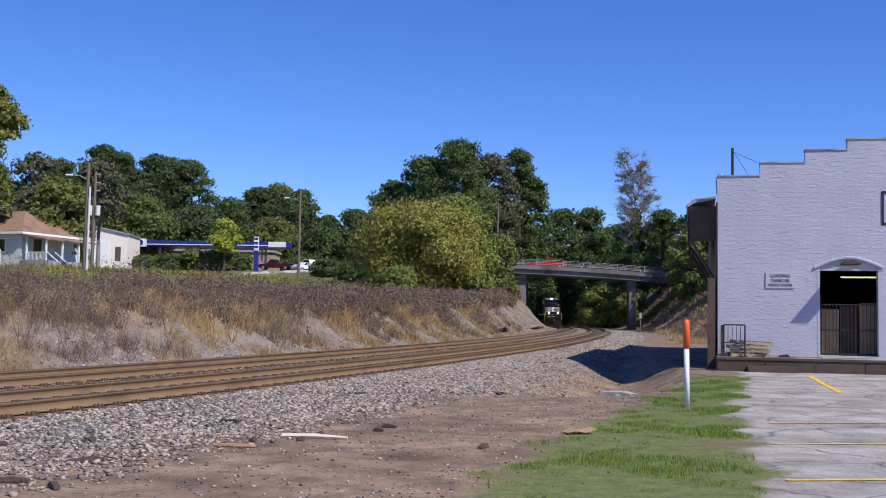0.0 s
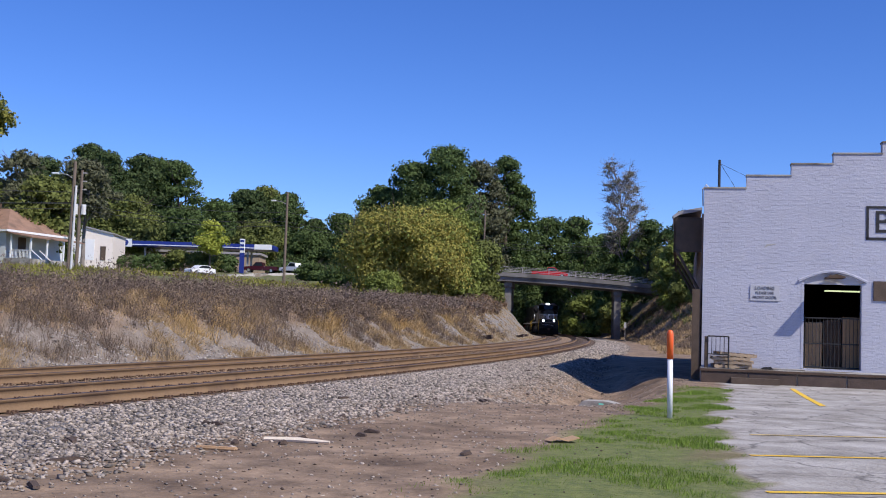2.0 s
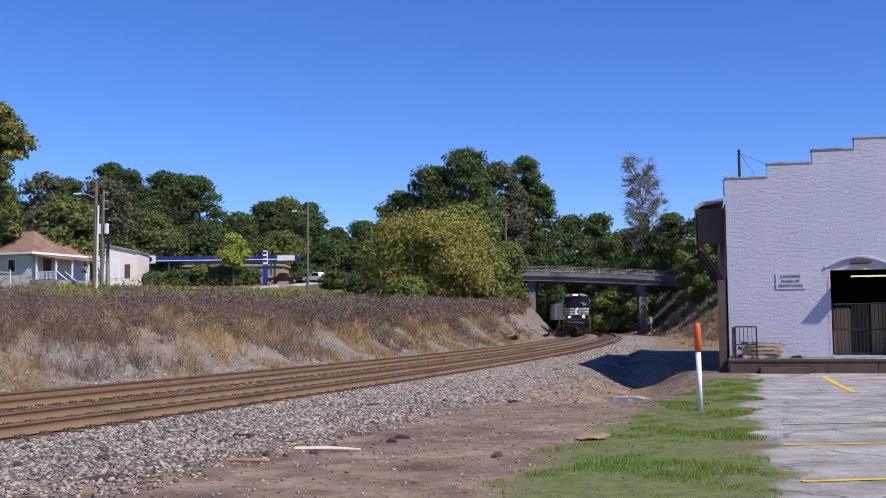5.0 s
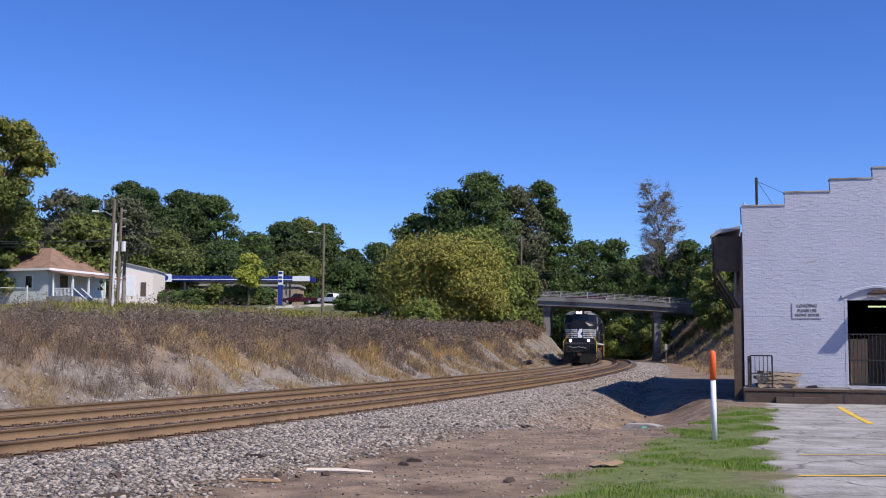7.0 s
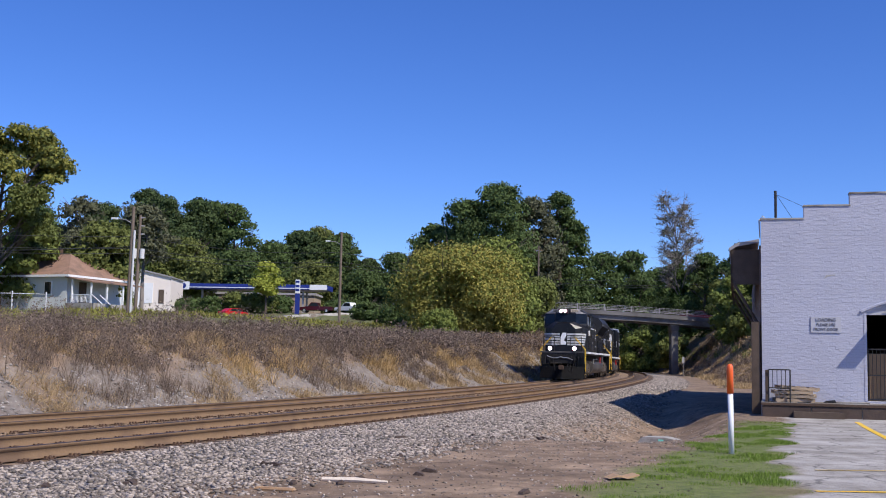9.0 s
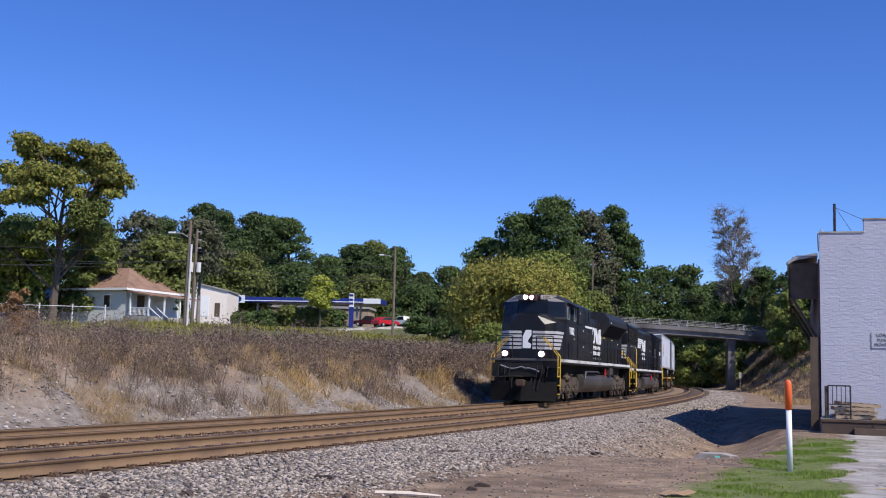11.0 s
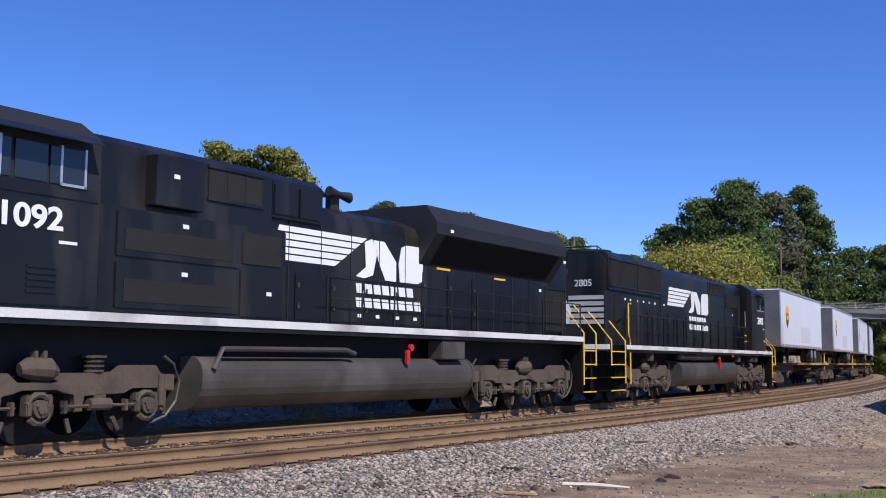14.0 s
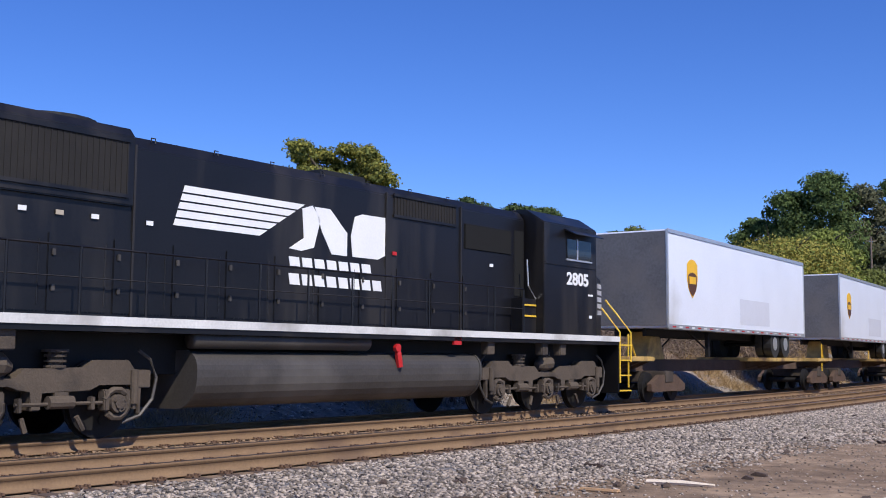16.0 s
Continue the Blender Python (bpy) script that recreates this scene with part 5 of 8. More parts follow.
    for y in (-0.9, 0.8):
        bm = B()
        box(bm, 11.58, 11.66, y - 0.16, y + 0.16, 1.28, 1.52, 0.02)
        disc(bm, (11.68, y, 1.40), (1, 0, 0), 0.07, 0.06, 10)
        part("socket_box", bm, M_DARKGEAR, l)
    bm = B()
    tube(bm, [(11.70, -1.3, 1.12), (11.74, -0.4, 1.16), (11.74, 0.0, 1.16)], 0.02, 6)
    part("uncoupling_lever", bm, M_GRIME, l, "bent uncoupling lever")
    coupler(l, 11.6, 1)
    coupler(l, -11.0, -1)
    # below the deck
    fuel_tank(l, -4.1, 4.85)
    for y in (1.44, -1.44):
        bm = B()
        tube(bm, [(4.6, y, 1.1), (4.4, y, 1.45), (0.9, y, 1.47), (0.6, y, 1.40)], 0.05, 8)
        part("air_pipe", bm, M_TANK, l)
    bm = B()
    box(bm, -3.6, -2.6, 1.1, 1.5, 1.30, 1.72, 0.02)
    part("battery_box", bm, M_TANK, l, "grey equipment box")
    bm = B()
    disc(bm, (-1.4, 1.46, 1.55), (0, 1, 0), 0.08, 0.06, 10)
    box(bm, -1.34, -1.22, 1.42, 1.48, 1.2, 1.5)
    part("fuel_cutoff", bm, M_RED, l, "red fuel cut-off")
    loco_truck(l, 7.95, (10.0, 7.95, 5.9))
    loco_truck(l, -7.15, (-5.1, -7.15, -9.2))
    MOVERS.append((l, 7.2, 7.5))


def build_second():
    l = thing("second_locomotive", "black six-axle diesel locomotive running cab last", "locomotive", group="locomotives")
    Z = 1.80
    side_sill(l, -11.05, 8.75, Z, None)
    for xo, xi in ((10.1, 8.75),):
        bm = B()
        box(bm, xi, xo, -0.86, 0.86, Z - 0.2, Z - 0.01)
        part("platform", bm, M_BLACK, l)
    bm = B()
    box(bm, 10.08, 10.13, -1.5, 1.5, Z - 0.15, Z)
    part("platform_edge", bm, M_WHITE, l)
    # hood
    bm = B()
    prism(bm, [(-1.0, 1.78), (1.0, 1.78), (1.0, 4.46), (0.85, 4.66), (-0.85, 4.66), (-1.0, 4.46)], -7.4, 9.2, "x", 0.02)
    part("engine_hood", bm, M_BLACK, l, "long black engine hood")
    bm = B()
    prism(bm, [(-1.08, 3.52), (1.08, 3.52), (1.08, 4.60), (0.95, 4.75), (-0.95, 4.75), (-1.08, 4.60)], 3.75, 9.05, "x", 0.02)
    rad = part("radiator_box", bm, M_BLACK, l, "radiator housing")
    grille(rad, 6.5, 8.9, 3.66, 4.52, 1.08, 16)
    grille(rad, 3.9, 6.35, 3.66, 4.52, 1.08, 16)
    for x in (4.6, 6.3, 8.0):
        bm = B()
        disc(bm, (x, 0, 4.79), (0, 0, 1), 0.75, 0.12, 20)
        part("roof_fan", bm, M_ROOFBLACK, rad)
    bm = B()
    for y in (-0.75, 0.75):
        tube(bm, [(9.15, y, 4.6), (9.15, y, 4.88), (8.2, y * 0.7, 4.88)], 0.02, 5)
    tube(bm, [(9.15, -0.75, 4.88), (9.15, 0.75, 4.88)], 0.02, 5)
    part("roof_grab", bm, M_BLACK, l)
    nose_stripes(l, [(9.215, 0.98), (9.215, -0.2)], 2.45, 3.40, 5)
    bm = B()
    prism(bm, [(-0.95, 2.45), (-0.2, 2.45), (-0.1, 2.9), (-0.35, 3.3), (-0.95, 3.38)], 9.205, 9.22, "x")
    part("end_emblem", bm, M_WHITE, l, "plain white emblem on the hood end")
    text_part("lettering", "2805", 0.30, pose(9.215, 0.30, 3.72, 90, 0, 90), M_WHITE, l, depth=0.004)
    bm = B()
    disc(bm, (9.24, -0.35, 4.08), (1, 0, 0), 0.14, 0.1, 12)
    part("rear_light", bm, M_IRON, l)
    # seams, doors, labels
    for i in range(12):
        x = 7.4 - 1.12 * i
        latches(panel(l, x - 1.0, x, 1.86, 3.0, 1.0, None, "hood_door", 0.018), x, 1.86, 3.0, 1.018)
    for k in range(9):
        lug(l, 3.3 - 1.3 * k, 0.92, 4.6)
    for x in (3.7, -2.35, -4.85):
        bm = B()
        box(bm, x - 0.02, x + 0.02, 0.99, 1.03, 1.8, 4.5)
        part("hood_seam", bm, M_IRON, l)
    # a solid panel, coloured as the shade inside the open door
    panel(l, 7.7, 8.35, 2.35, 3.45, 1.0, M_OPENINGSHADE, "inspection_opening", 0.01, "open inspection door, its inner shade a near-black panel")
    for x, m_ in ((7.4, M_WHITE), (6.9, M_WHITE), (6.2, M_BEIGE), (5.6, M_WHITE), (5.0, M_BEIGE), (4.4, M_WHITE), (3.4, M_WHITE), (-2.6, M_RED), (-6.0, M_WHITE)):
        marker(l, x, 3.30, 1.02, m_)
    emblem(l, 2.95, 0.35, -2.3, 3.30, 4.00, 1.006)
    grille(l, -4.65, -2.6, 4.06, 4.48, 1.0, 14)
    # the louvre's inner shade, painted as one flat panel
    panel(l, -6.8, -5.0, 3.6, 4.15, 1.0, M_OPENINGSHADE, "dark_louvre", 0.03, "air louvre with its inner shade painted near-black")
    bm = B()
    box(bm, -2.2, -0.9, -0.6, 0.6, 4.64, 4.82, 0.04)
    part("exhaust_hatch", bm, M_ROOFBLACK, l)
    for x in (2.9, 1.4, -3.5, -5.8):
        bm = B()
        box(bm, x - 0.35, x + 0.35, -0.5, 0.5, 4.66, 4.73, 0.02)
        part("roof_hatch", bm, M_ROOFBLACK, l)
    # cab and nose at the trailing end
    bm = B()
    prism(bm, [(-1.5, 1.80), (1.5, 1.80), (1.5, 4.42), (1.0, 4.74), (-1.0, 4.74), (-1.5, 4.42)], -9.95, -7.46, "x", 0.02)
    part("cab", bm, M_BLACK, l, "black cab")
    for sd in (1, -1):
        y = 1.5 * sd
        bm = B()
        box(bm, -9.65, -9.0, y - 0.02, y + 0.02, 3.62, 4.1)
        box(bm, -8.95, -8.5, y - 0.02, y + 0.02, 3.62, 4.1)
        part("side_window", bm, M_GLASS, l, "cab side window")
        bm = B()
        box(bm, -9.0, -8.94, y - 0.03, y + 0.03, 3.6, 4.12)
        box(bm, -9.68, -8.46, y - 0.03, y + 0.03, 3.58, 3.62)
        part("window_frame", bm, M_SILVER, l)
        bm = B()
        prism(bm, [(y, 4.34), (y + 0.3 * sd, 4.20), (y + 0.3 * sd, 4.18), (y, 4.30)], -9.8, -8.4, "x")
        part("window_awning", bm, M_BLACK, l)
        bm = B()
        box(bm, -9.9, -7.5, y - 0.02, y + 0.02, 3.44, 3.49)
        part("belt_rib", bm, M_BLACK, l)
    text_part("lettering", "2805", 0.41, pose(-9.0, 1.512, 3.13, 90, 0, 180), M_WHITE, l, "white road number", depth=0.006, squeeze=1.28, bold=0.012)
    panel(l, -9.75, -9.5, 2.75, 2.82, 1.5, M_WHITE, "builder_plate", 0.01)
    marker(l, -9.6, 2.25, 1.51)
    bm = B()
    box(bm, -7.44, -6.85, 1.0, 1.3, 1.82, 2.6)
    well = part("cab_steps", bm, M_BLACK, l, "cab door steps")
    for z in (2.2, 2.45):
        bm = B()
        box(bm, -7.4, -6.9, 1.3, 1.33, z - 0.02, z + 0.02)
        part("tread_edge", bm, M_YELLOW, well)
    # no hole here: the panel's black stands for the unlit cab
    panel(l, -7.36, -6.95, 2.65, 4.2, 1.0, M_OPENINGSHADE, "cab_door", 0.01, "open cab door, its inner shade a near-black panel")
    bm = B()
    tube(bm, [(-7.43, 1.3, 2.6), (-7.1, 1.3, 2.9), (-7.05, 1.3, 3.5)], 0.02, 6)
    part("grab_iron", bm, M_SILVER, l)
    bm = B()
    v0 = [bm.verts.new((-9.95, y, z)) for y, z in ((-1.35, 1.8), (1.35, 1.8), (1.35, 3.45), (0.6, 3.75), (-0.6, 3.75), (-1.35, 3.45))]
    v1 = [bm.verts.new((-11.05, y, z)) for y, z in ((-1.0, 1.8), (1.0, 1.8), (1.0, 3.25), (0.5, 3.45), (-0.5, 3.45), (-1.0, 3.25))]
    for i in range(6):
        bm.faces.new((v0[i], v0[(i + 1) % 6], v1[(i + 1) % 6], v1[i]))
    bm.faces.new(v1)
    part("nose", bm, M_BLACK, l, "black nose")
    nose_stripes(l, [(-10.6, 1.155), (-11.06, 1.015), (-11.07, 0.3)], 2.35, 3.2, 5)
    # rails, steps, couplers
    for sd in (1, -1):
        side_rails(l, 8.4, -6.6, 1.5 * sd, Z, 2.78, 14)
    corner_steps(l, 8.77, 10.05, Z)
    corner_steps(l, -11.07, -11.75, Z)
    bm = B()
    tube(bm, [(8.3, 1.5, 0.6), (8.3, 1.5, 1.9), (8.45, 1.5, 2.15), (8.45, 1.5, 3.1), (7.9, 1.4, 3.12)], 0.027, 7)
    part("grab_rail", bm, M_YELLOW, l, "yellow grab rail")
    coupler(l, 10.1, 1)
    coupler(l, -11.6, -1)
    fuel_tank(l, -5.05, 2.7, "dusty grey fuel tank")
    for sd in (1, -1):
        bm = B()
        tube(bm, [(2.75, 1.3 * sd, 1.50), (-1.45, 1.3 * sd, 1.50)], 0.15, 14)
        part("air_reservoir", bm, M_TANK, l, "long grey air reservoir", smooth=True)
        bm = B()
        disc(bm, (-2.2, 1.45 * sd, 1.42), (0, 1, 0), 0.08, 0.08, 10)
        tube(bm, [(-2.22, 1.44 * sd, 1.42), (-2.25, 1.44 * sd, 1.3), (-2.3, 1.44 * sd, 1.05)], [0.04, 0.07, 0.07], 6)
        part("fuel_cutoff", bm, M_RED, l, "red fuel cut-off")
        bm = B()
        box(bm, -4.2, -3.95, 1.50 * sd - 0.03, 1.50 * sd + 0.03, 1.5, 1.66)
        part("red_tag", bm, M_RED, l, "small red tag")
        for x in (6.0, -5.4, -7.6, -8.4):
            bm = B()
            box(bm, x - 0.14, x + 0.14, 1.35 * sd - 0.1, 1.35 * sd + 0.1, 1.3, 1.6, 0.02)
            part("bracket", bm, M_GRIME, l)
    loco_truck(l, 6.1, (8.15, 6.1, 4.05))
    loco_truck(l, -8.05, (-6.0, -8.05, -10.1))
    MOVERS.append((l, 29.55, 7.1))


def build_spine_car():
    c = thing("spine_car", "faded yellow spine car carrying a highway trailer", "flat car", group="spine cars")
    bm = B()
    box(bm, -11.0, 8.6, -0.28, 0.28, 0.85, 1.22, 0.02)
    part("centre_sill", bm, M_RUST, c, "rusty centre sill")
    for x0, x1, w in ((-6.6, -2.6, 1.38), (6.6, 8.4, 0.95), (-10.8, -9.4, 1.2)):
        bm = B()
        box(bm, x0, x1, -w, w, 1.16, 1.30, 0.02)
        p = part("platform", bm, M_SPINE, c, "faded yellow platform")
        for i in range(3):
            bm = B()
            x = x0 + (x1 - x0) * (i + 0.5) / 3
            prism(bm, [(-w, 1.16), (w, 1.16), (0.3, 0.9), (-0.3, 0.9)], x - 0.05, x + 0.05, "x")
            part("outrigger", bm, M_RUST, p)
    bm = B()
    prism(bm, [(4.4, 1.22), (5.9, 1.22), (5.4, 2.05), (4.9, 2.05)], -0.35, 0.35, "y", 0.02)
    part("hitch", bm, M_SPINE, c, "yellow trailer hitch")
    for sd in (1, -1):
        bm = B()
        tube(bm, [(8.3, 0.9 * sd, 0.45), (8.3, 0.9 * sd, 1.9), (7.6, 0.8 * sd, 1.3)], 0.025, 6)
        part("grab_rail", bm, M_YELLOW, c)
    for xc in (5.9, -9.9):
        bm = B()
        for y in (-1.0, 1.0):
            prism(bm, [(-1.25, 0.52), (-1.25, 0.32), (-0.95, 0.28), (-0.4, 0.30), (0.4, 0.30), (0.95, 0.28), (1.25, 0.32), (1.25, 0.52), (0.6, 0.78), (-0.6, 0.78)], y - 0.08, y + 0.08, "y", 0.015)
        t = part("truck", bm, M_RUST, c, "rusty two-axle freight truck", m=pose(xc, 0, 0))
        bm = B()
        box(bm, -0.3, 0.3, -1.1, 1.1, 0.55, 0.88, 0.02)
        part("bolster", bm, M_GRIME, t)
        add_wheels(t, (0.89, -0.89), W_SMALL, 0.42)
    return c


def build_trailer():
    t = thing("trailer", "white box trailer with a brown shield on a spine car", "trailer", group="trailers")
    bm = B()
    box(bm, -7.2, 6.4, -1.29, 1.29, 2.13, 5.0, 0.03)
    body = part("body", bm, M_TRAILER, t, "white sheet-sided body")
    bm = B()
    box(bm, 6.40, 6.43, -1.26, 1.26, 2.2, 4.95)
    part("front_panel", bm, M_TRAILEREND, t, "scuffed grey front panel")
    for y in (-1.3, 1.3):
        for z0, z1 in ((2.10, 2.24), (4.90, 5.02)):
            bm = B()
            box(bm, -7.22, 6.42, y - 0.015, y + 0.015, z0, z1, 0.005)
            part("side_rail", bm, M_SILVER, t, "bare metal edge rail")
        for i in range(26):
            bm = B()
            x = 6.0 - i * 0.5
            box(bm, x - 0.12, x + 0.12, y - 0.02, y + 0.02, 2.15, 2.19)
            part("marker_strip", bm, M_WHITE if i % 2 else M_RED, t)
    for x, y in ((6.41, -1.28), (6.41, 1.28), (-7.2, 1.28), (-7.2, -1.28)):
        bm = B()
        box(bm, x - 0.05, x + 0.03, y - 0.03, y + 0.03, 2.12, 5.0, 0.008)
        part("corner_post", bm, M_SILVER, t)
    for y in (1.295, -1.295):
        e = 0.01 if y > 0 else -0.01
        bm = B()
        sh = [(0.0, 0.0), (0.30, 0.25), (0.42, 0.55), (0.42, 1.02), (0.22, 1.14), (0.0, 1.18), (-0.22, 1.14), (-0.42, 1.02), (-0.42, 0.55), (-0.30, 0.25)]
        prism(bm, [(4.5 + x, 3.07 + z) for x, z in sh], min(y, y + e), max(y, y + e), "y")
        s = part("shield", bm, M_GOLD, body, "gold and brown plain shield")
        bm = B()
        prism(bm, [(4.5 + x * 0.82, 3.12 + z * 0.62) for x, z in sh], min(y, y + 1.4 * e), max(y, y + 1.4 * e), "y")
        part("shield_field", bm, M_BROWN, body, "brown lower field")
        bm = B()
        box(bm, 4.24, 4.76, min(y, y + 1.8 * e), max(y, y + 1.8 * e), 3.5, 3.72)
        part("shield_bar", bm, M_GOLD, body)
    bm = B()
    box(bm, -2.9, 0.2, 1.285, 1.296, 2.4, 3.25)
    part("repair_patch", bm, mat("greyer sheet patch", (0.62, 0.63, 0.70), 0.4, 0.05), body, "greyer repair patch")
    bm = B()
    box(bm, -6.9, 6.2, -0.5, -0.4, 1.9, 2.13)
    box(bm, -6.9, 6.2, 0.4, 0.5, 1.9, 2.13)
    part("chassis", bm, M_DARKGEAR, t)
    for sd in (1, -1):
        bm = B()
        box(bm, 2.05, 2.2, 0.85 * sd - 0.06, 0.85 * sd + 0.06, 1.30, 2.1)
        tube(bm, [(2.1, 0.85 * sd, 1.5), (3.2, 0.6 * sd, 2.1)], 0.03, 5)
        tube(bm, [(2.1, 0.85 * sd, 1.5), (1.3, 0.6 * sd, 2.1)], 0.03, 5)
        part("landing_leg", bm, M_DARKGEAR, t)
        for x in (-3.65, -4.9):
            bm = B()
            disc(bm, (x, 1.1 * sd, 1.80), (0, 1, 0), 0.50, 0.28, 22)
            disc(bm, (x, 0.78 * sd, 1.80), (0, 1, 0), 0.50, 0.26, 22)
            w = part("wheel", bm, M_TYRE, t, "black trailer tyre")
            bm = B()
            disc(bm, (x, 1.23 * sd, 1.80), (0, 1, 0), 0.24, 0.04, 16)
            part("rim", bm, M_SILVER, w)
    bm = B()
    for x in (-3.65, -4.9):
        tube(bm, [(x, -1.0, 1.8), (x, 1.0, 1.8)], 0.08, 8)
    box(bm, -5.3, -3.2, -0.5, 0.5, 1.85, 2.0)
    part("axle_frame", bm, M_DARKGEAR, t)
    bm = B()
    box(bm, 4.9, 5.3, -0.3, 0.3, 2.05, 2.13)
    part("kingpin_plate", bm, M_DARKGEAR, t)
    return t


build_lead()
build_second()
CAR, TRAILER = build_spine_car(), build_trailer()
CARS = [(CAR, TRAILER)]
for i in range(6):
    n0 = len(WHEELS)
    c = copy_thing(CAR, Matrix())
    for tr in c.children:
        for w in tr.children:
            if w.name.startswith("wheelset"):
                WHEELS.append((w, w.matrix_basis.translation.x, 0.42))
    CARS.append((c, copy_thing(TRAILER, Matrix())))
for i, (c, tr) in enumerate(CARS):
    MOVERS.append((c, 51.1 + 19.7 * i, 7.9))
    MOVERS.append((tr, 51.1 + 19.7 * i, 7.9))


def wheel_rows(x, r):
    rows = []
    for f in range(0, 16 * FPS + 1):
        t = f / FPS
        rows.append((t, pose(x, 0, r, 0, math.degrees(-run(t) / r), 0)))
    return rows


# ---- the road bridge ----
BRIDGE = pose(20.5, 169.0, -0.40, 0, 0, -7.0)


def build_bridge():
    b = thing("road_bridge", "grey concrete road bridge with a mesh railing over the tracks", "bridge", BRIDGE)
    # gentle hump: the deck's underside and top follow an arc
    def top(x):
        return 9.55 - 0.0012 * (x + 4) ** 2 - 0.04 * (x + 8)
    xs = [-34 + 2 * i for i in range(36)]
    bm = B()
    prism(bm, [(x, top(x) - 0.95) for x in xs] + [(x, top(x) - 0.25) for x in xs[::-1]], -5.2, -4.8, "y")
    part("girder", bm, M_BRIDGE, b, "stained concrete edge girder")
    bm = B()
    prism(bm, [(x, top(x) - 0.95) for x in xs] + [(x, top(x) - 0.25) for x in xs[::-1]], 4.8, 5.2, "y")
    part("girder", bm, M_BRIDGE, b)
    for yy in (-2.4, 0, 2.4):
        bm = B()
        prism(bm, [(x, top(x) - 0.95) for x in xs] + [(x, top(x) - 0.25) for x in xs[::-1]], yy - 0.25, yy + 0.25, "y")
        part("girder", bm, M_BRIDGE, b)
    bm = B()
    prism(bm, [(x, top(x) - 0.25) for x in xs] + [(x, top(x)) for x in xs[::-1]], -5.5, 5.5, "y")
    part("deck", bm, M_BRIDGE, b, "concrete deck slab")
    for y in (-5.35, 5.35):
        bm = B()
        prism(bm, [(x, top(x)) for x in xs] + [(x, top(x) + 0.35) for x in xs[::-1]], y - 0.12, y + 0.12, "y")
        part("parapet", bm, M_BRIDGE, b, "low concrete parapet")
        for x in xs[::2]:
            bm = B()
            box(bm, x - 0.06, x + 0.06, y - 0.06, y + 0.06, top(x) + 0.3, top(x) + 1.25)
            part("railing_post", bm, M_METALROOF, b)
        bm = B()
        for h in (0.55, 0.8, 1.0, 1.2):
            tube(bm, [(x, y, top(x) + h) for x in xs], 0.025, 4)
        part("railing_bar", bm, M_METALROOF, b, "thin grey railing bars")
    for x in (-8.1, 8.3):
        base = gz(20.5 + x, 169) + 0.4
        for y in (-3.8, 0.0, 3.8):
            bm = B()
            box(bm, x - 0.5, x + 0.5, y - 0.5, y + 0.5, base - 0.3, top(x) - 1.75, 0.03)
            part("pier_column", bm, M_BRIDGE, b, "square concrete pier column")
        bm = B()
        box(bm, x - 0.62, x + 0.62, -4.6, 4.6, top(x) - 1.8, top(x) - 0.93, 0.04)
        part("pier_cap", bm, M_BRIDGE, b, "concrete pier cap")
    for x0, x1 in ((-33, -31), (33, 35)):
        bm = B()
        box(bm, x0, x1, -5.5, 5.5, 1.0, top(x0 + 1) - 0.3)
        part("abutment", bm, M_BRIDGE, b)


build_bridge()


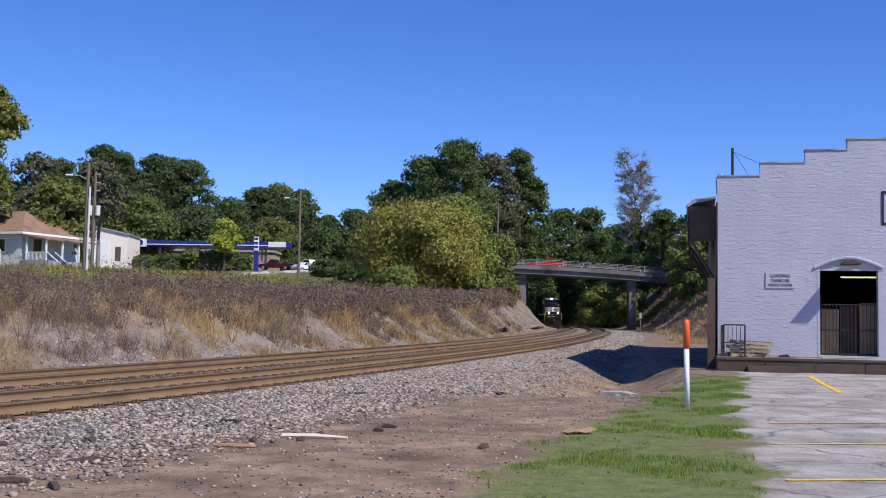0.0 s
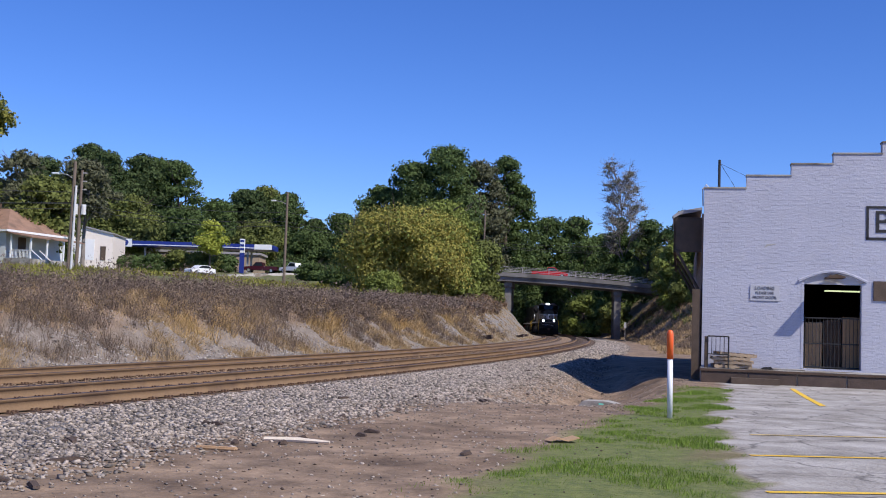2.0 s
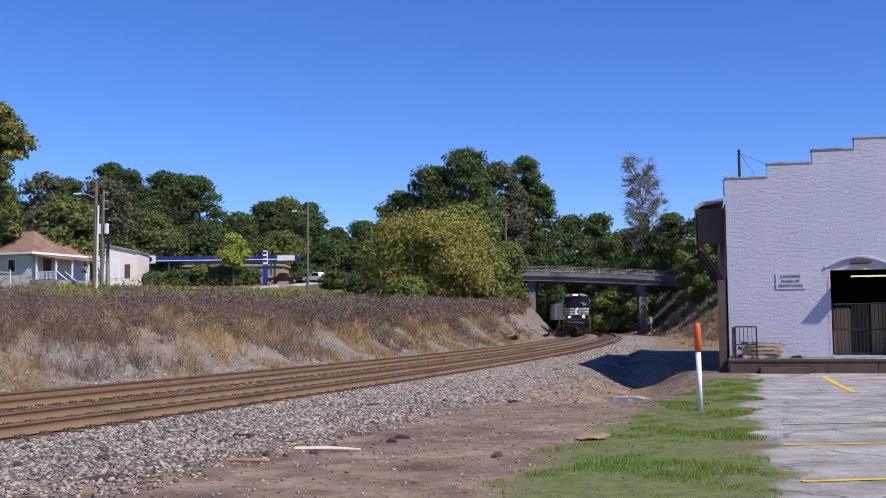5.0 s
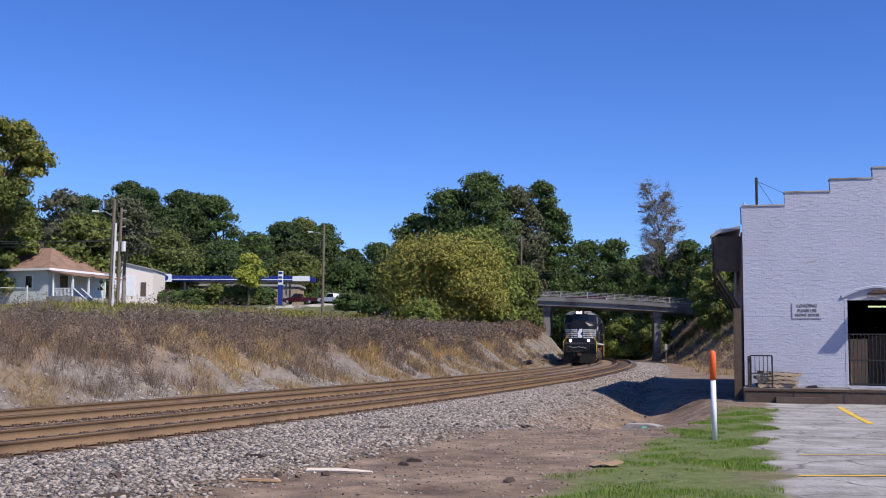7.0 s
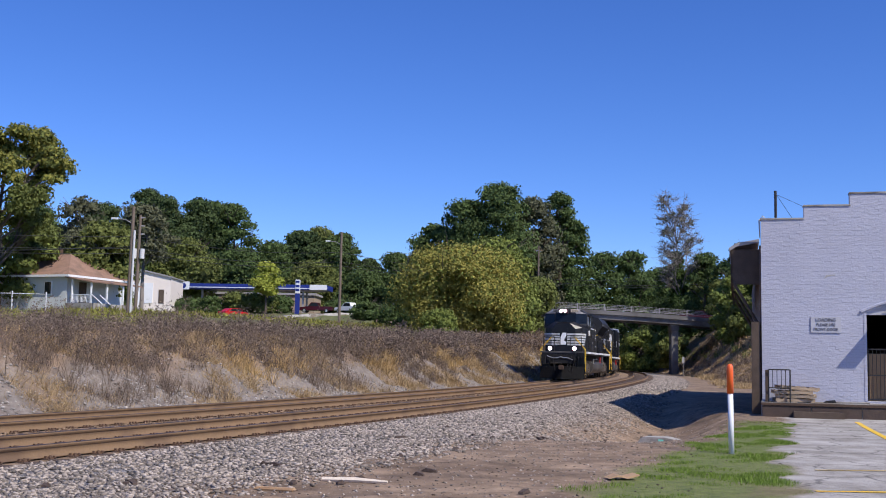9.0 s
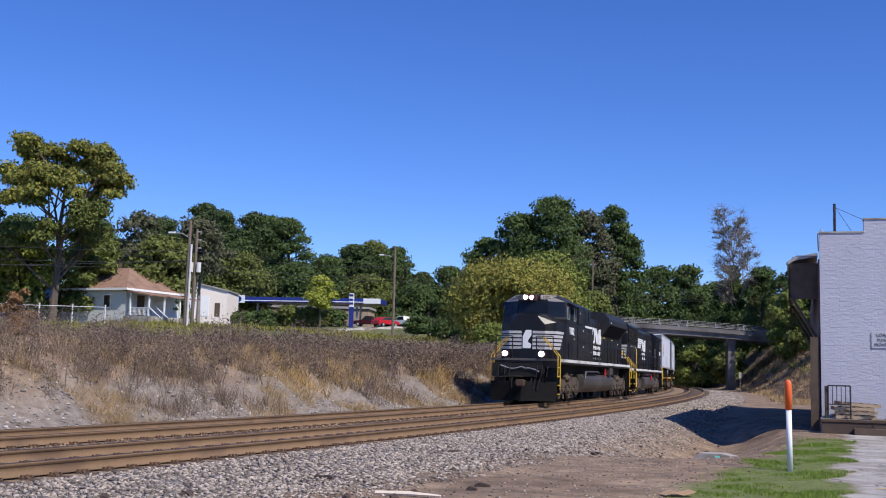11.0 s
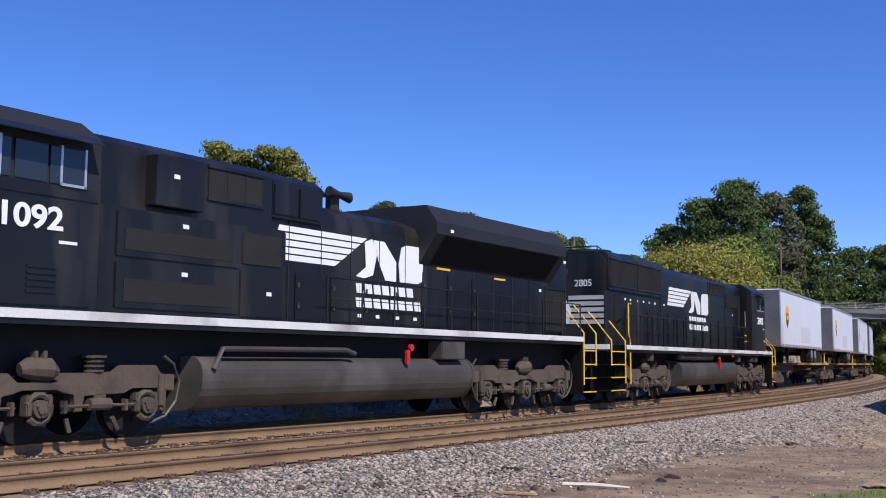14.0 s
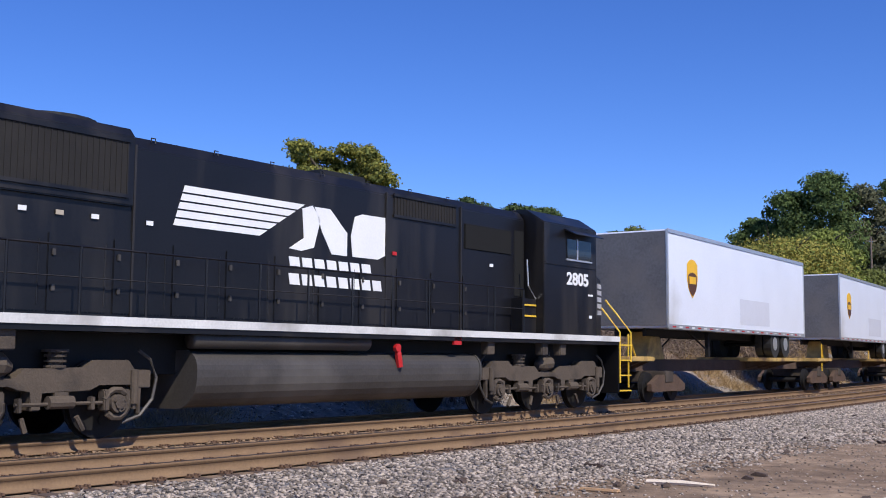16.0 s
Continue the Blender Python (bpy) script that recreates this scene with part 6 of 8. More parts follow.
# ---- houses and sheds on the hill ----
def build_house():
    z = gz(-38.3, 100)
    h = thing("house", "pale one-storey house with a brown hipped roof and a porch", "house", pose(-41.2, 105.18, z + 0.75, 0, 0, -20))
    bm = B()
    box(bm, -3.6, 4.2, -4, 4, -1.2, 2.75)
    part("wall", bm, M_HOUSE, h, "pale boarded walls")
    bm = B()
    prism(bm, [(-3.6, -1.2), (4.2, -1.2), (4.2, 0.0), (-3.6, 0.0)], -3.98, 3.98, "y")
    part("foundation", bm, M_CONCRETE, h)
    bm = B()
    e = [bm.verts.new(c) for c in ((-4.2, -4.6, 2.7), (4.8, -4.6, 2.7), (4.8, 4.6, 2.7), (-4.2, 4.6, 2.7))]
    r = [bm.verts.new(c) for c in ((-0.4, 0, 5.1), (1.0, 0, 5.1))]
    for f in ((e[0], e[1], r[1], r[0]), (e[1], e[2], r[1]), (e[2], e[3], r[0], r[1]), (e[3], e[0], r[0]), (e[3], e[2], e[1], e[0])):
        bm.faces.new(f)
    roof = part("roof", bm, M_HOUSEROOF, h, "brown shingle hipped roof")
    bm = B()
    box(bm, -0.6, -0.2, -0.25, 0.25, 4.8, 5.7, 0.02)
    part("chimney", bm, M_RUST, roof)
    for a in ((-4.25, 4.85, -4.65, -4.55), (4.75, 4.85, -4.6, 4.6)):
        bm = B()
        box(bm, a[0], a[1], a[2], a[3], 2.55, 2.75)
        part("fascia", bm, M_WHITE, h, "white eave board")
    # porch to the side
    bm = B()
    prism(bm, [(4.2, 2.5), (7.4, 2.0), (7.4, 2.1), (4.2, 2.62)], -4.4, 3.0, "y")
    part("porch_roof", bm, M_HOUSEROOF, h, "low brown porch roof")
    bm = B()
    box(bm, 4.2, 7.2, -4.2, 2.8, -0.8, 0.15)
    part("porch_floor", bm, M_CONCRETE, h)
    for y in (-4.1, -1.9, 0.4, 2.6):
        bm = B()
        box(bm, 7.0, 7.15, y - 0.07, y + 0.07, 0.15, 2.05)
        part("porch_post", bm, M_WHITE, h, "white porch post")
    for y in (-4.1,):
        bm = B()
        box(bm, 4.9, 7.0, y - 0.03, y + 0.03, 0.85, 0.93)
        for k in range(14):
            box(bm, 4.95 + k * 0.15, 4.99 + k * 0.15, y - 0.02, y + 0.02, 0.2, 0.86)
        part("porch_rail", bm, M_WHITE, h, "white porch railing")
    bm = B()
    box(bm, 4.85, 4.98, -4.2, -4.05, 0.15, 2.3)
    part("porch_post", bm, M_WHITE, h)
    bm = B()
    tube(bm, [(7.2, -4.1, 0.9), (8.6, -4.3, 0.0)], 0.05, 5)
    tube(bm, [(7.2, -3.0, 0.9), (8.6, -3.2, 0.0)], 0.05, 5)
    part("stair_rail", bm, M_WHITE, h)
    for x in (-1.2, 2.0):
        bm = B()
        box(bm, x - 0.45, x + 0.45, -4.06, -4.0, 0.9, 2.2)
        w = part("window", bm, M_WHITE, h, "white-framed window")
        bm = B()
        box(bm, x - 0.36, x + 0.36, -4.075, -4.055, 1.0, 2.1)
        part("pane", bm, M_GLASS, w)
    bm = B()
    box(bm, 4.19, 4.26, -2.4, -1.4, 0.15, 2.2)
    part("door", bm, M_DARKWOOD, h, "dark porch door")


def build_yellow_building():
    z = gz(-52, 86)
    h = thing("cream_building", "cream stucco flat-roofed building with white doors", "building", pose(-57.5, 89.0, z + 0.2, 0, 0, 14))
    bm = B()
    box(bm, -8, 4.6, -3.5, 6, -0.6, 6.3)
    part("wall", bm, M_STUCCO, h, "cream stucco walls")
    bm = B()
    box(bm, -8.15, 4.75, -3.65, 6.15, 6.3, 6.6)
    part("cornice", bm, M_WHITE, h, "white cornice")
    for x in (0.0, 2.1, -3.0, -5.2):
        bm = B()
        box(bm, x - 0.6, x + 0.6, -3.56, -3.5, 0.05, 2.3)
        d = part("door", bm, M_WHITE, h, "white door")
        bm = B()
        tube(bm, [(x - 0.7, -3.56, 2.3), (x - 0.4, -3.58, 2.62), (x, -3.58, 2.72), (x + 0.4, -3.58, 2.62), (x + 0.7, -3.56, 2.3)], 0.07, 5)
        part("arch", bm, M_STUCCO, d)
    bm = B()
    box(bm, 0.2, 1.5, -3.56, -3.5, 4.2, 4.9)
    part("wall_sign", bm, M_DARKWOOD, h, "small dark wall sign")
    bm = B()
    box(bm, 4.58, 4.64, -1.3, -0.3, 1.2, 2.5)
    part("side_window", bm, M_GLASS, h)
    bm = B()
    box(bm, 4.58, 4.64, 1.0, 2.0, 1.2, 2.5)
    part("side_window", bm, M_GLASS, h)
    z2 = gz(-47, 100)
    g = thing("grey_shed", "low grey shed behind the fence", "shed", pose(-46.5, 108, z2 - 0.1, 0, 0, 10))
    bm = B()
    box(bm, -6, 6, -3, 3, 0, 3.0)
    part("wall", bm, M_METALROOF, g, "grey sheet walls")
    bm = B()
    prism(bm, [(-3.3, 2.95), (3.3, 2.95), (0.0, 4.0)], -6.3, 6.3, "x")
    part("roof", bm, M_METALROOF, g)


def build_garage():
    z = gz(-47, 165)
    g = thing("white_garage", "white garage with two roller doors and a low gable", "garage", pose(-52.2, 168, z + 1.5, 0, 0, 4))
    bm = B()
    prism(bm, [(-4.2, -2.0), (4.2, -2.0), (4.2, 4.0), (-0.5, 5.0), (-4.2, 4.6)], -3, 6, "y")
    part("wall", bm, mat("pinkish white siding", (0.82, 0.73, 0.65), 0.7, 0.06), g, "off-white siding")
    bm = B()
    prism(bm, [(-4.5, 4.55), (-0.5, 5.0), (4.4, 3.95), (4.4, 4.12), (-0.5, 5.18), (-4.5, 4.75)], -3.3, 6.2, "y")
    part("roof", bm, M_METALROOF, g)
    for x0, x1, m_ in ((-1.6, 1.5, M_WHITE), (2.4, 3.2, M_DARKWOOD)):
        bm = B()
        box(bm, x0, x1, -3.06, -3.0, 0, 3.1 if x1 < 2 else 2.1)
        part("door", bm, m_, g)


def build_station():
    z = gz(-38, 190)
    s = thing("gas_station_canopy", "long blue and white fuel station canopy on posts", "canopy", pose(-40.5, 192, z, 0, 0, -3))
    bm = B()
    box(bm, -13.0, 13.4, -3, 3, 4.2, 5.1, 0.05)
    part("fascia", bm, M_BLUE, s, "dark blue fascia")
    for z0, z1 in ((4.38, 4.52),):
        bm = B()
        box(bm, -12.5, 13.03, -3.04, -3.0, z0, z1)
        part("stripe", bm, M_WHITE, s, "white stripe")
    bm = B()
    box(bm, 10.4, 13.46, -3.06, -3.0, 4.2, 5.1, 0.02)
    part("end_sign", bm, M_WHITE, s, "white end sign")
    bm = B()
    box(bm, -13.06, -10.9, -3.06, -3.0, 4.0, 5.4, 0.05)
    p = part("round_sign", bm, M_WHITE, s, "white badge sign")
    bm = B()
    disc(bm, (-12.0, -3.08, 4.7), (0, 1, 0), 0.5, 0.04, 16)
    part("badge", bm, M_BLUE, p)
    for x in (-9, -3, 3, 9):
        for y in (-1.5, 1.5):
            bm = B()
            box(bm, x - 0.15, x + 0.15, y - 0.15, y + 0.15, -0.3, 4.1)
            part("post", bm, M_METALROOF, s)
    for x in (-6, 0, 6):
        bm = B()
        box(bm, x - 0.4, x + 0.4, -0.35, 0.35, -0.2, 1.9, 0.05)
        part("pump", bm, M_WHITE, s, "fuel pump")
    st = thing("station_shop", "low brown shop behind the fuel canopy", "shop", pose(-42, 203, gz(-42, 203) - 0.2))
    bm = B()
    box(bm, -13, 11, -4, 4, 0, 3.8)
    part("wall", bm, mat("tan block wall", (0.35, 0.27, 0.20), 0.8, 0.1), st)
    bm = B()
    box(bm, -13.3, 11.3, -4.3, 4.3, 3.8, 4.2)
    part("roof", bm, M_METALROOF, st)
    g = thing("price_sign", "tall blue and white price sign", "sign", pose(-29.5, 172, gz(-29.5, 172) - 0.1))
    bm = B()
    box(bm, -0.36, 0.36, -0.15, 0.15, 0.0, 3.2)
    part("base", bm, M_BLUE, g)
    bm = B()
    box(bm, -0.38, 0.38, -0.2, 0.2, 3.2, 5.4, 0.05)
    t = part("panel", bm, M_WHITE, g)
    for zz in (3.6, 4.2, 4.9):
        bm = B()
        box(bm, -0.3, 0.3, -0.23, -0.2, zz, zz + 0.35)
        part("price_bar", bm, M_BLUE, t)


build_house()
build_yellow_building()
build_garage()
build_station()

ROAD = [(40, 240), (8, 205), (-14, 184), (-24, 172), (-33, 160), (-42, 149), (-56, 134), (-80, 118), (-120, 100)]


def road_at(u):
    """A place on the hill road; u runs along its points."""
    i = min(int(u), len(ROAD) - 2)
    f = u - i
    x, y = ROAD[i][0] + (ROAD[i + 1][0] - ROAD[i][0]) * f, ROAD[i][1] + (ROAD[i + 1][1] - ROAD[i][1]) * f
    return x, y, math.atan2(ROAD[i + 1][1] - ROAD[i][1], ROAD[i + 1][0] - ROAD[i][0])


def build_road():
    for name, w0, w1, lift, m_, label in (("road", -3.2, 3.2, 0.06, M_ROAD, "grey asphalt hill road"), ("kerb", 3.2, 3.6, 0.18, M_CONCRETE, "pale concrete kerb")):
        vs, fs = [], []
        us = np.arange(0, len(ROAD) - 1.01, 0.1)
        for i, u in enumerate(us):
            x, y, a = road_at(u)
            for o in (w0, w1):
                qx, qy = x - math.sin(a) * o, y + math.cos(a) * o
                vs.append((qx, qy, gz(x, y) + lift))
                vs.append((qx, qy, gz(x, y) + lift - 1.2))
            if i:
                k, j = 4 * i, 4 * i - 4
                fs += [(j, j + 2, k + 2, k), (j + 2, j + 3, k + 3, k + 2), (j + 1, j, k, k + 1)]
        tagged(new(name, raw_mesh(name, vs, fs, m_)), label, name, kind="structure")


build_road()


# ---- cars ----
def build_car(name, paint, label, truck=False):
    c = thing(name, label, "pickup" if truck else "car")
    L, W = (2.75, 0.95) if truck else (2.3, 0.9)
    low = [(-L, 0.35), (-L, 0.95), (-L + 0.1, 1.02), (L - 1.3, 1.02), (L - 0.1, 0.85), (L, 0.7), (L, 0.35)]
    bm = B()
    prism(bm, low, -W, W, "y", 0.06)
    part("body", bm, paint, c)
    bm = B()
    cab = [(-0.5, 1.0), (-0.35, 1.65), (0.75, 1.68), (1.35, 1.0)] if truck else [(-1.9, 1.0), (-1.2, 1.45), (0.4, 1.47), (1.1, 1.0)]
    prism(bm, cab, -W * 0.86, W * 0.86, "y", 0.05)
    k = part("cabin", bm, paint, c)
    for sd in (1, -1):
        bm = B()
        win = [(x * 0.86 + 0.03, 1.04 + (z - 1.0) * 0.80) for x, z in cab]
        prism(bm, win, sd * W * 0.87 - 0.01, sd * W * 0.87 + 0.01, "y")
        part("side_glass", bm, M_GLASS, k)
    for x in (L - 0.9, -L + 0.95):
        for sd in (1, -1):
            bm = B()
            disc(bm, (x, sd * (W - 0.08), 0.34), (0, 1, 0), 0.34, 0.22, 16)
            w = part("wheel", bm, M_TYRE, c)
            bm = B()
            disc(bm, (x, sd * (W + 0.04), 0.34), (0, 1, 0), 0.2, 0.03, 12)
            part("rim", bm, M_SILVER, w)
    for sd in (1, -1):
        bm = B()
        box(bm, L - 0.04, L + 0.02, sd * 0.65 - 0.15, sd * 0.65 + 0.15, 0.68, 0.8)
        part("headlight", bm, M_WHITE, c)
    return c


WHITE_CAR = build_car("white_car", M_CARWHITE, "small white car driving down the hill road")
RED_CAR = build_car("red_car", M_CARRED, "red car driving on the hill road")
RED_PICKUP = build_car("red_pickup", M_CARRED, "red pickup crossing the road bridge", True)
DARK_CAR = build_car("dark_van", M_CARDARK, "dark car crossing the road bridge", True)
WHITE_TRUCK = build_car("white_pickup", M_CARWHITE, "white pickup waiting by the fuel station", True)
WHITE_TRUCK.matrix_basis = pose(-21.5, 176.5, gz(-21.5, 176.5) + 0.3, 0, 0, 150)
PARKED = build_car("maroon_pickup", M_CARDARK, "dark maroon pickup parked at the fuel station", True)
PARKED.matrix_basis = pose(-27.3, 178, gz(-27.3, 178) + 0.2, 0, 0, 175)


BLUE_CAR = build_car("car", M_CARBLUE, "dark blue car rolling past behind the chain fence")


# ---- utility poles, wires, fence ----
def build_pole(x, y, top, label, lamp=0, transformer=False, riser=False, lean=0.0):
    z = gz(x, y)
    p = thing("utility_pole", label, "utility pole", pose(x, y, z - 0.3, 0, lean, 0), group="utility poles")
    h = top - z + 0.3
    bm = B()
    tube(bm, [(0, 0, 0), (0, 0, h)], [0.17, 0.12], 10)
    part("shaft", bm, M_POLE, p)
    if lamp:
        bm = B()
        tube(bm, [(0, 0, h - 1.4), (0.6 * lamp, 0, h - 1.05), (1.3 * lamp, 0, h - 1.0)], 0.035, 6)
        a = part("lamp_arm", bm, M_METALROOF, p)
        bm = B()
        box(bm, min(1.2 * lamp, 1.75 * lamp), max(1.2 * lamp, 1.75 * lamp), -0.14, 0.14, h - 1.06, h - 0.92, 0.04)
        part("lamp_head", bm, M_WHITE, a)
    if transformer:
        for dx in (-0.36, 0.36):
            bm = B()
            tube(bm, [(dx, -0.1, h - 4.0), (dx, -0.1, h - 3.1)], 0.22, 12)
            part("transformer", bm, M_POLEPALE, p, "pale grey transformer can")
        for k in range(3):
            bm = B()
            box(bm, -0.1 + 0.05, 0.45, -0.05, 0.05, h - 0.3 - 0.75 * k, h - 0.2 - 0.75 * k)
            part("insulator_arm", bm, M_METALROOF, p)
    else:
        bm = B()
        box(bm, -0.75, 0.75, -0.06, 0.06, h - 0.75, h - 0.62)
        part("cross_arm", bm, M_POLE, p) if not lamp else bm.free()
    if riser:
        bm = B()
        tube(bm, [(0.22, -0.12, 0), (0.22, -0.12, h - 1.9)], 0.09, 8)
        part("riser_pipe", bm, M_POLEPALE, p, "pale riser pipe")
    return p


build_pole(-27.9, 85.0, 13.1, "weathered timber pole with a street lamp and pale riser", lamp=-1, riser=True, lean=0.5)
build_pole(-31.5, 98.0, 14.1, "timber pole with two pale transformers", transformer=True, lean=0.5)
build_pole(-15.9, 120.0, 15.3, "timber pole with a street lamp", lamp=-1)
build_pole(-52.5, 96.0, 12.0, "thin timber pole among the trees")
build_pole(8.6, 176.0, 20.0, "thin timber pole by the bridge")


def wire(pts, sag, r=0.022):
    bm = B()
    for a, b in zip(pts, pts[1:]):
        a, b = Vector(a), Vector(b)
        row = []
        for i in range(15):
            f = i / 14
            q = a + (b - a) * f
            row.append((q.x, q.y, q.z - sag * 4 * f * (1 - f)))
        tube(bm, row, r, 4, False)
    single("power_cable", bm, M_WIRE, "thin dark overhead cable between poles", "cable", group="cables")


for dz in (0.0, 0.45, 1.5):
    wire([(-60, 70, 9.2 + dz), (-31.5, 98, 10.6 + dz), (-15.9, 120, 11.6 + dz), (8.6, 176, 14.0 + dz * 0.5), (45, 200, 16 + dz)], 0.6)
wire([(-70, 84, 9.4), (-27.9, 85, 9.9)], 0.5, 0.03)
wire([(-15.9, 120, 12.8), (-45, 190, 14.5)], 0.5)


def build_fence():
    f = thing("chain_link_fence", "galvanised chain-link fence with pale posts on the bank", "fence")
    a, b = Vector((-46.0, 68.0)), Vector((-29.6, 73.0))
    n = 9
    za, zb = gz(a.x, a.y), gz(b.x, b.y) - 0.15
    for i in range(n):
        q = a + (b - a) * i / (n - 1)
        bm = B()
        z = za + (zb - za) * i / (n - 1)
        tube(bm, [(q.x, q.y, z - 0.9), (q.x, q.y, z + 1.72)], 0.05, 8)
        part("post", bm, M_POLEPALE, f, "pale steel post")
    bm = B()
    tube(bm, [(a.x, a.y, za + 1.55), (b.x, b.y, zb + 1.55)], 0.028, 6)
    part("top_rail", bm, M_POLEPALE, f, "pale top rail")
    bm = B()
    for k in range(8):
        tube(bm, [(a.x, a.y, za + 0.15 + 0.18 * k), (b.x, b.y, zb + 0.15 + 0.18 * k)], 0.0035, 3, False)
    L = (b - a).length
    for k in range(int(L / 0.2)):
        q = a + (b - a) * (k * 0.2 / L)
        z = za + (zb - za) * (k * 0.2 / L)
        tube(bm, [(q.x, q.y, z + 0.1), (q.x, q.y, z + 1.55)], 0.003, 3, False)
    part("mesh", bm, M_METALROOF, f, "wire mesh")


build_fence()


# ---- trees ----
def leaf_cloud(rng, centres, radii, count, size, squash=0.8):
    """Leaf clumps on many lobes: fine three-sided leaves outside, broader ones filling the inside."""
    k = len(centres)
    w = np.array(radii) ** 2
    outer, inner = int(count * 1.9), int(count * 0.3)
    n = outer + inner
    pick = rng.choice(k, n, p=w / w.sum())
    deep = np.arange(n) >= outer
    d = rng.normal(size=(n, 3))
    d /= np.linalg.norm(d, axis=1)[:, None]
    d[:, 2] = np.where(d[:, 2] < -0.4, -d[:, 2] * 0.6, d[:, 2])
    r = np.array(radii)[pick] * np.where(deep, 0.25 + 0.4 * rng.random(n), 0.5 + 0.58 * rng.random(n) ** 0.75)
    c = np.array(centres)[pick] + d * r[:, None] * np.array([1, 1, squash])
    nrm = d + rng.normal(size=(n, 3)) * 0.6
    nrm /= np.linalg.norm(nrm, axis=1)[:, None]
    u = np.cross(nrm, rng.normal(size=(n, 3)))
    u /= np.linalg.norm(u, axis=1)[:, None]
    v = np.cross(nrm, u)
    s = size * (np.where(deep, 1.35, 0.62) * (0.6 + 0.8 * rng.random(n)))[:, None]
    ver = np.stack([c - u * s - v * s * 0.4, c + u * s * 0.9 - v * s * 0.5 + nrm * s * 0.2, c + v * s * 1.1], 1)
    return ver.reshape(-1, 3), np.arange(n * 3).reshape(-1, 3)


def branches(bm, rng, base, height, lean, spread, n, r0, first=0.35, depth=2, rise=1.0):
    """A tapered trunk with forking limbs; returns the limb tips."""
    tips = []
    pts = [Vector(base)]
    for i in range(1, 6):
        f = i / 5
        pts.append(Vector(base) + Vector((lean[0] * f + rng.normal() * 0.02 * height * f, lean[1] * f + rng.normal() * 0.02 * height * f, height * f)))
    tube(bm, pts, [r0 * (1 - 0.16 * i) for i in range(6)], 8, False)
    for k in range(n):
        f = first + (0.97 - first) * (k + rng.random()) / n
        i = min(int(f * 5), 4)
        p = pts[i].lerp(pts[i + 1], f * 5 - i)
        a = rng.random() * 6.283
        ln = spread * (1.15 - 0.55 * f) * (0.7 + 0.5 * rng.random())
        q1 = p + Vector((math.cos(a) * ln * 0.5, math.sin(a) * ln * 0.5, ln * 0.32 * rise))
        q2 = p + Vector((math.cos(a + 0.2) * ln, math.sin(a + 0.2) * ln, ln * rise * (0.55 + 0.3 * rng.random())))
        tube(bm, [p, q1, q2], [r0 * 0.42 * (1 - f * 0.5), r0 * 0.25, r0 * 0.09], 5, False)
        tips.append(q2)
        for _ in range(depth):
            a2 = a + rng.normal() * 0.9
            q3 = q1 + Vector((math.cos(a2) * ln * 0.55, math.sin(a2) * ln * 0.55, ln * (0.2 + 0.4 * rng.random())))
            tube(bm, [q1, (q1 + q3) / 2 + Vector((0, 0, 0.05 * ln)), q3], [r0 * 0.2, r0 * 0.12, r0 * 0.05], 4, False)
            tips.append(q3)
    return tips


def tree(x, y, top, width, leaf, label, seed, lobes=16, count=5000, size=0.45, crown=0.25, trunk=None, bark=None, squash=0.8, second=None, group="trees", zbase=None, gaps=0.0):
    """crown: the share of the height below the lowest leaves."""
    rng = np.random.default_rng(seed)
    z = gz(x, y) if zbase is None else zbase
    h = top - z
    t = thing("tree", label, "tree", pose(x, y, z - 0.2), group=group)
    bm = B()
    branches(bm, rng, (0, 0, 0), h * 0.88, (rng.normal() * 0.03 * h, rng.normal() * 0.03 * h), width * 0.42, 9, trunk or h * 0.022, max(0.15, crown * 0.8))
    part("trunk", bm, bark or M_BARK, t)
    cs, rs = [], []
    ch = h * (1 - crown)
    for i in range(lobes):
        f = (i + 0.5) / lobes
        zz = h * crown + ch * f
        prof = math.sin(math.pi * min(1, 0.16 + 0.80 * f)) ** 0.65
        a = i * 2.4 + rng.random()
        rr = width * 0.5 * prof
        lob = width * (0.17 + 0.13 * rng.random()) * (1 - 0.3 * f)
        d = max(0.0, rr - lob * 0.75) * (0.25 + 0.75 * rng.random() ** 0.6)
        cs.append((math.cos(a) * d, math.sin(a) * d, min(zz, h - lob * squash)))
        rs.append(lob)
    cs.append((0, 0, h - width * 0.16 * squash - size * 0.3))
    rs.append(width * 0.16)
    v, f = leaf_cloud(rng, cs, rs, count, size, squash)
    ob = new("crown", raw_mesh("crown", v, f, leaf))
    ob.parent = t
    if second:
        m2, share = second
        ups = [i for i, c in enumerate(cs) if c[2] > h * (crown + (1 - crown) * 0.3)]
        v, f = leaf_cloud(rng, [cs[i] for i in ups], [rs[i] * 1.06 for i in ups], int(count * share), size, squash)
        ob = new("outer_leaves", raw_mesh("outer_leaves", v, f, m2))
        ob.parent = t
    return t


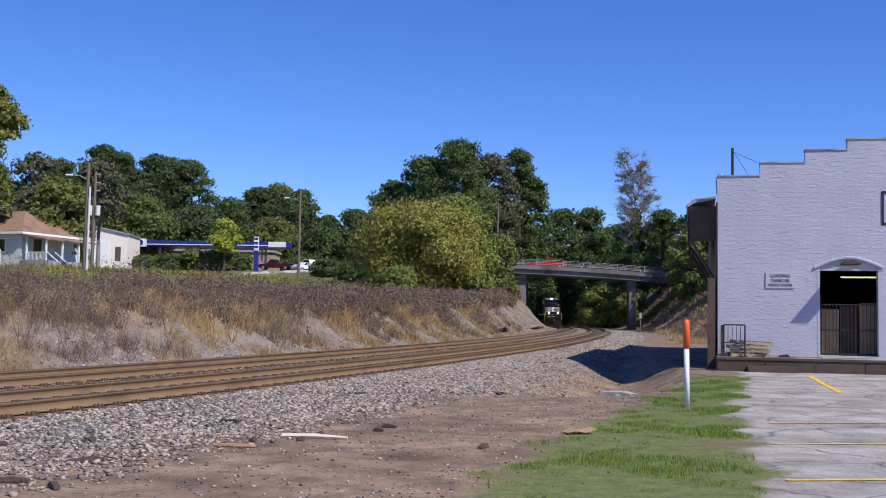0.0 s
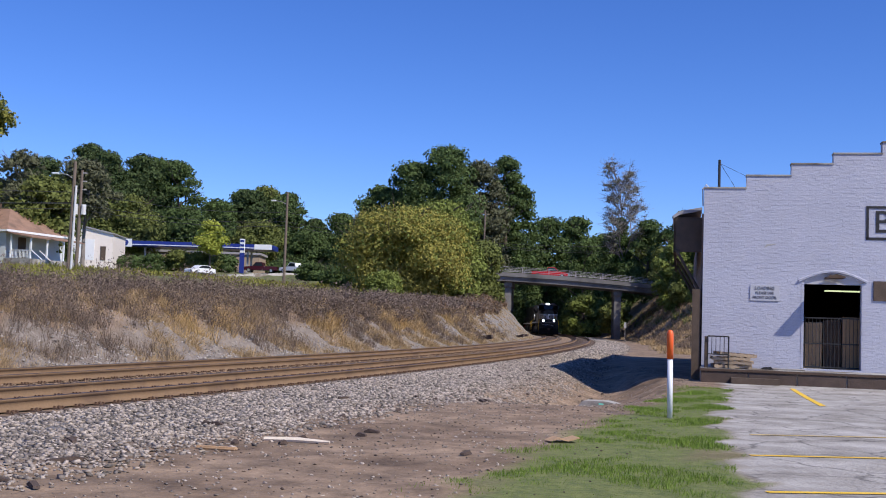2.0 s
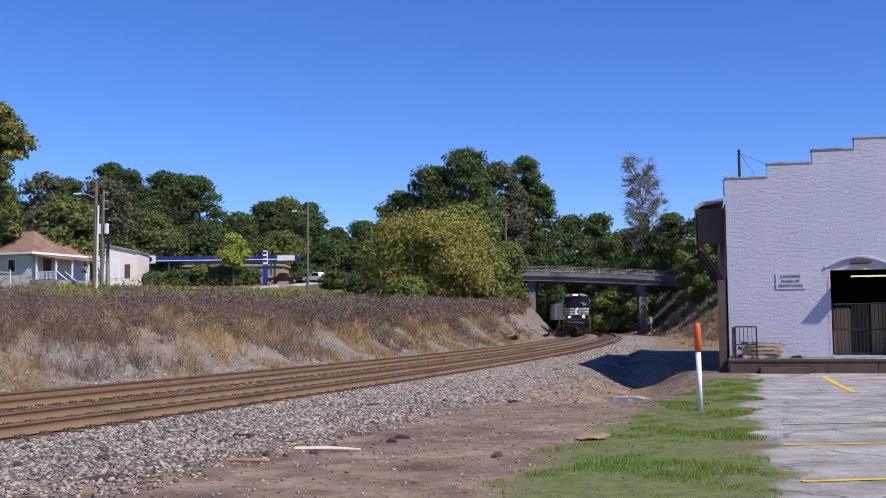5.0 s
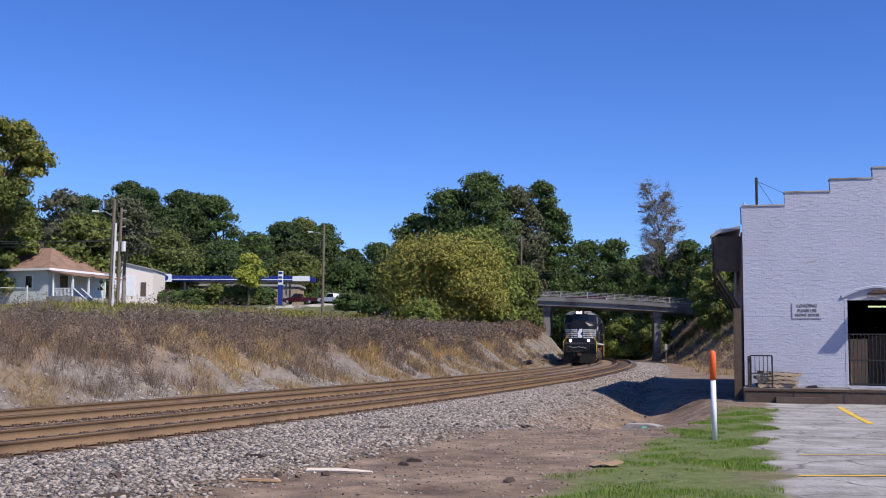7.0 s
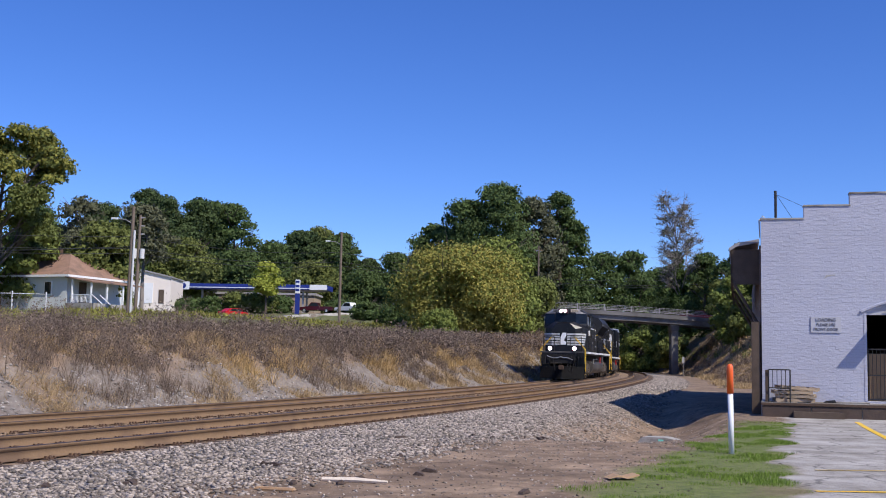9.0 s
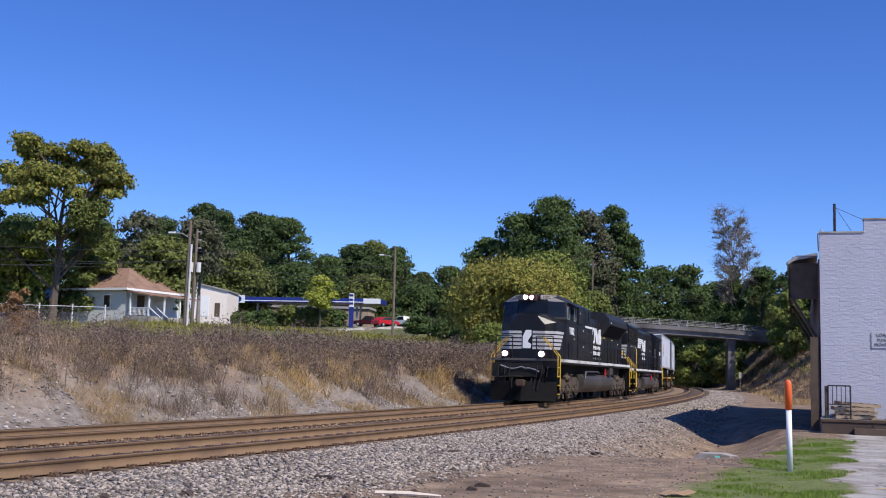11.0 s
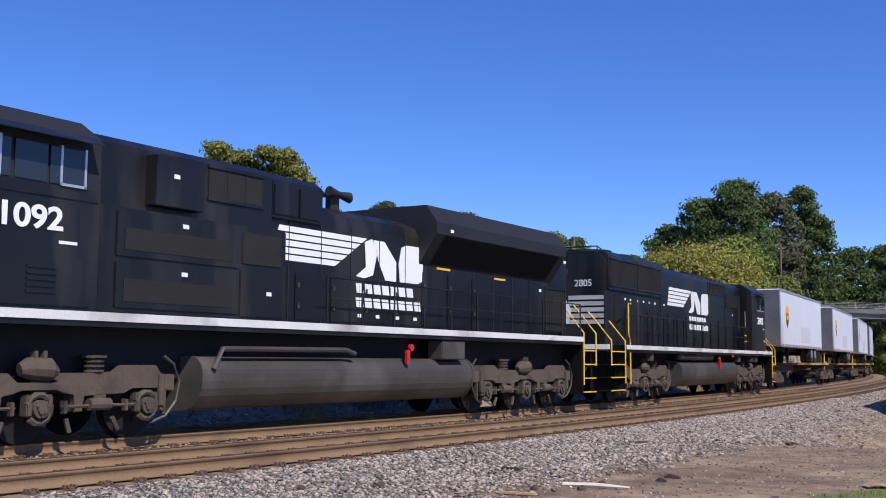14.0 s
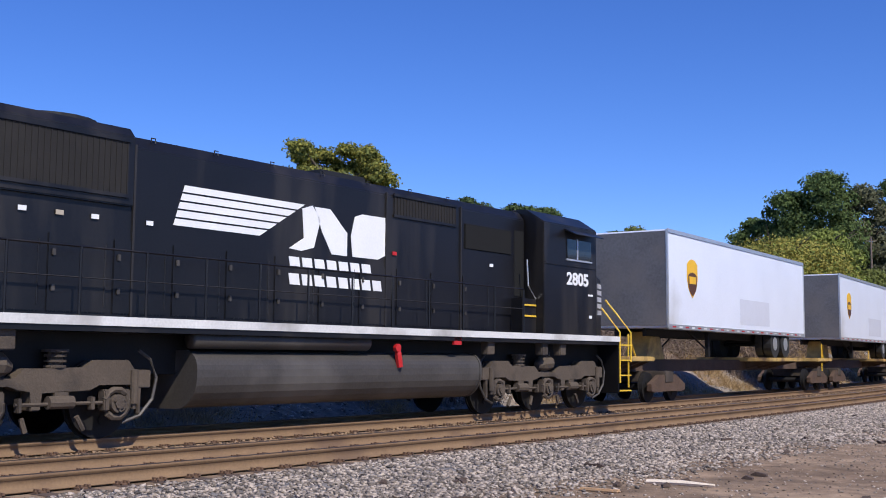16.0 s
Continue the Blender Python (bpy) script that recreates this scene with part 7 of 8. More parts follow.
# the big yellowing tree and its neighbour by the fence
def open_oak(x, y, top, width, seed, label, leaf, second, count):
    rng = np.random.default_rng(seed)
    z = gz(x, y)
    h = top - z
    t = thing("tree", label, "tree", pose(x, y, z - 0.2), group="trees by the fence")
    bm = B()
    tips = branches(bm, rng, (0, 0, 0), h * 0.80, (0.3, 0.2), width * 0.47, 19, 0.40, 0.2, 3, 1.35)
    part("trunk", bm, M_BARK, t)
    cs, rs = [], []
    for q in tips:
        for _ in range(2):
            cs.append((q.x + rng.normal() * 0.5, q.y + rng.normal() * 0.5, min(q.z + rng.normal() * 0.6, h - 0.7 - rng.random() * 1.2)))
            rs.append(0.75 + 0.55 * rng.random())
    for k in range(5):
        cs.append((rng.normal() * width * 0.13, rng.normal() * width * 0.13, h * (0.86 + 0.07 * rng.random())))
        rs.append(1.1)
    v, f = leaf_cloud(rng, cs, rs, count, 0.24, 0.8)
    ob = new("crown", raw_mesh("crown", v, f, leaf))
    ob.parent = t
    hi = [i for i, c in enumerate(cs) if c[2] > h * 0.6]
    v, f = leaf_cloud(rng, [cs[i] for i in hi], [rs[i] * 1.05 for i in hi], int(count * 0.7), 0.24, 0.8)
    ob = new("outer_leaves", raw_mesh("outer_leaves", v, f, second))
    ob.parent = t


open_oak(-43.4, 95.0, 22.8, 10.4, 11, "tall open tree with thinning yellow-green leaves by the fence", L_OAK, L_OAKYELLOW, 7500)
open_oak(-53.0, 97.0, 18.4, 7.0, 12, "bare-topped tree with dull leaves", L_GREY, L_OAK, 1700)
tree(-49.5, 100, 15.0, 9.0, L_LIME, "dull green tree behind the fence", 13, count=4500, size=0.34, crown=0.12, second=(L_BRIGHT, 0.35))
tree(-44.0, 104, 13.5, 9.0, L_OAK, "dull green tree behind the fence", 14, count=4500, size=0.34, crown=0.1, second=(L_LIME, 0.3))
tree(-38.5, 109, 15.0, 9.0, L_OAK, "green tree behind the house", 15, count=4500, size=0.34, crown=0.12)
tree(-58.0, 104, 16.0, 9.0, L_DARK, "dark green tree behind the cream building", 16, count=4000, size=0.34, crown=0.1)
tree(-37.0, 117, 18.0, 8.0, L_GREY, "thin greyish tree behind the house", 17, count=1600, size=0.3, crown=0.5, bark=M_GREYBARK)
tree(-44.3, 118, 18.8, 8.0, L_GREY, "thin half-bare greyish tree behind the house", 18, count=1700, size=0.28, crown=0.3, bark=M_GREYBARK)

# the wooded skyline: x at its depth, top, width
SKY_TREES = [
    (-76, 215, 31, 17, L_PINE), (-88, 210, 30, 17, L_DARK), (-67, 214, 33.8, 15, L_PINE), (-101, 205, 30, 18, L_DARK), (-62, 208, 31.5, 14, L_PINE), (-57, 214, 32, 14, L_PINE),
    (-51.0, 218, 31.6, 13, L_DARK), (-71, 222, 32, 15, L_PINE), (-44, 226, 25, 13, L_DARK), (-38, 230, 27.6, 14, L_PINE), (-32, 234, 27.0, 15, L_DARK), (-25, 236, 22.5, 11, L_PINE), (-19, 232, 23.5, 11, L_DARK),
    (-13, 226, 24, 11, L_GREY), (-115, 200, 31, 18, L_DARK), (-130, 196, 30, 20, L_PINE), (-148, 190, 30, 20, L_DARK),
    (-9.0, 205, 26.5, 13, L_DARK), (-3.5, 200, 30.5, 14, L_DARK), (2.2, 198, 33.4, 16, L_DARK), (8.6, 203, 31.4, 14, L_GREY), (13.8, 206, 33.0, 11, L_DARK), (17.0, 210, 28.0, 12, L_DARK),
    (24.0, 222, 23.4, 13, L_DARK), (30.0, 226, 24.0, 13, L_DARK), (36.5, 230, 21.0, 13, L_DARK), (17, 236, 20, 13, L_DARK), (44, 228, 21.5, 13, L_OAK), (52, 222, 22, 14, L_DARK), (62, 226, 26, 15, L_DARK),
    (8, 228, 22, 14, L_DARK), (-5, 230, 22, 14, L_DARK), (70, 210, 26, 15, L_OAK), (85, 205, 28, 16, L_DARK),
    (-40.5, 235, 28.2, 12, L_DARK), (-36.2, 237, 29.5, 13, L_OAK), (-31.0, 236, 28.0, 9, L_DARK), (-59.5, 235, 34.5, 14, L_DARK), (-71.8, 235, 35, 15, L_DARK),
    (-54, 196, 22, 13, L_OAK), (-64, 190, 23, 13, L_DARK), (-46, 204, 21, 13, L_DARK), (-34, 216, 20, 13, L_OAK), (-24, 214, 18, 12, L_DARK), (-75, 186, 23, 14, L_OAK), (-14, 206, 18, 11, L_DARK),
]
for i, (x, y, top, w, lf) in enumerate(SKY_TREES):
    pine = lf is L_PINE
    tree(x, y, top + 0.7, w * (0.85 if pine else 1.05), lf, "tall dark pine on the wooded skyline" if pine else ("dull grey-green tree on the skyline" if lf is L_GREY else "broad dark green tree on the skyline"),
         100 + i, lobes=34, count=7600, size=0.40, crown=0.15 if pine else 0.04, squash=0.8, group="skyline trees")

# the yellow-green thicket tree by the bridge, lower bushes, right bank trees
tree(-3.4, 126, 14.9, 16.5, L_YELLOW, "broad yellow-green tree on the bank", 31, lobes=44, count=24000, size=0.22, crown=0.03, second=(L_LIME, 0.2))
tree(1.6, 132, 16.6, 11.5, L_LIME, "light green tree behind the yellow one", 32, lobes=20, count=8000, size=0.32, crown=0.05)
tree(6.6, 140, 12.5, 8.0, L_OAK, "green tree beside the bridge", 33, count=5000, size=0.32, crown=0.02)
tree(-4.6, 118, 7.2, 5.0, L_LIME, "rounded light green bush on the bank", 34, count=3500, size=0.2, crown=0.0, group="bushes")
tree(-33.7, 168, 16.3, 5.6, L_BRIGHT, "bright yellow-green tree by the hill road", 35, count=2000, size=0.3, crown=0.4)
for i, (x, y, top, w, lf) in enumerate(((-46, 170, 10.5, 7, L_DARK), (-42.5, 170, 10.9, 7, L_DARK), (-39, 171, 11.6, 7, L_OAK), (-35.5, 171, 11.5, 7, L_OAK), (-32.2, 172, 11.3, 6, L_DARK), (-24, 180, 11.2, 6, L_DARK), (-13, 150, 9.0, 6, L_DARK), (-9, 148, 9.5, 7, L_DARK), (-17, 160, 10, 6, L_DARK))):
    tree(x, y, top, w, lf, "dense dark green bush along the hill road", 50 + i, lobes=10, count=2200, size=0.28, crown=0.0, group="roadside bushes")
for i, (x, y, top, w, lf) in enumerate(((33.5, 131, 11.0, 6, L_LIME), (33.0, 148, 13.5, 7, L_LIME), (36.5, 160, 15.5, 9, L_OAK), (41, 168, 18.5, 10, L_DARK), (33.5, 142, 10.5, 6, L_OAK), (38, 148, 14.5, 8, L_LIME), (46, 160, 20, 11, L_OAK), (43, 140, 14, 9, L_DARK), (50, 150, 18, 11, L_DARK), (37, 118, 9, 7, L_DARK), (40, 104, 10, 9, L_DARK))):
    tree(x, y, top, w, lf, "tangled green tree on the cutting's slope", 70 + i, lobes=14, count=4200, size=0.32, crown=0.03, group="slope trees")
# seen under the bridge; the tall dark ones are added to shade the gap
for i, (x, y, top, w, lf) in enumerate(((28, 196, 8.0, 9, L_LIME), (32, 188, 6.5, 7, L_OAK), (15, 232, 12, 12, L_DARK), (26, 240, 14, 14, L_DARK), (38, 205, 12, 10, L_DARK), (8, 212, 10, 9, L_DARK), (20, 252, 14, 14, L_DARK), (38, 190, 21, 11, L_DARK), (34, 201, 20, 11, L_DARK), (43, 183, 22, 11, L_DARK), (30, 211, 19, 12, L_DARK), (12, 204, 15, 10, L_DARK))):
    tree(x, y, top, w, lf, "green thicket beyond the bridge", 90 + i, lobes=14, count=3800, size=0.34, crown=0.0, group="thicket beyond the bridge")


def build_snag():
    """The tall bare tree with ivy on its trunk."""
    rng = np.random.default_rng(77)
    x, y = 33.6, 192.0
    z = gz(x, y)
    h = 30.0 - z
    t = thing("tree", "tall half-bare tree with ivy up its trunk", "tree", pose(x, y, z - 0.2))
    bm = B()
    tips = branches(bm, rng, (0, 0, 0), h * 0.95, (0, 0), 4.0, 40, 0.30, 0.38, 6, 2.1)
    for q in list(tips):
        for _ in range(9):
            e = q + Vector((rng.normal() * 0.8, rng.normal() * 0.8, rng.random() * 1.5 - 0.3))
            tube(bm, [q, e], [0.028, 0.012], 3, False)
    part("trunk", bm, M_GREYBARK, t)
    cs = [(rng.normal() * 0.6, rng.normal() * 0.6, h * (0.2 + 0.5 * k / 14)) for k in range(14)]
    v, f = leaf_cloud(rng, cs, [1.7 - 0.06 * k for k in range(14)], 4200, 0.3)
    ob = new("ivy", raw_mesh("ivy", v, f, L_VINE))
    ob.parent = t
    ob["label"] = "dark ivy on the trunk"
    v, f = leaf_cloud(rng, [tuple(q) for q in tips], [0.8] * len(tips), 1500, 0.16)
    ob = new("sparse_leaves", raw_mesh("sparse_leaves", v, f, L_GREY))
    ob.parent = t


build_snag()


# ---- brush on the bank, lawn blades, ballast stones ----
def blades(rng, x, y, z, height, width, lean=0.35):
    """Narrow upright triangles rooted at the given places."""
    n = len(x)
    a = rng.random(n) * 6.283
    b = rng.random(n) * 6.283
    h = height * (0.55 + 0.8 * rng.random(n))
    w = width * (0.6 + 0.8 * rng.random(n))
    base = np.stack([x, y, z - 0.03], 1)
    du = np.stack([np.cos(a), np.sin(a), np.zeros(n)], 1) * w[:, None]
    tip = base + np.stack([np.cos(b) * lean * h * rng.random(n), np.sin(b) * lean * h * rng.random(n), h], 1)
    v = np.stack([base - du * 1.35, base + du * 1.35, tip], 1).reshape(-1, 3)
    return v, np.arange(n * 3).reshape(-1, 3)


def clumps(rng, cx, cy, per, radius):
    n = len(cx)
    r = radius[:, None] * np.sqrt(rng.random((n, per)))
    a = rng.random((n, per)) * 6.283
    return (cx[:, None] + np.cos(a) * r).ravel(), (cy[:, None] + np.sin(a) * r).ravel()


def bank_places(rng, n, s0, s1, o0, o1, keep):
    s, o = s0 + (s1 - s0) * rng.random(n) ** 1.0, o0 + (o1 - o0) * rng.random(n)
    th = np.interp(s, LS, LT)
    x, y = np.interp(s, LS, LX) - np.cos(th) * o, np.interp(s, LS, LY) + np.sin(th) * o
    k = keep(s, o, x, y)
    return x[k], y[k]


def shrubs(rng, cx, cy, height, stems, tufts, tuft):
    """Dead shrubs: stems fanning from each root, with dry seed heads along their upper parts."""
    n = len(cx)
    h = (height * (0.5 + 0.8 * rng.random(n)))[:, None] * (0.55 + 0.5 * rng.random((n, stems)))
    a = rng.random((n, stems)) * 6.283
    out = h * (0.15 + 0.5 * rng.random((n, stems)))
    bx = cx[:, None] + 0.10 * rng.normal(size=(n, stems))
    by = cy[:, None] + 0.10 * rng.normal(size=(n, stems))
    base = np.stack([bx, by, np.repeat(ground_height(cx, cy)[:, None], stems, 1) - 0.05], -1).reshape(-1, 3)
    tip = base + np.stack([np.cos(a) * out, np.sin(a) * out, h], -1).reshape(-1, 3)
    far = np.clip(np.hypot(base[:, 0], base[:, 1]) / 28, 0.8, 3.5)
    b = rng.random(len(base)) * 6.283
    side = np.stack([np.cos(b), np.sin(b), np.zeros(len(b))], 1) * (0.0075 * far)[:, None]
    stem = np.stack([base - side, base + side, tip], 1).reshape(-1, 3)
    f = 0.3 + 0.7 * rng.random((len(base), tufts))
    c = (base[:, None] + (tip - base)[:, None] * f[..., None]).reshape(-1, 3)
    wide = (0.12 * np.repeat(np.linalg.norm(tip - base, axis=1), tufts))[:, None]
    c = c + rng.normal(size=c.shape) * wide * np.array([1, 1, 0.6])
    u, v = rng.normal(size=c.shape), rng.normal(size=c.shape)
    u /= np.linalg.norm(u, axis=1)[:, None]
    v /= np.linalg.norm(v, axis=1)[:, None]
    s = (tuft * np.repeat(far, tufts) * (0.5 + rng.random(len(c))))[:, None]
    head = np.stack([c - u * s * 0.5, c + u * s * 0.5, c + v * s * 1.8], 1).reshape(-1, 3)
    ver = np.concatenate([stem, head])
    return ver, np.arange(len(ver)).reshape(-1, 3)


def build_brush():
    rng = np.random.default_rng(5)
    patch = lambda x, y: rough_noise(x, y, 3.0, 11) + 0.5 * rough_noise(x, y, 1.1, 12)
    rim = lambda s, x, y: 8.7 + 1.0 * rough_noise(x, y, 2.4, 9) + 1.0 * smooth(10, 35, s) + 1.2 * smooth(45, 80, s) + 0.4 * smooth(90, 130, s)
    specs = (
        ("straw_grass", L_STRAW, "straw-coloured dry grass in tufts on the bank", 9000, -55, 95, 7.0, 12, lambda s, o, x, y: (rough_noise(x, y, 1.7, 29) > 0.12) & (s < 60 + 30 * rng.random(len(s))), 34, 0.30, 0.26, 0.007, 2.0),
        ("thin_straw", L_STRAW, "thin pale grass scattered over the bank", 2600, -55, 130, 6.9, 13, lambda s, o, x, y: s == s, 16, 0.35, 0.18, 0.006, 1.6),
        ("golden_grass", L_GOLD, "golden dry grass along the bank's rim", 1700, 6, 75, 8.6, 13, lambda s, o, x, y: (np.abs(o - rim(s, x, y)) < 1.0) & (rough_noise(x, y, 3.2, 33) > 0.1), 36, 0.32, 0.42, 0.008, 1.3),
        ("crest_straw", L_STRAW, "pale grass between the dead shrubs", 3500, -55, 140, 9.5, 22, lambda s, o, x, y: o > rim(s, x, y) - 0.3, 22, 0.5, 0.30, 0.009, 1.2),
        ("slope_straw", L_STRAW, "pale dry grass on the cutting's slope", 2200, 60, 165, -18, -6.0, lambda s, o, x, y: patch(x, y) < 0.3, 24, 0.5, 0.30, 0.012, 1.6),
        ("slope_weeds", L_OAK, "green weeds on the cutting's slope", 450, 60, 165, -24, -9, lambda s, o, x, y: patch(x, y) < 0.0, 26, 0.6, 0.6, 0.015, 1.1),
        ("field_grass", L_OAKYELLOW, "yellow-green weeds on the hillside", 3600, 10, 150, 19, 46, lambda s, o, x, y: (rough_noise(x, y, 6.0, 41) > -0.3) & (y < 138), 22, 0.8, 0.34, 0.03, 1.1),
        ("green_weeds", L_LIME, "green weeds at the bank's top", 1300, -40, 140, 15, 28, lambda s, o, x, y: rough_noise(x, y, 5.0, 51) > 0.0, 26, 0.5, 0.4, 0.015, 1.1),
    )
    for name, m_, label, n, s0, s1, o0, o1, keep, per, rad, h, w, lean in specs:
        cx, cy = bank_places(rng, n, s0, s1, o0, o1, keep)
        x, y = clumps(rng, cx, cy, per, rad * (0.5 + 0.9 * rng.random(len(cx))))
        far = np.hypot(x, y)
        v, f = blades(rng, x, y, ground_height(x, y), h * (0.45 + 1.1 * np.repeat(rng.random(len(cx)) ** 1.6, per)), w * np.clip(far / 35, 0.8, 3.0), lean)
        tagged(new(name, raw_mesh(name, v, f, m_)), label, "grass", kind="stuff")
    for name, m_, label, n, s0, s1, o0, o1, keep, h, stems, tufts, tuft in (
        ("crest_brush", L_BRUSH, "dense dead purple-brown shrubs along the bank's crest", 5400, -55, 150, 8.0, 20, lambda s, o, x, y: (o > rim(s, x, y)) & (patch(x, y) > -0.9 + 0.5 * (s > 20)), 0.9, 9, 10, 0.031),
        ("tall_shrubs", L_BRUSH, "tall dead shrubs standing above the rest of the brush", 420, -25, 60, 9.0, 14, lambda s, o, x, y: rough_noise(x, y, 5.0, 63) > 0.0, 1.25, 12, 16, 0.030),
        ("face_brush", L_BRUSH, "scattered dead shrubs on the bank's face", 5000, -55, 90, 7.3, 11, lambda s, o, x, y: (patch(x, y) + 0.18 * (o - 9.0) > 0.10 - 0.28 * (s < 18)) & (s < 50 + 40 * rng.random(len(s))), 0.62, 10, 6, 0.014),
        ("pale_heads", L_STRAW, "pale dry seed heads among the shrubs", 700, -55, 140, 9.0, 18, lambda s, o, x, y: (o > rim(s, x, y)) & (patch(x, y) > 0.0), 0.8, 8, 8, 0.016),
        ("rust_weeds", L_RUSTBRUSH, "rust-brown standing weeds by the yellow tree", 1500, 60, 165, 9.0, 17, lambda s, o, x, y: (o > rim(s, x, y)) & (rough_noise(x, y, 4.0, 31) + np.clip((s - 80) / 60, 0, 0.6) > 0.2), 0.75, 10, 10, 0.02),
        ("slope_brush", L_BRUSH, "grey dead brush on the cutting's slope", 900, 75, 165, -20, -7, lambda s, o, x, y: patch(x, y) > -0.1, 0.9, 10, 6, 0.02)):
        cx, cy = bank_places(rng, n, s0, s1, o0, o1, keep)
        v, f = shrubs(rng, cx, cy, h, stems, tufts, tuft)
        tagged(new(name, raw_mesh(name, v, f, m_)), label, "brush", kind="stuff")


def build_lawn():
    rng = np.random.default_rng(6)
    n = 420000
    y = 8.0 + 24.5 * rng.random(n) ** 1.3
    x = -1.2 + 11.0 * rng.random(n)
    lawn, lot, *_ = ground_masks(x, y)
    k = (rng.random(n) < lawn * 0.95 + 0.03 * (x > np.interp(y, [8, 28], [-1, 6]))) & (lot < 0.3)
    x, y = x[k], y[k]
    v, f = blades(rng, x, y, ground_height(x, y), 0.042 * (0.8 + 1.0 * smooth(-0.2, 0.6, rough_noise(x, y, 0.9, 61) + 0.5 * rough_noise(x, y, 0.3, 62))), 0.005 * np.clip(y / 12, 0.8, 2.2), 0.9)
    tagged(new("lawn_grass", raw_mesh("lawn_grass", v, f, L_GRASS)), "short bright green lawn grass beside the lot", "grass", kind="stuff")


def stones(name, n, s0, s1, o0, o1, size, seed, label, keep=None, material=None):
    """Broken stones: squashed, skewed eight-sided bits, joined."""
    rng = np.random.default_rng(seed)
    s, o = s0 + (s1 - s0) * rng.random(n), o0 + (o1 - o0) * rng.random(n)
    th = np.interp(s, LS, LT)
    x, y = np.interp(s, LS, LX) - np.cos(th) * o, np.interp(s, LS, LY) + np.sin(th) * o
    if keep is not None:
        k = keep(rng, s, o, x, y)
        x, y = x[k], y[k]
    n = len(x)
    z = ground_height(x, y)
    r = size * (0.45 + 0.9 * rng.random(n) ** 1.5)
    base = np.array([(1, 0, 0), (0, 1, 0), (-1, 0, 0), (0, -1, 0), (0.1, 0.1, 1), (0, 0, -1)], float)
    v = base[None] * (0.6 + 0.6 * rng.random((n, 6, 1))) + rng.normal(size=(n, 6, 3)) * 0.24
    a = rng.normal(size=(n, 3, 3))
    q, _ = np.linalg.qr(a)
    v = np.einsum("nij,nkj->nki", q, v) * np.array([1.1, 0.9, 0.6])
    v = v * r[:, None, None] + np.stack([x, y, z + r * 0.25], 1)[:, None]
    tri = np.array([(0, 1, 4), (1, 2, 4), (2, 3, 4), (3, 0, 4), (1, 0, 5), (2, 1, 5), (3, 2, 5), (0, 3, 5)])
    f = (np.arange(n)[:, None, None] * 6 + tri[None]).reshape(-1, 3)
    tagged(new(name, raw_mesh(name, v.reshape(-1, 3), f, material or M_STONE)), label, "gravel", kind="stuff")


def build_dead_shrub(x, y, h, w):
    """A narrow dead shrub, orange-brown, on the bank."""
    rng = np.random.default_rng(91)
    t = thing("dead_shrub", "narrow dead shrub with orange-brown foliage on the bank", "shrub", pose(x, y, gz(x, y) - 0.05))
    bm = B()
    for k in range(14):
        a, r = rng.random() * 6.283, w * (0.2 + 0.8 * rng.random())
        tube(bm, [(0, 0, 0), (math.cos(a) * r * 0.4, math.sin(a) * r * 0.4, h * 0.4), (math.cos(a) * r, math.sin(a) * r, h * (0.6 + 0.35 * rng.random()))], [0.02, 0.012, 0.006], 4, False)
    part("stems", bm, M_BARK, t)
    cs = [(rng.normal() * w * 0.35, rng.normal() * w * 0.35, h * (0.15 + 0.8 * k / 12)) for k in range(13)]
    v, f = leaf_cloud(rng, cs, [w * (0.85 - 0.045 * k) for k in range(13)], 3600, 0.05)
    ob = new("foliage", raw_mesh("foliage", v, f, L_RUSTBRUSH))
    ob.parent = t


build_dead_shrub(-15.2, 31.0, 1.6, 0.5)
build_brush()
build_lawn()
stones("ballast_shoulder", 70000, -16, 30, -4.3, -0.40, 0.036, 21, "grey crushed-stone ballast on the track's shoulder",
       lambda rng, s, o, x, y: rng.random(len(s)) < np.clip((o + 4.4 + 0.5 * rough_noise(x, y, 0.8, 71)) / 1.5, 0.05, 1))
stones("ballast_far", 21000, 30, 120, -3.8, -0.62, 0.055, 22, "grey crushed-stone ballast along the curve",
       lambda rng, s, o, x, y: rng.random(len(s)) < np.clip((o + 4.0) / 1.2, 0.1, 1))
stones("ballast_between", 16000, -16, 45, 0.1, 5.1, 0.04, 23, "rust-stained ballast between the rails", None, M_RUSTSTONE)
stones("ballast_ditch", 9000, -16, 60, 5.4, 7.2, 0.045, 24, "grey ballast at the foot of the bank", None, M_RUBBLE)
stones("loose_gravel", 14000, -16, 30, -9.5, -3.2, 0.02, 25, "loose gravel scattered over the dirt", lambda rng, s, o, x, y: (rng.random(len(s)) < 0.7) & (x < lot_edge(y)) & (ground_masks(x, y)[0] < 0.25))
stones("bank_rubble", 30000, -40, 110, 6.9, 11.0, 0.05, 26, "pale rubble on the bank's face", lambda rng, s, o, x, y: rng.random(len(s)) < np.clip((11.2 - o) / 3, 0.1, 1) * (0.35 + 0.65 * (rough_noise(x, y, 1.4, 37) > 0)), M_RUBBLE)
stones("wood_splinters", 4200, -16, 30, -8.5, -2.6, 0.018, 27, "dark wood splinters scattered over the dirt", lambda rng, s, o, x, y: (rng.random(len(s)) < 0.4) & (x < lot_edge(y)), M_TIE)


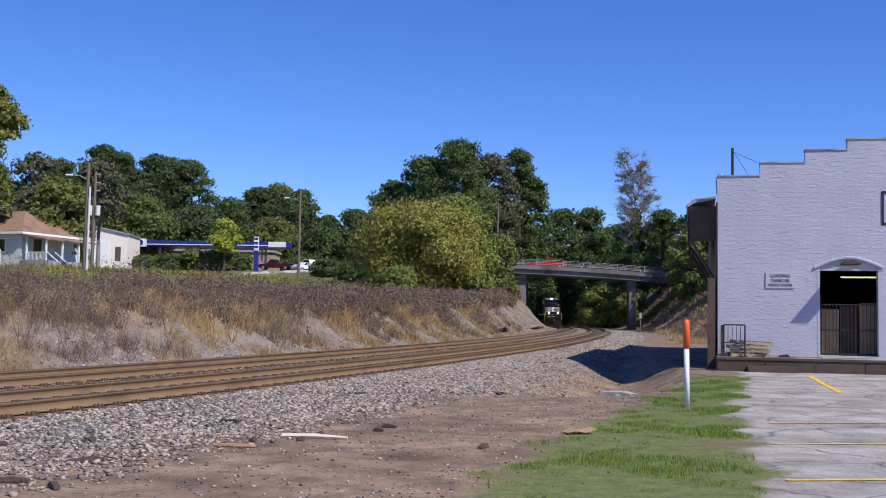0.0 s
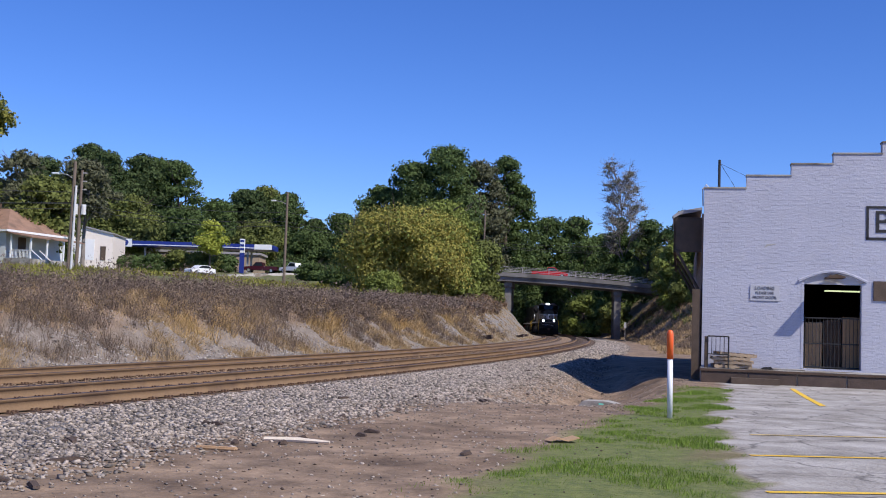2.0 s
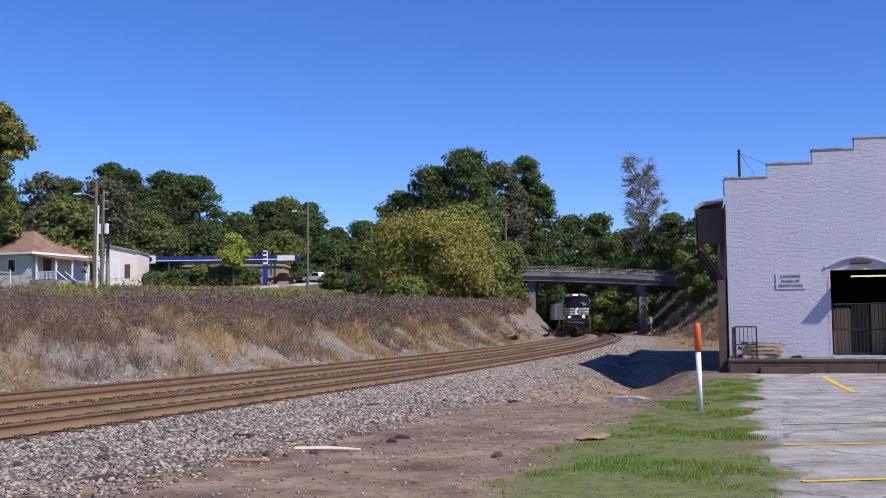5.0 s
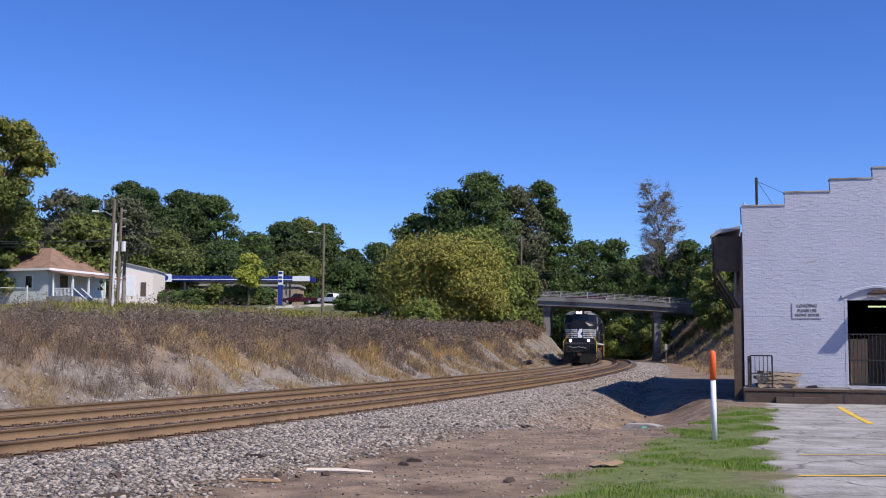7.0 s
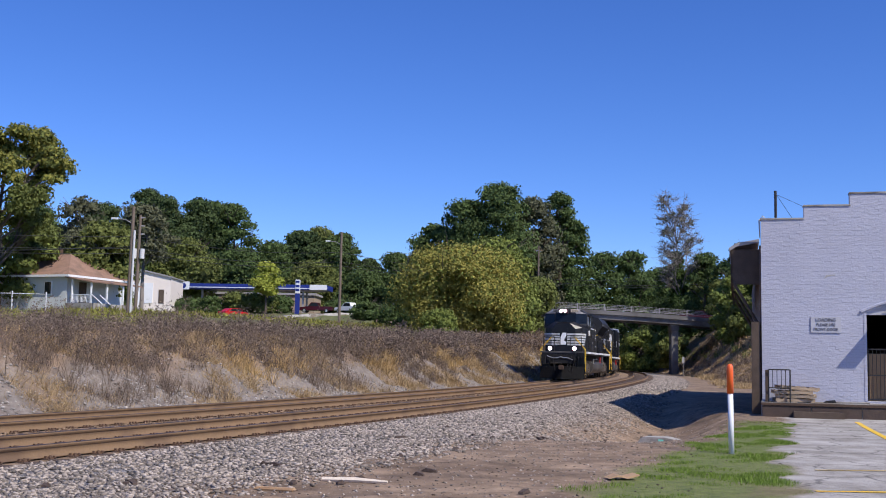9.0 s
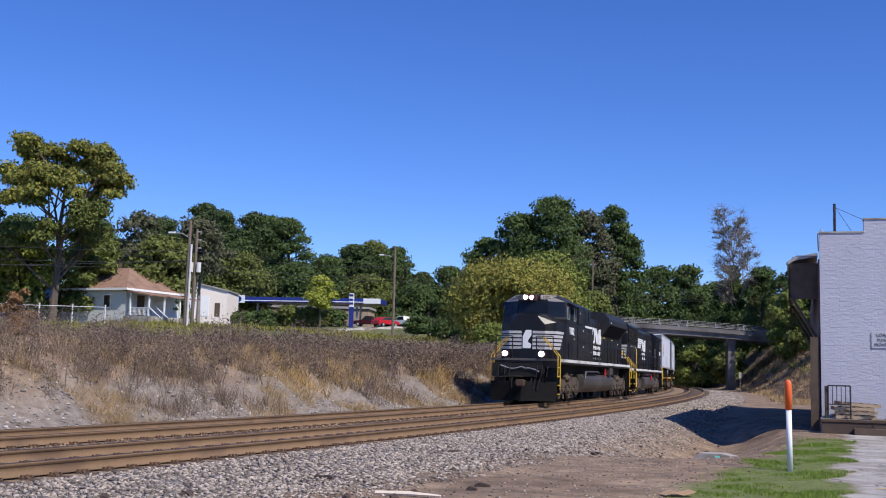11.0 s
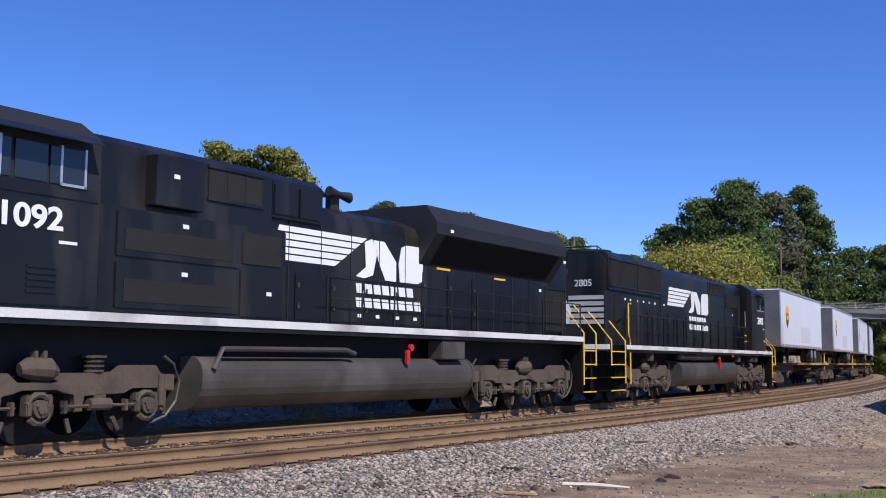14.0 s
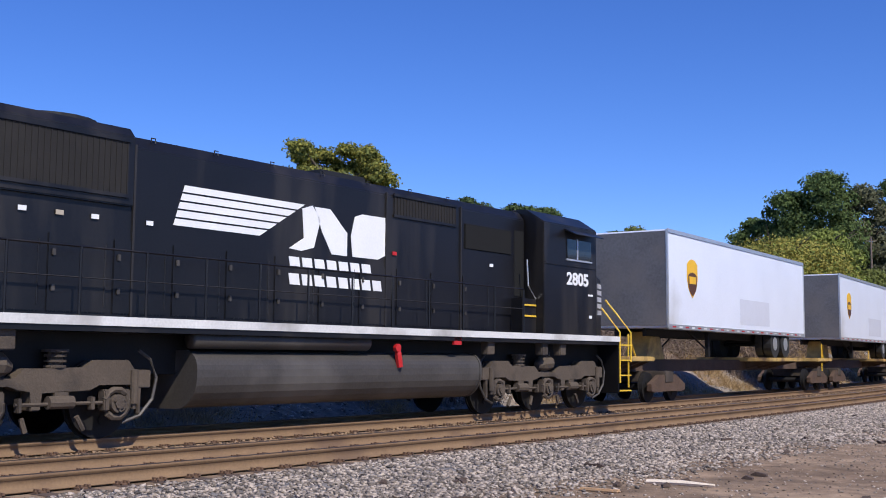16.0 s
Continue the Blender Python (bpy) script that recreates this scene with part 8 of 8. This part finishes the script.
# ---- ties and their fastenings ----
def build_ties():
    bm = B()
    box(bm, -0.115, 0.115, -1.3, 1.3, RAIL - 0.37, RAIL - 0.192, 0.012)
    tie = finish(bm, "tie", M_TIE)
    bm = B()
    for y in (-GAUGE / 2, GAUGE / 2):
        box(bm, -0.075, 0.075, y - 0.17, y + 0.17, RAIL - 0.192, RAIL - 0.177)
        for dx in (-0.05, 0.05):
            for dy in (-0.1, 0.1, -0.165, 0.165):
                box(bm, dx - 0.013, dx + 0.013, y + dy - 0.018, y + dy + 0.018, RAIL - 0.178, RAIL - 0.148)
    plate = finish(bm, "tie_plate", M_RUSTPLATE)
    for track, mid, s0, n in ((TRACK_NEAR, NEAR, -22.0, 190), (TRACK_FAR, FAR, -22.0, 150)):
        for i in range(n):
            x, y, th = on_line(s0 + 0.5 * i, mid)
            for name, me in (("tie", tie), ("tie_plate", plate)):
                ob = new(name, me)
                ob.parent = track
                ob.matrix_basis = pose(x, y, 0, 0, 0, 90 - math.degrees(th))
    # the rest of the ties, far along the line
    vs, fs = [], []
    for mid, s0 in ((NEAR, 73.0), (FAR, 53.0)):
        s = s0
        while s < 320:
            x, y, th = on_line(s, mid)
            c, d = Vector((math.sin(th), math.cos(th), 0)), Vector((math.cos(th), -math.sin(th), 0))
            k = len(vs)
            for z in (RAIL - 0.35, RAIL - 0.192):
                for a, b in ((-1, -1), (1, -1), (1, 1), (-1, 1)):
                    p = Vector((x, y, z)) + c * 0.115 * a + d * 1.3 * b
                    vs.append(tuple(p))
            fs += [(k + 4, k + 5, k + 6, k + 7), (k, k + 1, k + 5, k + 4), (k + 1, k + 2, k + 6, k + 5), (k + 2, k + 3, k + 7, k + 6), (k + 3, k, k + 4, k + 7)]
            s += 0.5
    ob = new("far_ties", raw_mesh("far_ties", vs, fs, M_TIE))
    ob.parent = TRACK_NEAR
    ob["kind"] = "stuff"


build_ties()


# ---- what moves ----
def car_rows(points, way=1):
    """Rows from (seconds, place along the hill road)."""
    rows = []
    for t, u in points:
        x, y, a = road_at(u)
        rows.append((t, pose(x + math.sin(a) * 1.5 * way, y - math.cos(a) * 1.5 * way, gz(x, y) + 0.07, 0, 0, math.degrees(a) + (0 if way > 0 else 180))))
    return rows


def bridge_rows(points, y, heading):
    """Rows from (seconds, place along the bridge)."""
    rows = []
    for t, x in points:
        m = BRIDGE @ pose(x, y, 9.56 - 0.0012 * (x + 4) ** 2 - 0.04 * (x + 8), 0, 0, heading)
        rows.append((t, m))
    return rows


def motions():
    for ob, s, half in MOVERS:
        walk(ob, [(k / 2, train_pose(s + run(k / 2), half)) for k in range(33)])
    for w, x, r in WHEELS:
        walk(w, wheel_rows(x, r))
    walk(WHITE_CAR, car_rows([(0, 2.72), (1.5, 3.67), (3.5, 4.87), (5, 5.8), (8, 7.0), (16, 7.8)]))
    walk(RED_CAR, car_rows([(0, 7.9), (5, 7.0), (7.0, 5.75), (8.0, 5.05), (9.0, 4.4), (11, 3.1), (14, 1.5), (16, 0.5)], -1))
    walk(RED_PICKUP, bridge_rows([(0, -4.4), (1, -3.6), (2, -1.9), (3, 2.7), (4, 9.6), (5, 18.0), (6, 27.0), (7, 33.0), (16, 33.5)], -2.2, 0))
    walk(DARK_CAR, bridge_rows([(0, -32.0), (3, -31.0), (5, -16.0), (7, -2.0), (9, 12.0), (11, 26.0), (12, 32.0), (16, 33.0)], 2.0, 0))
    walk(BLUE_CAR, [(t, pose(-43.9 + 1.85 * (t - 11.5), 91.0, gz(-43.9 + 1.85 * (t - 11.5), 91.0) + 0.04)) for t in range(17)])


motions()
